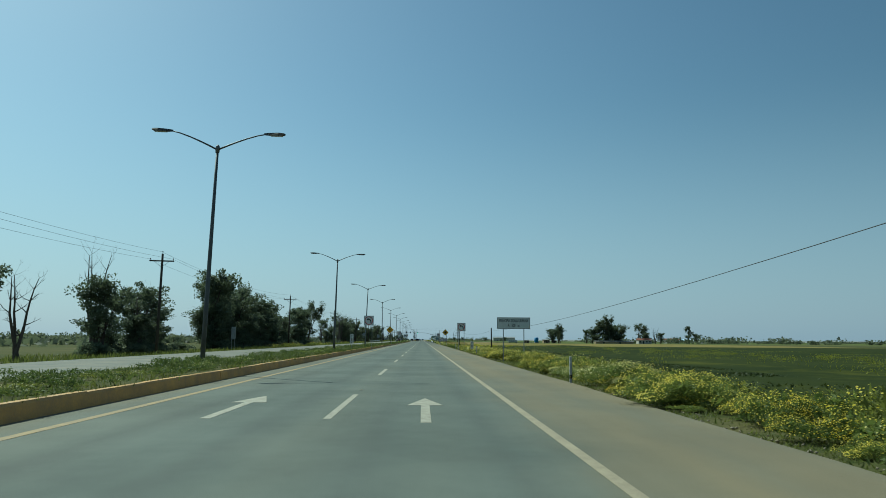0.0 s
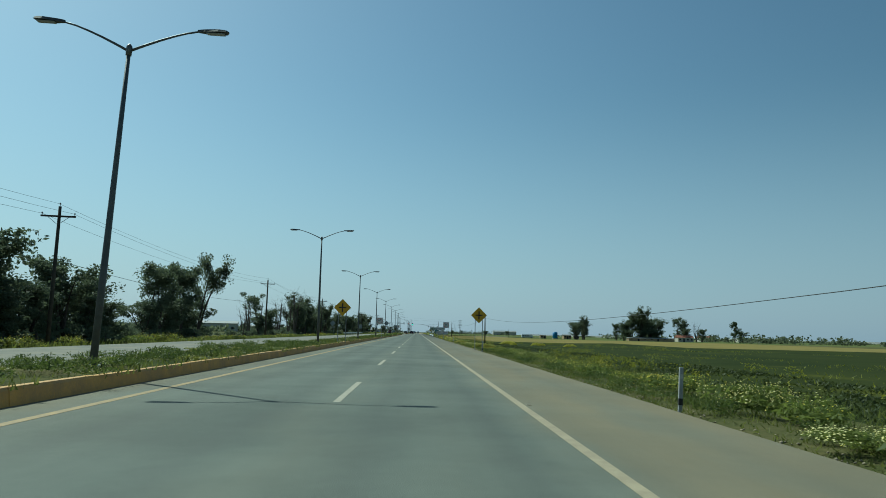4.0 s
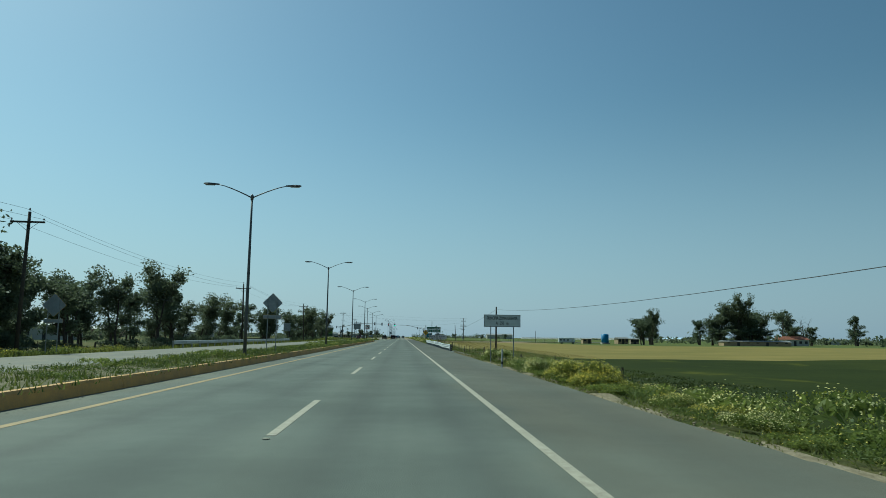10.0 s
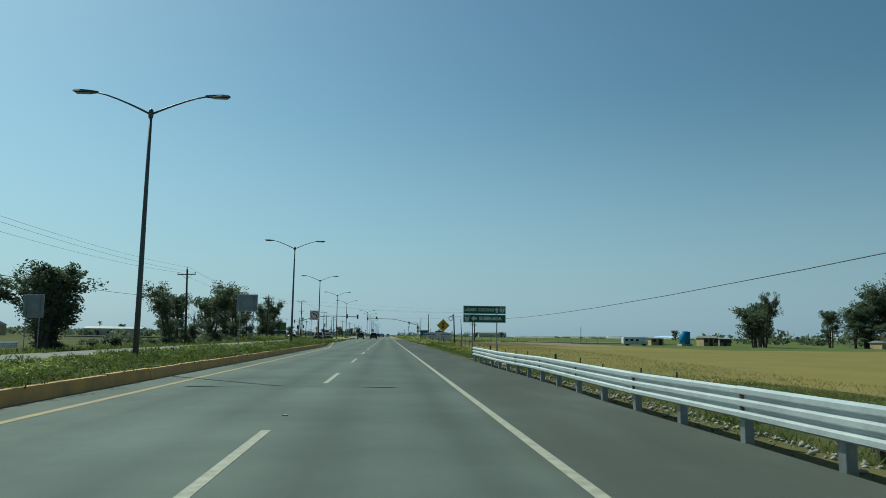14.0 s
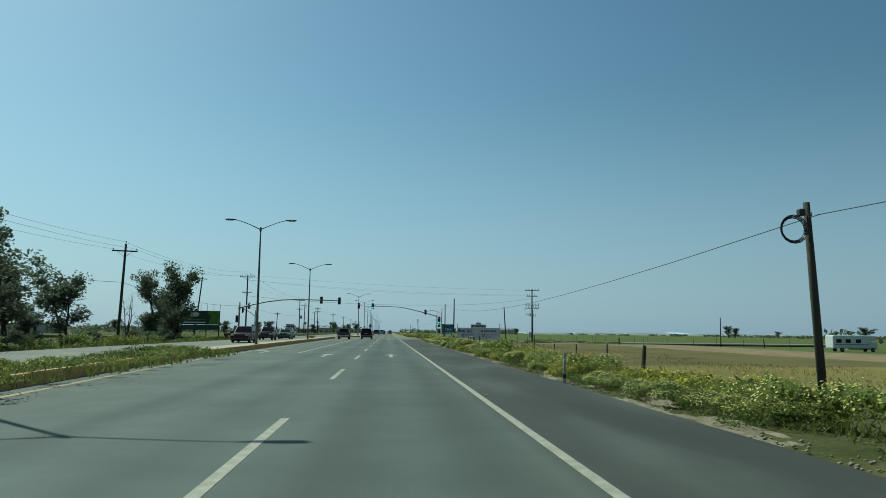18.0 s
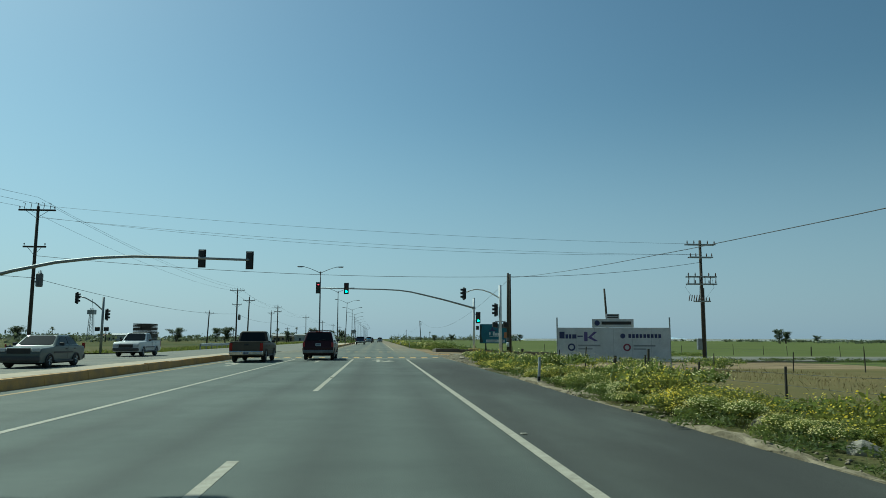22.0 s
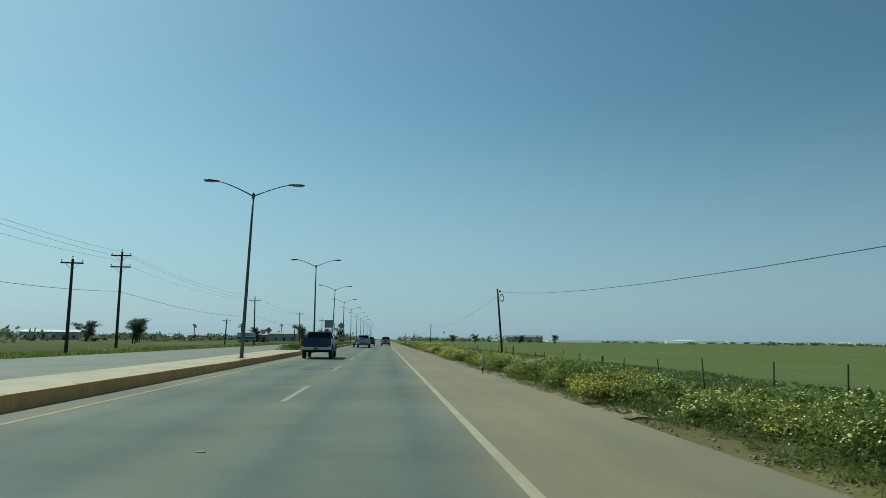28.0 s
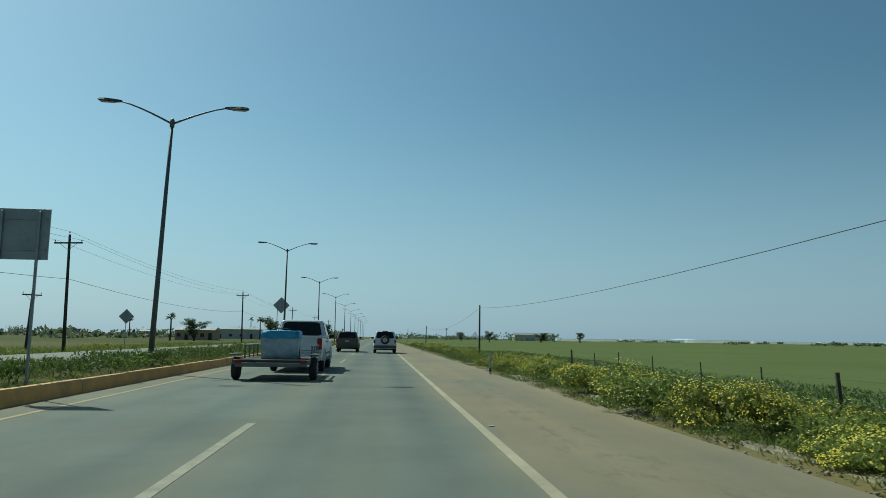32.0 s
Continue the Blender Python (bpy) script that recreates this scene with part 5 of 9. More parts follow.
def tree(seed, h, spread, leaves, leafmat, label, bare=0.0, name="tree", stems=1, clumps=26, low=0.25):
    """A tapered trunk with forked limbs, and leaves in uneven clumps at their ends."""
    rs = np.random.default_rng(seed)
    e = thing(name, label, "tree", group="roadside trees")
    bm = bmesh.new()
    tips = []
    r0 = 0.035 * h * (0.8 if stems > 1 else 1) * 0.8
    for s in range(stems):
        a = rs.uniform(0, 6.28)
        off = Vector((math.cos(a), math.sin(a), 0)) * (0.25 * h * 0.15 * (stems > 1) * rs.uniform(0.5, 1.6))
        lean = Vector((rs.normal(0, 0.09), rs.normal(0, 0.09), 1)) + off * 0.12
        pts = [off.copy()]
        n = 7
        for i in range(n):
            lean += Vector((rs.normal(0, 0.07), rs.normal(0, 0.07), 0))
            pts.append(pts[-1] + lean.normalized() * (h * 0.9 / n))
        rad = [r0 * (1 - 0.86 * i / n) for i in range(n + 1)]
        add_tube(bm, pts, rad, 7)
        tips.append(pts[-1])
        for i in range(2, n + 1):
            for k in range(2 if stems == 1 else 1 + (i > 4)):
                a = rs.uniform(0, 6.28)
                up = rs.uniform(0.3, 0.95)
                d = Vector((math.cos(a), math.sin(a), up)).normalized()
                L = spread * rs.uniform(0.55, 1.05) * (1.0 - 0.55 * abs(i / n - 0.6))
                q = [pts[i].copy()]
                for j in range(4):
                    d += Vector((rs.normal(0, 0.16), rs.normal(0, 0.16), rs.normal(0.05, 0.12)))
                    q.append(q[-1] + d.normalized() * L / 4)
                add_tube(bm, q, [rad[i] * 0.6, rad[i] * 0.45, rad[i] * 0.32, rad[i] * 0.2, rad[i] * 0.07], 5)
                tips += q[2:]
                for m in range(3 if bare else 2):
                    b0 = q[rs.integers(1, 5)]
                    dd = (d + Vector(rs.normal(0, 0.55, 3))).normalized()
                    w = [b0, b0 + dd * L * 0.22, b0 + dd * L * 0.4 + Vector((0, 0, 0.06 * L))]
                    add_tube(bm, w, [rad[i] * 0.16, rad[i] * 0.1, rad[i] * 0.03], 4)
                    tips.append(w[-1])
                    if bare:
                        for mm in range(3):
                            d3 = (dd + Vector(rs.normal(0, 0.5, 3))).normalized()
                            add_tube(bm, [w[1], w[1] + d3 * L * 0.25], [rad[i] * 0.06, rad[i] * 0.02], 3)
    part("trunk", bm, BARE_BARK if bare else BARK, e, "grey bare trunk and twigs" if bare else "")
    if leaves:
        leaves = int(leaves * 1.5)
        t = np.array([tuple(p) for p in tips if p.z > low * h])
        t = t[rs.permutation(len(t))][: int(clumps * 1.7)]
        k = rs.integers(0, len(t), leaves)
        rr = (spread * rs.uniform(0.13, 0.4, len(t)))[k][:, None]
        d = rs.normal(size=(leaves, 3))
        d /= np.linalg.norm(d, axis=1)[:, None]
        c = t[k] + d * rr * rs.uniform(0.25, 1.0, (leaves, 1)) ** 0.6 * np.array([1, 1, 0.8])
        c[:, 2] = np.maximum(c[:, 2], 0.3)
        v, f = leaf_quads(rs, c, 0.35, 0.17)
        arrays("crown", v, f, leafmat, e)
    e.matrix_basis = pose(40 + seed * 9, -240, -0.4)
    return e


TREES = [
    tree(1, 9.0, 3.0, 4800, LEAF_TREE, "dark-leaved bushy tree with a broad dense crown", low=0.04, stems=3, clumps=90),
    tree(2, 9.5, 2.7, 3200, LEAF_TREE, "tall dark eucalyptus with a ragged open crown", clumps=32, low=0.28),
    tree(3, 8.0, 3.3, 3800, LEAF_TREE_OLIVE, "spreading olive-green eucalyptus with forked stems", stems=2, clumps=70, low=0.1),
    tree(4, 7.0, 2.4, 3400, LEAF_TREE, "dense dark shrubby tree reaching to the ground", stems=4, clumps=90, low=0.0),
    tree(5, 9.5, 2.2, 0, None, "leafless grey tree with fine upright twigs", bare=1.0, stems=3),
    tree(6, 8.5, 2.4, 700, LEAF_TREE, "nearly bare tree with a few tufts of leaves", bare=1.0, stems=2, clumps=6),
    tree(7, 11.0, 3.5, 4200, LEAF_TREE_OLIVE, "tall eucalyptus with a billowing crown of drooping clumps", stems=2, clumps=80, low=0.1),
]
TH = [9.0, 9.5, 8.0, 7.0, 9.5, 8.5, 11.0]


def plant(kind, x, y, h, wide=1.0, z=None):
    s = h / (TH[kind] * 1.02)
    o = copy_thing(TREES[kind], pose(x, y, (gz(x, y) if z is None else z) - 0.05, 0, 0, (x * 37 + y * 53) % 360))
    o.scale = (s * wide, s * wide, s)
    return o


# row beyond the opposite road, as it is passed
for k, x, y, h, w in [
    (4, -29, 36, 7.4, 1), (5, -29.5, 40, 7.0, 1), (4, -29, 45, 7.0, 1), (3, -29, 58, 6.4, 1.0), (4, -30, 59, 10.6, 0.7), (5, -29, 66, 7.4, 1), (3, -30, 69, 6.2, 1.3), (3, -31, 75, 4.6, 1.3),
    (0, -29, 92, 10.3, 1.0), (0, -30, 98, 9.0, 1.1), (3, -29, 104, 8.4, 1.2), (0, -30, 109, 9.2, 1.0), (6, -29, 114, 9.9, 0.9), (0, -29, 121, 8.1, 1.1), (3, -30, 128, 7.2, 1.1),
    (3, -29, 133, 4.2, 1.3), (3, -29, 138, 6.4, 1.2), (3, -30, 143, 5.6, 1.2), (0, -29, 159, 8.1, 1.0), (0, -29, 166, 8.6, 1.0), (6, -29, 172, 10.0, 0.85),
    (4, -29, 198, 5.6, 1), (5, -29, 203, 7.8, 1), (4, -30, 207, 6.6, 1), (3, -29, 211, 3.6, 1.3), (5, -29, 212, 7.9, 1), (3, -29, 216, 4.8, 1.3), (4, -29, 222, 5.2, 1), (4, -29, 229, 7.4, 1), (4, -30, 233, 8.6, 1), (4, -29, 239, 8.4, 1),
    (4, -28.6, 249, 11.3, 0.8), (0, -29, 253, 7.7, 1.1), (4, -29.6, 256, 11.2, 0.85), (2, -29, 264, 9.0, 1.1), (0, -30, 270, 7.4, 1.1), (3, -29, 280, 5.9, 1.2), (2, -29, 291, 7.0, 1.0), (2, -29, 304, 8.7, 1.0), (1, -29, 310, 8.8, 1.0),
    (2, -29, 323, 6.4, 1.1), (2, -30, 337, 6.3, 1.1), (1, -29, 347, 7.1, 1.0), (0, -28.6, 371.5, 7.0, 1.15), (3, -29.6, 373.5, 6.4, 1.5), (0, -29.5, 376, 6.2, 1.2), (2, -29, 408, 6.8, 1.0), (0, -30, 416, 6.9, 1.0), (4, -30, 424, 5.6, 1), (2, -29, 432, 8.6, 1.1), (0, -30.5, 437, 7.4, 1.2),
    (6, -29, 449, 9.2, 1.3), (1, -30, 453, 8.2, 1.1), (2, -29, 461, 6.1, 1.2), (4, -29, 476, 6.0, 0.7), (6, -30, 490, 8.2, 1.0), (2, -29, 494, 9.0, 0.9), (3, -31, 499, 5.0, 1.2), (1, -33, 508, 8.4, 1.0),
]:
    plant(k, x, y, h, w)
# undergrowth that closes the row of dark trees
for i in range(22):
    plant(3, -28.4 - 2.2 * ((i * 7) % 5) / 4, 90.5 + 1.85 * i, 3.0 + 2.4 * ((i * 13) % 7) / 6, 1.45)
for y, h in [(62, 3.4), (66, 3.6), (72, 3.0), (134, 4.6), (139, 4.4), (143, 4.6), (147, 3.6), (156, 4.0), (162, 4.4), (169, 4.4), (176, 3.4), (252, 3.6), (259, 3.4), (267, 3.8), (273, 3.2), (296, 2.6), (308, 3.2), (328, 2.8), (342, 3.0), (375, 3.6), (412, 3.2), (420, 2.8), (452, 3.6), (458, 3.0), (488, 3.4), (496, 3.6)]:
    plant(3, -29.5 - (y % 3) * 0.6, y, h, 1.5)
for y, h, w in [(272, 8.4, 1.1), (276, 7.6, 1.2), (258, 6.4, 1.0), (261, 7.2, 0.9), (267, 7.6, 0.9), (276, 6.6, 1.0), (285, 6.2, 1.1), (287, 4.6, 1.3), (299, 6.0, 1.0), (313, 6.6, 1.0), (317, 5.2, 1.2), (331, 5.6, 1.1), (352, 5.8, 1.1)]:
    plant((1, 2, 6, 0)[int(y) % 4], -30.5, y, h, w)
# groves by the farm to the east
for k, x, y, h, w in [(3, 87.8, 476, 8.6, 1.3), (0, 88.8, 478, 9.0, 0.9), (6, 92.3, 480, 12.2, 0.7), (3, 93.3, 484, 9.6, 1.15), (0, 94.3, 484, 10.6, 0.9),
                      (0, 115.5, 480, 9.5, 1.3), (0, 120.5, 482, 11.0, 1.2), (0, 125.5, 480, 11.5, 1.3), (0, 130.5, 479, 10.5, 1.3), (3, 117.5, 476, 6.0, 1.8), (3, 125.5, 476, 6.0, 1.8), (3, 134.5, 478, 6.0, 1.8), (3, 157, 500, 7.0, 1.6), (6, 117.5, 478, 14.5, 0.9), (6, 123.5, 479, 17.6, 0.8), (2, 127.5, 482, 14.0, 1.1), (0, 131.5, 484, 12.0, 1.3), (2, 136.5, 486, 11.2, 1.1), (0, 113.5, 486, 9.0, 1.0),
                      (5, 153, 500, 14.0, 0.9), (2, 161, 505, 12.0, 1.2), (4, 169, 510, 12.0, 1.2), (0, 174, 515, 7.5, 1.4), (1, 197, 520, 13.0, 1.0), (3, 211, 540, 7, 1.5)]:
    plant(k, x, y, h, w, -0.75)


# ---- signs ----
def posts(e, xs, top, bottom=-0.45, w=0.05):
    for x in xs:
        part("post", bm_box(x - w / 2, x + w / 2, 0.012, 0.012 + w, bottom, top, 0.006), STEEL, e, smooth=False)


def panel(e, w, z0, z1, material, border=None, name="panel", x=0.0):
    p = part(name, bm_box(x - w / 2, x + w / 2, -0.006, 0.006, z0, z1, 0.004), material, e)
    part("back", bm_box(x - w / 2 + 0.01, x + w / 2 - 0.01, 0.0065, 0.011, z0 + 0.01, z1 - 0.01), GREY_BACK, p)
    if border:
        t = 0.018
        for a, b, c, d in ((x - w / 2 + 0.015, x + w / 2 - 0.015, z1 - 0.015 - t, z1 - 0.015), (x - w / 2 + 0.015, x + w / 2 - 0.015, z0 + 0.015, z0 + 0.015 + t),
                           (x - w / 2 + 0.015, x - w / 2 + 0.015 + t, z0 + 0.015 + t, z1 - 0.015 - t), (x + w / 2 - 0.015 - t, x + w / 2 - 0.015, z0 + 0.015 + t, z1 - 0.015 - t)):
            part("border", bm_box(a, b, -0.0085, -0.006, c, d), border, p)
    return p


def bolts(p, pts):
    for x, z in pts:
        part("bolt", bm_disc((x, -0.0065, z), 0.012, "y", 0.006, 8), STEEL, p)


def text_sign(x0, x1, y, z0, z1, lines, label):
    e = thing("road_sign", label, "road sign", pose((x0 + x1) / 2, y, 0))
    w = x1 - x0
    p = panel(e, w, z0, z1, WHITE, BLACK)
    h = z1 - z0
    for k, (txt, sq) in enumerate(lines):
        words("lettering", txt, h * 0.36, BLACK, p, pose(0, -0.009, z1 - h * (0.3 + 0.4 * k)), sq, 0.004)
    posts(e, (-w * 0.31, w * 0.31), z1 - 0.05)
    bolts(p, [(-w * 0.31, z1 - 0.06), (w * 0.31, z1 - 0.06), (-w * 0.31, z0 + 0.06), (w * 0.31, z0 + 0.06)])
    return e


text_sign(4.59, 6.66, 36.8, 1.98, 2.7, [("PRINCIPIA ZONA URBANA", 0.58), ("A   500   m", 0.62)], "white town-limit sign with black lettering on two steel posts")
text_sign(4.56, 6.6, 255.9, 1.88, 2.56, [("PRINCIPIA ZONA URBANA", 0.58), ("A   250   m", 0.62)], "white town-limit sign with black lettering on two steel posts")


def round_face(p, w, zc):
    part("red_ring", bm_disc((0, -0.006, zc), w * 0.42, "y", 0.003, 40, w * 0.355), RED, p, "red prohibition ring")


def speed_sign(x, y, z0, w, label):
    e = thing("speed_sign", label, "road sign", pose(x, y, 0), "speed limit signs")
    p = panel(e, w, z0, z0 + w, WHITE)
    zc = z0 + w / 2
    round_face(p, w, zc)
    for k, digit in enumerate("60"):
        words("numeral", digit, w * 0.46, BLACK, p, pose((k - 0.5) * w * 0.225, -0.009, zc + w * 0.07), 0.85, 0.008)
    words("lettering", "km / h", w * 0.15, BLACK, p, pose(0, -0.009, zc - w * 0.19), 1.0, 0.002)
    posts(e, (-w * 0.36, w * 0.36), z0 + w - 0.05)
    bolts(p, [(s * w * 0.36, z0 + k * w) for s in (-1, 1) for k in (0.06, 0.94)])
    return e


speed_sign(4.66, 200.3, 2.08, 0.98, "white speed limit sign with a red ring beside the verge")
speed_sign(-6.65, 201.9, 2.49, 1.1, "white speed limit sign with a red ring on the median")


def bend_arrow(p, w, zc):
    pts = [(0.17, -0.24), (0.27, -0.24), (0.26, -0.04), (0.17, 0.1), (0.0, 0.19), (-0.06, 0.2), (-0.03, 0.29), (-0.24, 0.14), (-0.08, 0.0), (-0.06, 0.09), (0.05, 0.06), (0.13, -0.02), (0.165, -0.12)]
    part("arrow", bm_plate([(a * w, zc + b * w) for a, b in pts], -0.009, -0.006), BLACK, p)


def no_turn_sign(x, y, z0, w, label):
    e = thing("left_turn_sign", label, "road sign", pose(x, y, 0), "left turn signs")
    p = panel(e, w, z0, z0 + w, WHITE)
    round_face(p, w, z0 + w / 2)
    bend_arrow(p, w, z0 + w / 2)
    posts(e, (-w * 0.34, w * 0.34), z0 + w - 0.05)
    bolts(p, [(s * w * 0.34, z0 + k * w) for s in (-1, 1) for k in (0.06, 0.94)])
    return e


no_turn_sign(4.74, 80.16, 2.32, 1.02, "white left-turn sign with a red ring beside the verge")
no_turn_sign(-6.6, 80.7, 2.95, 1.2, "white left-turn sign with a red ring on the median")
no_turn_sign(-8.5, 394.8, 2.92, 1.1, "white left-turn sign with a red ring before the crossroads")


def diamond_points(r, zc, c=0.06):
    out = []
    for k in range(4):
        a = math.pi / 2 * k + math.pi / 2
        px, pz = r * math.cos(a), r * math.sin(a)
        ta = a + math.pi / 2
        out += [(px - c * math.cos(a) - c * math.cos(ta), zc + pz - c * math.sin(a) - c * math.sin(ta)), (px - c * 0.3 * math.cos(a), zc + pz - c * 0.3 * math.sin(a)), (px - c * math.cos(a) + c * math.cos(ta), zc + pz - c * math.sin(a) + c * math.sin(ta))]
    return out


def warning_sign(x, y, zc, r, kind, label, legs=2, turned=False, plate=None):
    e = thing("warning_sign", label, "road sign", pose(x, y, 0, 0, 0, 180 if turned else 0), "diamond warning signs")
    p = part("panel", bm_plate(diamond_points(r, zc), -0.006, 0.006), YELLOW_SIGN, e)
    part("back", bm_plate(diamond_points(r * 0.985, zc), 0.0065, 0.011), GREY_BACK, p)
    if kind == "cross":
        t = r * 0.075
        part("symbol", bm_box(-t, t, -0.01, -0.006, zc - r * 0.5, zc + r * 0.5), BLACK, p)
        part("symbol", bm_box(-r * 0.42, r * 0.42, -0.0135, -0.0105, zc - t, zc + t), BLACK, p)
    elif kind == "signal":
        b = part("symbol", bm_box(-r * 0.17, r * 0.17, -0.01, -0.006, zc - r * 0.46, zc + r * 0.46), BLACK, p)
        for k, m_ in ((1, RED), (0, YELLOW_SIGN), (-1, GREEN_SIGN)):
            part("dot", bm_disc((0, -0.0105, zc + k * r * 0.29), r * 0.11, "y", 0.003, 16), m_, b)
    if plate:
        q = part("plate", bm_box(-plate / 2, plate / 2, -0.006, 0.006, zc - r - 0.36, zc - r - 0.12, 0.004), YELLOW_SIGN, e)
        part("back", bm_box(-plate / 2 + 0.01, plate / 2 - 0.01, 0.0065, 0.011, zc - r - 0.35, zc - r - 0.13), GREY_BACK, q)
    posts(e, (-r * 0.45, r * 0.45) if legs == 2 else (0,), zc + (r * 0.4 if legs == 2 else r * 0.8))
    return e


warning_sign(4.54, 133.9, 2.69, 0.62, "cross", "yellow diamond crossroads warning sign on two posts")
warning_sign(-6.64, 140.4, 3.22, 0.74, "cross", "yellow diamond crossroads warning sign on the median")
warning_sign(5.34, 378, 2.24, 0.62, "signal", "yellow diamond traffic-signal warning sign on one post", 1)
warning_sign(-8.0, 261.4, 3.27, 0.62, "plain", "diamond warning sign with a small plate seen from behind", 2, True, 1.15)
warning_sign(-21.7, 262.5, 3.0, 0.75, "plain", "diamond warning sign seen from its bare grey back across the road", 2, True, 1.2)
warning_sign(-8.3, 727, 3.9, 0.72, "plain", "diamond warning sign on the far median seen from behind", 2, True)
warning_sign(-24, 735, 2.9, 0.72, "plain", "diamond warning sign beyond the opposite road seen from behind", 1, True)


def back_board(x, y, w, z0, z1, label, rot=180):
    e = thing("road_sign", label, "road sign", pose(x, y, 0, 0, 0, rot))
    p = panel(e, w, z0, z1, WHITE, BLACK)
    for z in (z0 + 0.2 * (z1 - z0), z1 - 0.2 * (z1 - z0)):
        part("rail", bm_box(-w / 2 + 0.05, w / 2 - 0.05, 0.0115, 0.03, z - 0.02, z + 0.02), STEEL, p)
    posts(e, (-w * 0.32, w * 0.32), z1 - 0.05)
    return e


back_board(-8.55, 354, 1.25, 2.6, 3.65, "rectangular road sign seen from its bare grey back")
back_board(-7.1, 678.5, 1.15, 2.75, 3.8, "rectangular road sign on the far median seen from behind")
back_board(-21.8, 76, 0.5, 1.2, 2.6, "narrow upright sign seen from behind across the road")
back_board(-22.0, 356, 1.25, 2.1, 3.55, "rectangular road sign seen from behind across the road")


def km_sign(x, y, z0, h, label):
    e = thing("kilometre_sign", label, "road sign", pose(x, y, 0), "kilometre markers")
    w = h * 0.4
    p = panel(e, w, z0, z0 + h, WHITE, BLACK)
    words("lettering", "km", h * 0.17, BLACK, p, pose(0, -0.009, z0 + h * 0.86), 1.0, 0.002)
    for k, c in enumerate("187"):
        words("numeral", c, h * 0.32, BLACK, p, pose(0, -0.009, z0 + h * (0.66 - 0.25 * k)), 1.0, 0.006)
    posts(e, (0,), z0 + h - 0.05)
    return e


km_sign(4.75, 61.5, 0.42, 0.72, "white kilometre marker on a short post in the flowers")
km_sign(-7.2, 59.8 + 6, 0.85, 0.95, "white kilometre marker on the median")


def shield(p, x, zc, h):
    s = part("route_panel", bm_box(x - h * 0.44, x + h * 0.44, -0.0105, -0.0065, zc - h * 0.47, zc + h * 0.47), WHITE, p)
    b = part("route_field", bm_box(x - h * 0.42, x + h * 0.42, -0.0135, -0.011, zc - h * 0.45, zc + h * 0.45), GREEN_SIGN, s)
    pts = [(-0.3, 0.38), (0.3, 0.38), (0.34, 0.1), (0.28, -0.22), (0, -0.42), (-0.28, -0.22), (-0.34, 0.1)]
    c = part("route_shield", bm_plate([(x + a * h, zc + q * h) for a, q in pts], -0.017, -0.014), WHITE, p)
    part("route_bar", bm_box(x - h * 0.24, x + h * 0.24, -0.0195, -0.0175, zc + h * 0.22, zc + h * 0.32), BLACK, c)
    words("route_numeral", "1", h * 0.6, BLACK, c, pose(x, -0.02, zc - h * 0.07), 1.0, 0.004)


def direction_sign():
    e = thing("direction_sign", "green highway direction sign with two panels of white lettering", "road sign", pose(6.05, 354, 0))
    w = 2.66
    a = panel(e, w, 2.66, 3.16, GREEN_SIGN, WHITE)
    words("lettering", "LÁZARO  CARDENAS", 0.27, WHITE, a, pose(-0.33, -0.009, 2.905), 0.72, 0.006)
    u = [(-0.07, -0.17), (0.07, -0.17), (0.07, 0.0), (0.17, 0.0), (0, 0.17), (-0.17, 0.0), (-0.07, 0.0)]
    part("arrow", bm_plate([(0.77 + q, 2.91 + r) for q, r in u], -0.009, -0.0065), WHITE, a)
    shield(a, 1.12, 2.91, 0.42)
    b = panel(e, w, 2.12, 2.62, GREEN_SIGN, WHITE)
    words("lettering", "ENSENADA", 0.29, WHITE, b, pose(0.37, -0.009, 2.37), 0.95, 0.012)
    part("arrow", bm_plate([(-0.67 - r, 2.37 + q) for q, r in u], -0.009, -0.0065), WHITE, b)
    shield(b, -1.1, 2.37, 0.42)
    posts(e, (-0.75, 0.78), 3.1, -0.9, 0.06)


direction_sign()


# ---- delineator posts ----
POST_GREY = mat("weathered_post_plastic", (0.36, 0.37, 0.37), (0.26, 0.27, 0.27), rough=0.6, scale=4, bscale=30)


def delineator():
    e = thing("marker_post", "white roadside marker post with a black band", "marker post", group="marker posts along the shoulder")
    part("post", bm_box(-0.036, 0.036, -0.03, 0.03, -0.2, 0.8, 0.012, 2), POST_GREY, e)
    part("band", bm_box(-0.039, 0.039, -0.033, 0.033, 0.12, 0.25, 0.008), BLACK, e)
    part("reflector", bm_box(-0.02, 0.02, -0.0335, -0.031, 0.6, 0.68), mat("pale_reflector", (0.6, 0.6, 0.55), rough=0.2), e)
    return e


dl = delineator()
spots = [14.5, 53.5, 91.5, 131, 172, 210.5, 248.8, 413, 450.2, 489, 567.6, 608.0, 648.5, 689.5, 730, 770]
dl.matrix_basis = pose(4.55, spots[0], 0)
for y in spots[1:]:
    copy_thing(dl, pose(4.3 if y > 530 else 4.58, y, -0.02, rnd.uniform(-3, 3), rnd.uniform(-4, 4), rnd.uniform(-15, 15)))


# ---- guard rails ----
RUST = mat("rusty_steel", (0.16, 0.085, 0.045), (0.09, 0.055, 0.035), rough=0.8, scale=8, bscale=40)


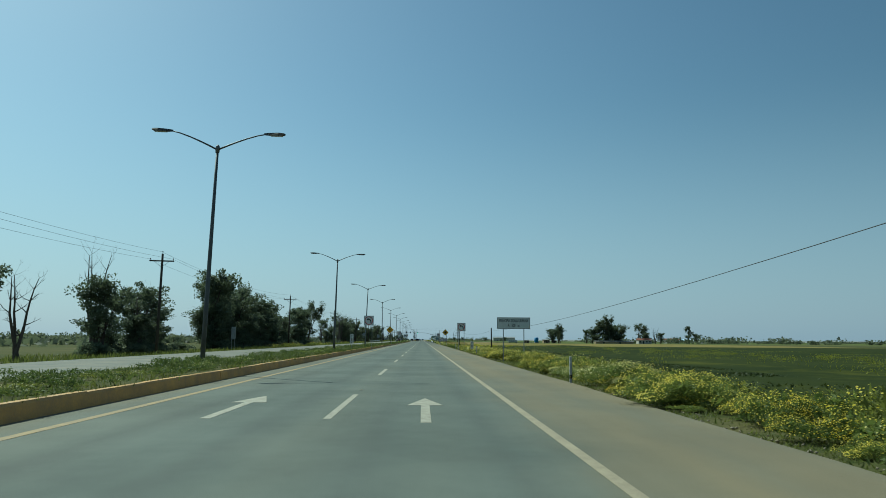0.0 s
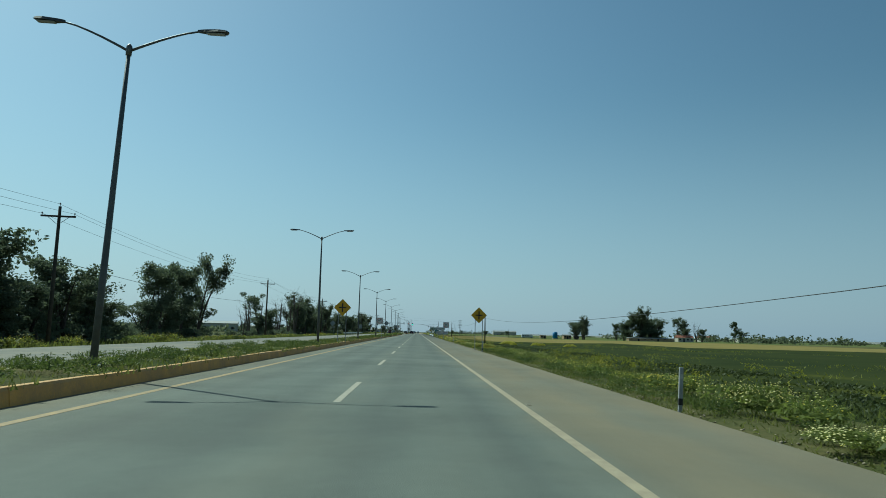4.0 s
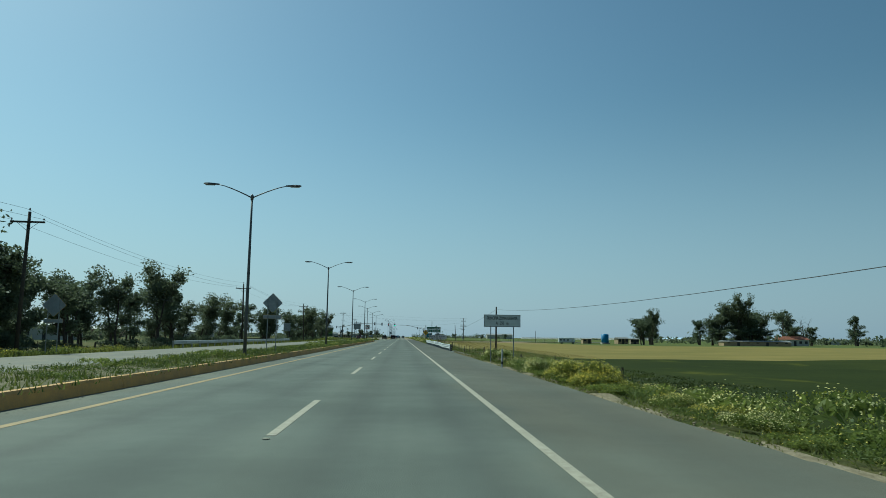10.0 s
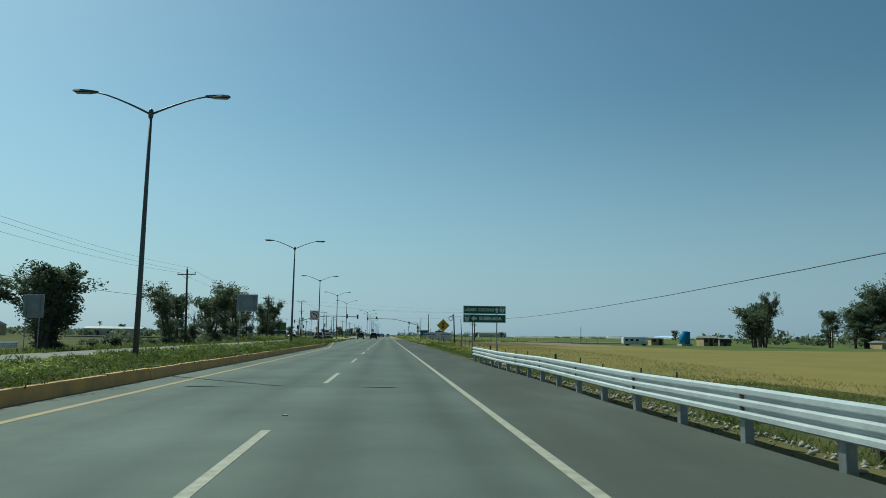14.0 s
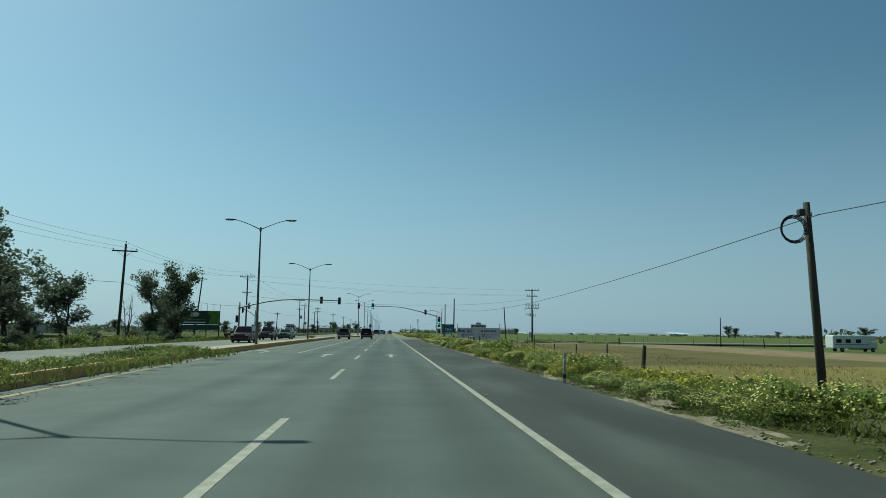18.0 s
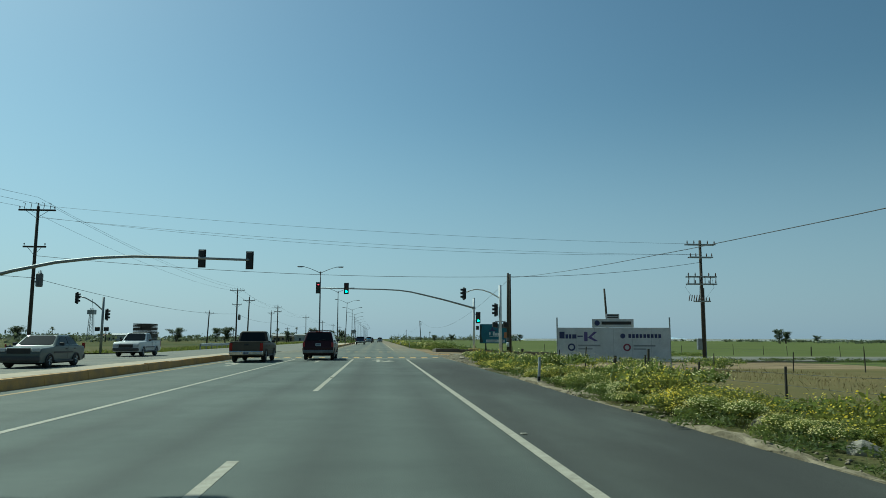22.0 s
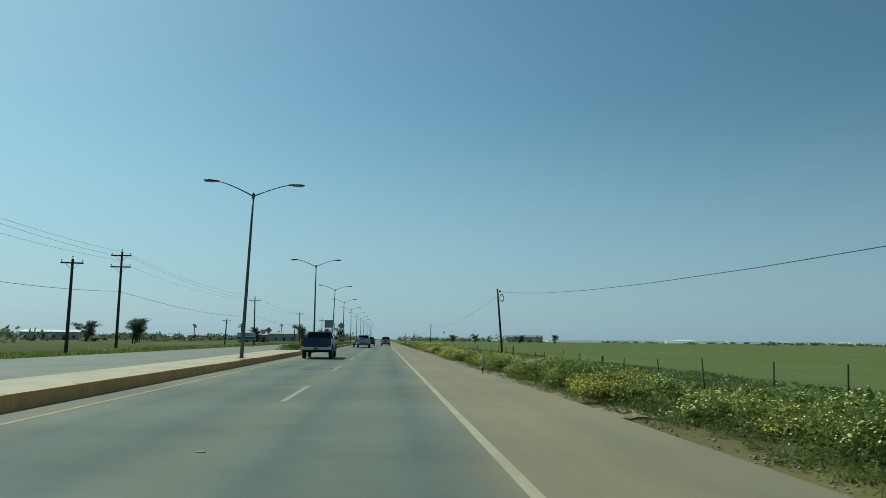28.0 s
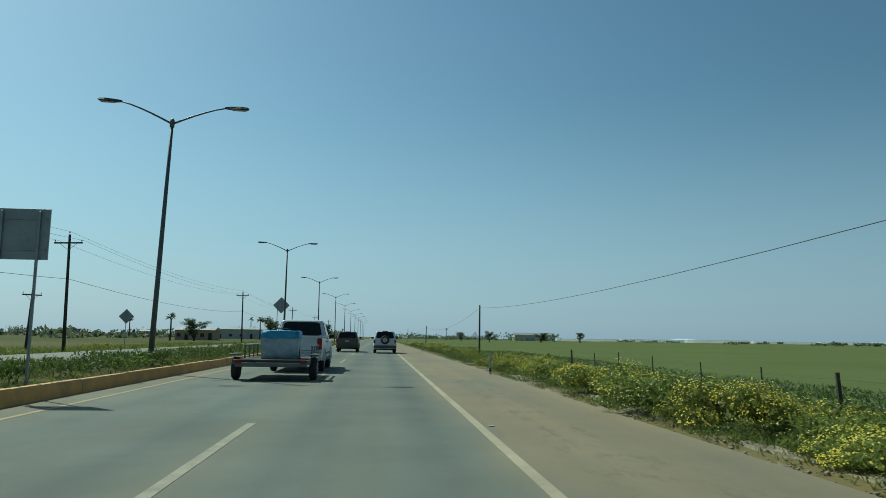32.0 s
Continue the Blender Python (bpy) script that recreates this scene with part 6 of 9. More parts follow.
def guard_rail(name, x, y0, y1, label, step=2.0, z=0.0, flip=1, hs=1.0, lift=lambda y: 0.4):
    """A corrugated beam in lapped lengths on short posts; lift gives its lower edge along the way."""
    e = thing(name, label, "guard rail", kind="")
    prof = [(0.0, 0.0), (-0.055, 0.022), (-0.055, 0.058), (0.0, 0.08), (0.0, 0.115), (-0.055, 0.137), (-0.055, 0.173), (0.0, 0.195), (0.0, 0.23), (-0.055, 0.252), (-0.055, 0.288), (0.0, 0.31)]
    prof = [(px, pz * hs) for px, pz in prof]
    L = 4.0
    for i in range(int((y1 - y0) / L)):
        a, b = y0 + L * i, y0 + L * (i + 1) + 0.12
        da, db = lift(a) + 0.02 * math.sin(i * 1.7), lift(b) + 0.02 * math.sin((i + 1) * 1.7)
        bm = bmesh.new()
        r = [bm.verts.new((x + flip * (px - 0.004 * (i % 2)), a, z + pz + da)) for px, pz in prof]
        s = [bm.verts.new((x + flip * (px - 0.004 * (i % 2)), b, z + pz + db)) for px, pz in prof]
        for k in range(len(prof) - 1):
            bm.faces.new((r[k], s[k], s[k + 1], r[k + 1]))
        solid(bm, 0.006)
        beam = part("beam", bm, RAIL_STEEL, e)
        for q in (0.098, 0.213):
            part("splice_plate", bm_box(x - flip * 0.012 - 0.006, x - flip * 0.012 + 0.006, b - 0.16, b - 0.06, z + db + (q - 0.02) * hs, z + db + (q + 0.025) * hs, 0.002), RUST, beam, "rusty bolted splice plate")
            part("splice_bolt", tube([(x - flip * 0.012, b - 0.11, z + db + q * hs), (x - flip * 0.035, b - 0.11, z + db + q * hs)], 0.014, 6), DARK_STEEL, beam)
    for i in range(int((y1 - y0) / step) + 1):
        yy = y0 + 0.1 + step * i
        zb = lift(yy)
        p = part("post", bm_box(x + flip * 0.09 - 0.06, x + flip * 0.09 + 0.06, yy - 0.07, yy + 0.07, z - 0.9, z + zb + 0.29 * hs, 0.01), STEEL, e)
        part("spacer", bm_box(x + flip * 0.012 - 0.012, x + flip * 0.03 + 0.012, yy - 0.05, yy + 0.05, z + zb + 0.08, z + zb + 0.26 * hs), STEEL, p)
    return e


rail = guard_rail("guard_rail", 4.45, 282.2, 346.2, "galvanised guard rail of corrugated beams with a battered end", z=-0.04, hs=1.28, lift=lambda y: 0.25 + 0.09 * smooth01((y - 297) / 4))
plate = bm_plate([(282.5, 0.56), (281.66, 0.61), (281.48, 0.12), (281.3, 0.08), (281.32, -0.03), (281.44, -0.04), (281.62, 0.06), (281.95, 0.33), (282.15, 0.31), (282.5, 0.33)], -4.40, -4.388)
plate.transform(pose(0, 0, 0, 0, 0, 90))
part("end_plate", plate, RAIL_STEEL, rail, "bent and torn end plate")
part("torn_strip", tube([(4.40, 282.9, 0.42), (4.37, 282.4, 0.40), (4.38, 282.1, 0.37)], 0.02, 6), RAIL_STEEL, rail)
part("fallen_strip", bm_box(4.52, 4.66, 280.3, 281.35, -0.02, 0.02), RAIL_STEEL, rail)
part("tie_wire", tube([(4.38, 283.5, 0.2), (4.36, 283.5, 0.45), (4.4, 283.4, 0.66)], 0.007, 5), WHITE, rail)
guard_rail("guard_rail", -20.9, 284, 352, "pale galvanised guard rail beyond the opposite road", 3.0, -0.05, -1)
guard_rail("guard_rail", -20.9, 556, 600, "pale galvanised guard rail beyond the opposite road", 3.0, -0.05, -1)
eb = part("end_board", bm_box(4.42, 4.60, 281.56, 281.59, 0.05, 0.62), BLACK, rail, "black and tan striped end board")
for k in range(3):
    st_ = bm_plate([(4.425, 0.1 + 0.17 * k), (4.595, 0.2 + 0.17 * k), (4.595, 0.27 + 0.17 * k), (4.425, 0.17 + 0.17 * k)], 281.553, 281.557)
    part("stripe", st_, SAND_CONCRETE, eb)


# ---- traffic signals ----
LENS_RED = mat("dark_red_lens", (0.09, 0.01, 0.01), rough=0.2)
LENS_AMBER = mat("dark_amber_lens", (0.10, 0.05, 0.01), rough=0.2)
LENS_GREEN = mat("dark_green_lens", (0.01, 0.07, 0.05), rough=0.2)
LIT_GREEN = glowing("lit_green_lens", (0.05, 0.95, 0.62), 3.0)
LIT_RED = glowing("lit_red_lens", (1.0, 0.06, 0.10), 2.5)
SIGNAL_GREY = mat("grey_painted_steel", (0.33, 0.34, 0.33), (0.25, 0.26, 0.25), rough=0.5, metal=0.3, scale=2)
WHITE_STEEL = mat("white_painted_steel", (0.78, 0.78, 0.76), (0.6, 0.6, 0.58), rough=0.5, scale=2)


def signal_head(e, x, y, z, lit=None, arrow=False, s=1.0, turn=0.0):
    """A three-lamp head with hoods and a backplate; z is its middle."""
    h = part("signal_head", bm_box(-0.16 * s, 0.16 * s, -0.1, 0.14, -0.5 * s, 0.5 * s, 0.02), BLACK, e, "black three-lamp signal head", pose(x, y, z, 0, 0, turn))
    part("backplate", bm_box(-0.24 * s, 0.24 * s, -0.03, -0.015, -0.58 * s, 0.58 * s), BLACK, h)
    for k, (q, m_) in enumerate(((0.32, LENS_RED), (0, LENS_AMBER), (-0.32, LENS_GREEN))):
        on = lit == k
        mm = (LIT_RED, LENS_AMBER, LIT_GREEN)[k] if on else m_
        if on and arrow:
            pts = [(-0.09, 0), (-0.01, 0.07), (-0.01, 0.025), (0.09, 0.025), (0.09, -0.025), (-0.01, -0.025), (-0.01, -0.07)]
            part("lens", bm_disc((0, -0.1, q * s), 0.125 * s, "y", 0.006, 18), m_, h)
            part("lit_arrow", bm_plate([(a * s, (q + b) * s) for a, b in pts], -0.112, -0.108), mm, h)
        else:
            part("lens", bm_disc((0, -0.1, q * s), 0.125 * s, "y", 0.006, 18), mm, h)
        bm = bmesh.new()
        arcp = [radians(a) for a in range(-20, 201, 20)]
        r0 = [bm.verts.new((0.14 * s * math.cos(a), -0.1, (q + 0.14 * math.sin(a)) * s)) for a in arcp]
        r1 = [bm.verts.new((0.14 * s * math.cos(a), -0.28 + 0.03 * (1 - math.sin(a)), (q + 0.14 * math.sin(a)) * s)) for a in arcp]
        for i in range(len(arcp) - 1):
            bm.faces.new((r0[i], r0[i + 1], r1[i + 1], r1[i]))
        solid(bm, 0.006)
        part("hood", bm, BLACK, h)
    return h


def mast(name, base, arm, material, label, r=0.13, height=None, pole_material=None):
    e = thing(name, label, "traffic signal", pose(*base), "traffic signals")
    part("base_plate", bm_box(-0.28, 0.28, -0.28, 0.28, -0.02, 0.03, 0.008), DARK_STEEL, e)
    part("pole", tube([(0, 0, 0), (0, 0, height * 0.5), (0, 0, height)], [r, r * 0.93, r * 0.85], 14), pole_material or material, e, smooth=True)
    part("pole_cap", tube([(0, 0, height), (0, 0, height + 0.05)], [r * 0.9, r * 0.5], 12), material, e)
    part("mast_arm", tube(arm, [r * 0.75 - 0.045 * i / (len(arm) - 1) for i in range(len(arm))], 10), material, e, smooth=True)
    part("flange", tube([(arm[0][0] * 0.0 + 0.0, 0, arm[0][2] - 0.14), (0, 0, arm[0][2] + 0.14)], r * 1.25, 12), material, e)
    return e


# far side of the crossroads: long curved arm over the lanes
far = mast("traffic_signal", (9.85, 542.4, -0.1), [(-0.05, 0, 4.6), (-1.5, 0, 5.0), (-3.2, 0, 5.45), (-5.45, 0, 5.97), (-6.6, 0, 6.22), (-7.85, 0, 6.38), (-9.5, 0, 6.45), (-13.2, 0, 6.5), (-15.9, 0, 6.53)], SIGNAL_GREY, "grey steel traffic signal with a long curved mast arm, showing green", height=5.6, pole_material=WHITE_STEEL)
signal_head(far, -13.2, -0.18, 6.5, 2)
signal_head(far, -16.05, -0.18, 6.54, 0, True)
signal_head(far, 0.42, -0.16, 3.6, 2)
part("bracket", bm_box(0.05, 0.4, -0.03, 0.03, 3.9, 3.96), DARK_STEEL, far)
part("bracket", bm_box(0.05, 0.4, -0.03, 0.03, 3.25, 3.31), DARK_STEEL, far)
part("pedestrian_head", bm_box(0.22, 0.52, -0.12, 0.1, 2.35, 2.75, 0.03), BLACK, far, "black pedestrian signal box")
# near side, from the west verge
near = mast("traffic_signal", (-24.6, 514.5, -0.35), [(0.05, 0, 5.2), (2.0, 0, 5.75), (4.5, 0, 6.3), (7.0, 0, 6.62), (9.2, 0, 6.74), (13.0, 0, 6.68), (16.3, 0, 6.6)], SIGNAL_GREY, "grey steel traffic signal with a long mast arm seen from behind", r=0.16, height=6.1)
signal_head(near, 13.3, 0.2, 6.68, None, turn=180)
signal_head(near, 16.28, 0.2, 6.6, None, turn=180)
signal_head(near, -0.35, 0.1, 3.4, None, turn=180)
part("control_box", bm_box(-0.75, -0.2, -0.2, 0.2, 1.2, 2.3, 0.02), SIGNAL_GREY, near, "grey control cabinet")
# short pole with a bracket on the near corner
cor = thing("traffic_signal", "white signal pole with a curved bracket on a yellow concrete base", "traffic signal", pose(9.5, 524.2, -0.22), "traffic signals")
part("base_block", bm_box(-0.5, 0.5, -0.5, 0.5, -0.2, 0.45, 0.03), YELLOW_PAINT, cor, "yellow-painted concrete block")
part("pole", tube([(0, 0, 0.45), (0, 0, 3.0), (0, 0, 5.75)], [0.13, 0.12, 0.11], 14), WHITE_STEEL, cor, smooth=True)
part("base_plate", bm_box(-0.24, 0.24, -0.24, 0.24, 0.45, 0.49), DARK_STEEL, cor)
part("bracket_arm", tube([(0, 0, 4.7), (-0.25, -0.02, 4.85), (-0.8, -0.1, 5.15), (-1.4, -0.12, 5.35), (-2.0, -0.15, 5.4), (-2.4, -0.18, 5.3), (-2.7, -0.2, 5.16)], 0.05, 8), WHITE_STEEL, cor, smooth=True)
signal_head(cor, -2.9, -0.2, 5.04, None, s=0.86, turn=-78)
signal_head(cor, -0.36, 0.0, 3.8, None, s=0.9, turn=-78)
for s in (-1, 1):
    p = part("pedestrian_head", bm_box(-0.2, 0.2, -0.16, 0.16, 2.45, 2.85, 0.04), BLACK, cor, "black pedestrian signal box", pose(s * 0.42, 0, 0))
    part("bracket", bm_box(min(0, -s * 0.4), max(0, -s * 0.4), -0.03, 0.03, 2.38, 2.44), DARK_STEEL, p)
    part("bracket", bm_box(min(0, -s * 0.4), max(0, -s * 0.4), -0.03, 0.03, 2.88, 2.94), DARK_STEEL, p)
# its counterpart on the west side
wes = thing("traffic_signal", "grey signal pole with a bent bracket beyond the opposite road", "traffic signal", pose(-26.8, 541, -0.35), "traffic signals")
part("pole", tube([(0, 0, 0), (0, 0, 5.6)], [0.13, 0.11], 12), SIGNAL_GREY, wes, smooth=True)
part("bracket_arm", tube([(0, 0, 4.3), (-0.8, 0, 5.0), (-1.7, 0, 5.5), (-2.4, 0, 5.7)], 0.06, 8), SIGNAL_GREY, wes, smooth=True)
signal_head(wes, -2.5, 0, 5.5, None, turn=90)
signal_head(wes, 0.4, 0, 3.9, None, turn=90)
for s in (-1, 1):
    part("pedestrian_head", bm_box(-0.2, 0.2, -0.16, 0.16, 2.3, 2.7, 0.04), BLACK, wes, "black pedestrian signal box", pose(s * 0.42, 0, 0))
# striped object marker on the island
hz = thing("object_marker", "black and white striped hazard board on the traffic island", "hazard board", pose(-6.5, 547.5, 0.28, 0, 3, 0))
bp_ = part("board", bm_box(-0.18, 0.18, -0.01, 0.01, 0.2, 1.5, 0.005), WHITE, hz)
for k in range(5):
    z = 0.24 + 0.25 * k
    part("stripe", bm_plate([(-0.176, z), (0.176, z + 0.12), (0.176, z + 0.24), (-0.176, z + 0.12)], -0.014, -0.0105), BLACK, bp_)
part("post", bm_box(-0.03, 0.03, 0.011, 0.05, -0.05, 1.45), STEEL, hz)


# ---- billboards ----
BOARD_WHITE = mat("weathered_white_board", (0.60, 0.61, 0.62), (0.46, 0.47, 0.48), rough=0.6, scale=1.0, bscale=12)
NAVY = mat("navy_print", (0.035, 0.045, 0.13), rough=0.55)
PURPLE = mat("violet_print", (0.13, 0.10, 0.28), rough=0.55)
GREY_PRINT = mat("faded_grey_print", (0.28, 0.29, 0.31), rough=0.6)
MAROON = mat("maroon_print", (0.26, 0.05, 0.08), rough=0.55)
TEAL = mat("teal_print", (0.016, 0.10, 0.15), (0.025, 0.15, 0.2), rough=0.5, scale=0.8)
LEAFY = mat("leafy_print", (0.16, 0.26, 0.02), (0.05, 0.12, 0.02), rough=0.5, scale=2.5)
PRINT_DARK = mat("dark_print", (0.02, 0.035, 0.03), (0.035, 0.05, 0.03), rough=0.5)


def bars(p, pts, material, y=-0.035, name="print"):
    for x0, x1, z0, z1 in pts:
        part(name, bm_box(x0, x1, y, y + 0.004, z0, z1), material, p)


def farm_board():
    e = thing("billboard", "large faded white advertising board with purple and grey print", "billboard", pose(14.87, 513.1, -0.2, 0, 0, -14))
    p = part("panel", bm_box(-3.5, 3.5, -0.03, 0.03, 0.12, 2.25, 0.01), BOARD_WHITE, e)
    q = part("upper_panel", bm_box(-1.3, 1.3, -0.03, 0.03, 2.26, 2.8, 0.01), BOARD_WHITE, e)
    t = part("top_panel", bm_box(-0.42, 0.42, -0.03, 0.03, 2.81, 3.13, 0.01), BOARD_WHITE, e)
    bars(t, [(-0.34, 0.34, 3.0, 3.08), (-0.34, 0.34, 2.87, 2.94)], BLACK)
    bars(q, [(-0.7, 1.15, 2.44, 2.64)], BLACK)
    part("emblem", bm_disc((-0.98, -0.031, 2.54), 0.17, "y", 0.005, 14), NAVY, q)
    # a broad word mark with one large block letter, and rows of small print below
    bars(p, [(-3.38, -3.05, 1.55, 1.98), (-3.0, -2.82, 1.55, 1.82), (-2.77, -2.62, 1.55, 1.82), (-2.57, -2.3, 1.55, 1.82), (-2.24, -1.9, 1.66, 1.74)], NAVY)
    bars(p, [(-1.82, -1.6, 1.38, 1.98)], PURPLE)
    part("print", bm_plate([(-1.6, 1.6), (-1.2, 1.98), (-0.98, 1.98), (-1.36, 1.66), (-0.92, 1.38), (-1.16, 1.38), (-1.6, 1.62)], -0.035, -0.031), PURPLE, p)
    bars(p, [(0.95 + 0.23 * k, 1.12 + 0.23 * k, 1.6, 1.84) for k in range(9)], NAVY)
    part("emblem", bm_disc((0.6, -0.031, 1.72), 0.16, "y", 0.005, 14), NAVY, p)
    bars(p, [(-2.2, -0.8, 1.06, 1.16), (-2.2, -1.3, 0.86, 0.94), (1.25, 2.6, 1.06, 1.16), (1.25, 2.0, 0.86, 0.94)], GREY_PRINT)
    part("emblem", bm_disc((-2.62, -0.031, 1.0), 0.24, "y", 0.005, 18, 0.14), NAVY, p)
    part("emblem", bm_disc((0.85, -0.031, 1.0), 0.24, "y", 0.005, 18, 0.14), MAROON, p)
    for k in range(6):
        part("panel_seam", bm_box(-3.5 + 1.17 * k - 0.006 + 0.01, -3.5 + 1.17 * k + 0.016, -0.0335, -0.0305, 0.13, 2.24), GREY_PRINT, p)
    for x in (-3.52, -1.2, 1.2, 3.52):
        part("post", tube([(x, 0.08, -0.5), (x, 0.08, 2.9 if abs(x) > 3 else 2.6)], 0.045, 8), STEEL, e)
    return e


farm_board()


def resort_board():
    e = thing("billboard", "blue-green printed board on posts behind the low wall", "billboard", pose(12.37, 545.4, -0.2, 0, 0, -38))
    p = part("panel", bm_box(-1.85, 1.85, -0.03, 0.03, 1.1, 3.25, 0.01), TEAL, e)
    e.scale = (0.91, 1, 0.96)
    bars(p, [(-0.95, 1.55, 1.2, 1.5)], BOARD_WHITE)
    bars(p, [(-0.85, 0.5, 1.38, 1.43), (-0.85, 0.3, 1.27, 1.32)], GREY_PRINT, -0.04)
    words("lettering", "1 KM", 0.26, NAVY, p, pose(1.12, -0.042, 1.35), 0.9, 0.008)
    bars(p, [(-0.55, -0.42, 2.0, 2.35), (-0.36, -0.3, 2.0, 2.35), (-0.05, 0.2, 1.95, 2.4), (0.27, 0.5, 1.95, 2.25), (0.56, 0.8, 1.95, 2.25), (0.86, 1.1, 1.95, 2.25)], BOARD_WHITE)
    bars(p, [(-0.5, 1.05, 1.84, 1.88)], BOARD_WHITE)
    part("print", bm_plate([(-0.7, 2.45), (-0.35, 2.62), (-0.1, 2.95), (0.1, 2.6), (0.5, 2.5), (0.1, 2.45)], -0.036, -0.031), NAVY, p)
    part("print", bm_plate([(-1.83, 1.15), (-1.35, 1.2), (-1.6, 1.8), (-1.65, 2.4), (-1.5, 3.0), (-1.83, 3.2)], -0.036, -0.031), PRINT_DARK, p)
    part("print", bm_plate([(1.4, 1.75), (1.82, 1.6), (1.82, 2.35), (1.5, 2.3)], -0.036, -0.031), mat("orange_print", (0.45, 0.16, 0.06), rough=0.5), p)
    part("print", bm_plate([(0.9, 3.0), (1.83, 2.7), (1.83, 3.22), (0.8, 3.22)], -0.036, -0.031), PRINT_DARK, p)
    part("frame", bm_box(-1.87, 1.87, 0.031, 0.07, 1.08, 1.14), DARK_STEEL, e)
    for x in (-1.1, 1.1):
        part("post", bm_box(x - 0.06, x + 0.06, 0.032, 0.14, -0.4, 3.0), TIMBER, e)
    return e


resort_board()


def green_board():
    e = thing("billboard", "dark green printed billboard on a frame beyond the opposite road", "billboard", pose(-32.2, 520, -0.4, 0, 0, 4))
    p = part("panel", bm_box(-3.25, 3.25, -0.04, 0.04, 2.5, 4.85, 0.01), PRINT_DARK, e)
    part("print", bm_plate([(1.4, 2.55), (3.2, 2.55), (3.2, 4.8), (1.0, 4.8), (1.6, 3.8)], -0.046, -0.041), LEAFY, p)
    part("print", bm_plate([(-2.1, 4.0), (-1.7, 3.85), (-0.6, 3.85), (-0.25, 4.0), (-0.2, 4.45), (-0.7, 4.62), (-1.7, 4.62), (-2.15, 4.45)], -0.046, -0.041), BOARD_WHITE, p)
    bars(p, [(-2.9, 0.9, 3.25, 3.42)], LEAFY, -0.046)
    bars(p, [(-2.9, 0.9, 2.75, 2.98)], BOARD_WHITE, -0.046)
    for k in range(7):
        part("upright", tube([(-3.2 + 1.067 * k, 0.1, 4.0), (-3.2 + 1.067 * k, 0.1, 6.0)], 0.03, 5), DARK_STEEL, e)
    for x in (-3.1, -1.0, 1.0, 3.1):
        part("post", bm_box(x - 0.07, x + 0.07, 0.06, 0.2, -0.2, 4.8), TIMBER, e)
    part("fascia", bm_box(-3.25, 3.25, -0.03, 0.03, 1.6, 2.45), mat("green_canvas", (0.05, 0.10, 0.06), rough=0.8), e)
    return e


green_board()


def notice_board():
    e = thing("notice_board", "wide white and blue notice board beyond the opposite road", "road sign", pose(-20.3, 690.5, -0.3, 0, 0, 6))
    p = part("panel", bm_box(-1.35, 1.35, -0.015, 0.015, 1.3, 2.35, 0.006), BOARD_WHITE, e)
    bars(p, [(-1.3, 1.3, 1.36, 1.72)], mat("blue_print", (0.04, 0.14, 0.3), rough=0.5), -0.02)
    bars(p, [(-1.1, 1.1, 1.95, 2.02), (-0.9, 0.9, 2.12, 2.22)], NAVY, -0.02)
    for x in (-1.0, 0.0, 1.0):
        part("post", bm_box(x - 0.04, x + 0.04, 0.016, 0.08, -0.3, 2.3), STEEL, e)


notice_board()


# ---- vehicles ----
def gloss(name, c, c2=None, rough=0.32):
    m = mat(name, c, c2 or tuple(v * 0.85 for v in c), rough=rough, scale=1.2, spec=0.2)
    b = m.node_tree.nodes["Principled BSDF"]
    b.inputs["Coat Weight"].default_value = 0.12
    b.inputs["Coat Roughness"].default_value = 0.06
    return m


GLASS_DARK = mat("tinted_glass", (0.014, 0.017, 0.019), (0.018, 0.021, 0.023), rough=0.06, spec=0.16)
TYRE = mat("tyre_rubber", (0.022, 0.022, 0.022), (0.04, 0.038, 0.035), rough=0.85, scale=6)
RIM = mat("alloy_rim", (0.38, 0.38, 0.38), (0.28, 0.28, 0.28), rough=0.35, metal=0.7)
CHROME = mat("chrome", (0.6, 0.6, 0.6), (0.5, 0.5, 0.5), rough=0.18, metal=0.9)
TAIL_RED = mat("red_tail_lens", (0.30, 0.012, 0.012), rough=0.15)
HEAD_CLEAR = mat("clear_lamp_lens", (0.55, 0.56, 0.57), rough=0.12)
PLATE = mat("plate_white", (0.55, 0.57, 0.56), rough=0.5)
TRIM = mat("grey_bumper_plastic", (0.055, 0.055, 0.057), (0.075, 0.073, 0.072), rough=0.6)
UNDER = mat("underbody", (0.015, 0.015, 0.015), rough=0.9)


def patch(c, u0, u1, v0, v1, off=0.012, t=0.012):
    """A thin pane on the four-cornered face c, between the given fractions of it."""
    c = [Vector(p) for p in c]

    def at(u, v):
        return c[0].lerp(c[1], u).lerp(c[3].lerp(c[2], u), v)

    n = (c[1] - c[0]).cross(c[3] - c[0]).normalized()
    r = 0.1
    du, dv = (u1 - u0) * r, (v1 - v0) * r
    ring = [(u0 + du, v0), (u1 - du, v0), (u1, v0 + dv), (u1, v1 - dv), (u1 - du, v1), (u0 + du, v1), (u0, v1 - dv), (u0, v0 + dv)]
    bm = bmesh.new()
    a = [bm.verts.new(at(u, v) + n * off) for u, v in ring]
    b = [bm.verts.new(at(u, v) + n * (off - t)) for u, v in ring]
    bm.faces.new(a)
    for i in range(8):
        bm.faces.new((a[i], b[i], b[(i + 1) % 8], a[(i + 1) % 8]))
    bmesh.ops.recalc_face_normals(bm, faces=bm.faces[:])
    return bm


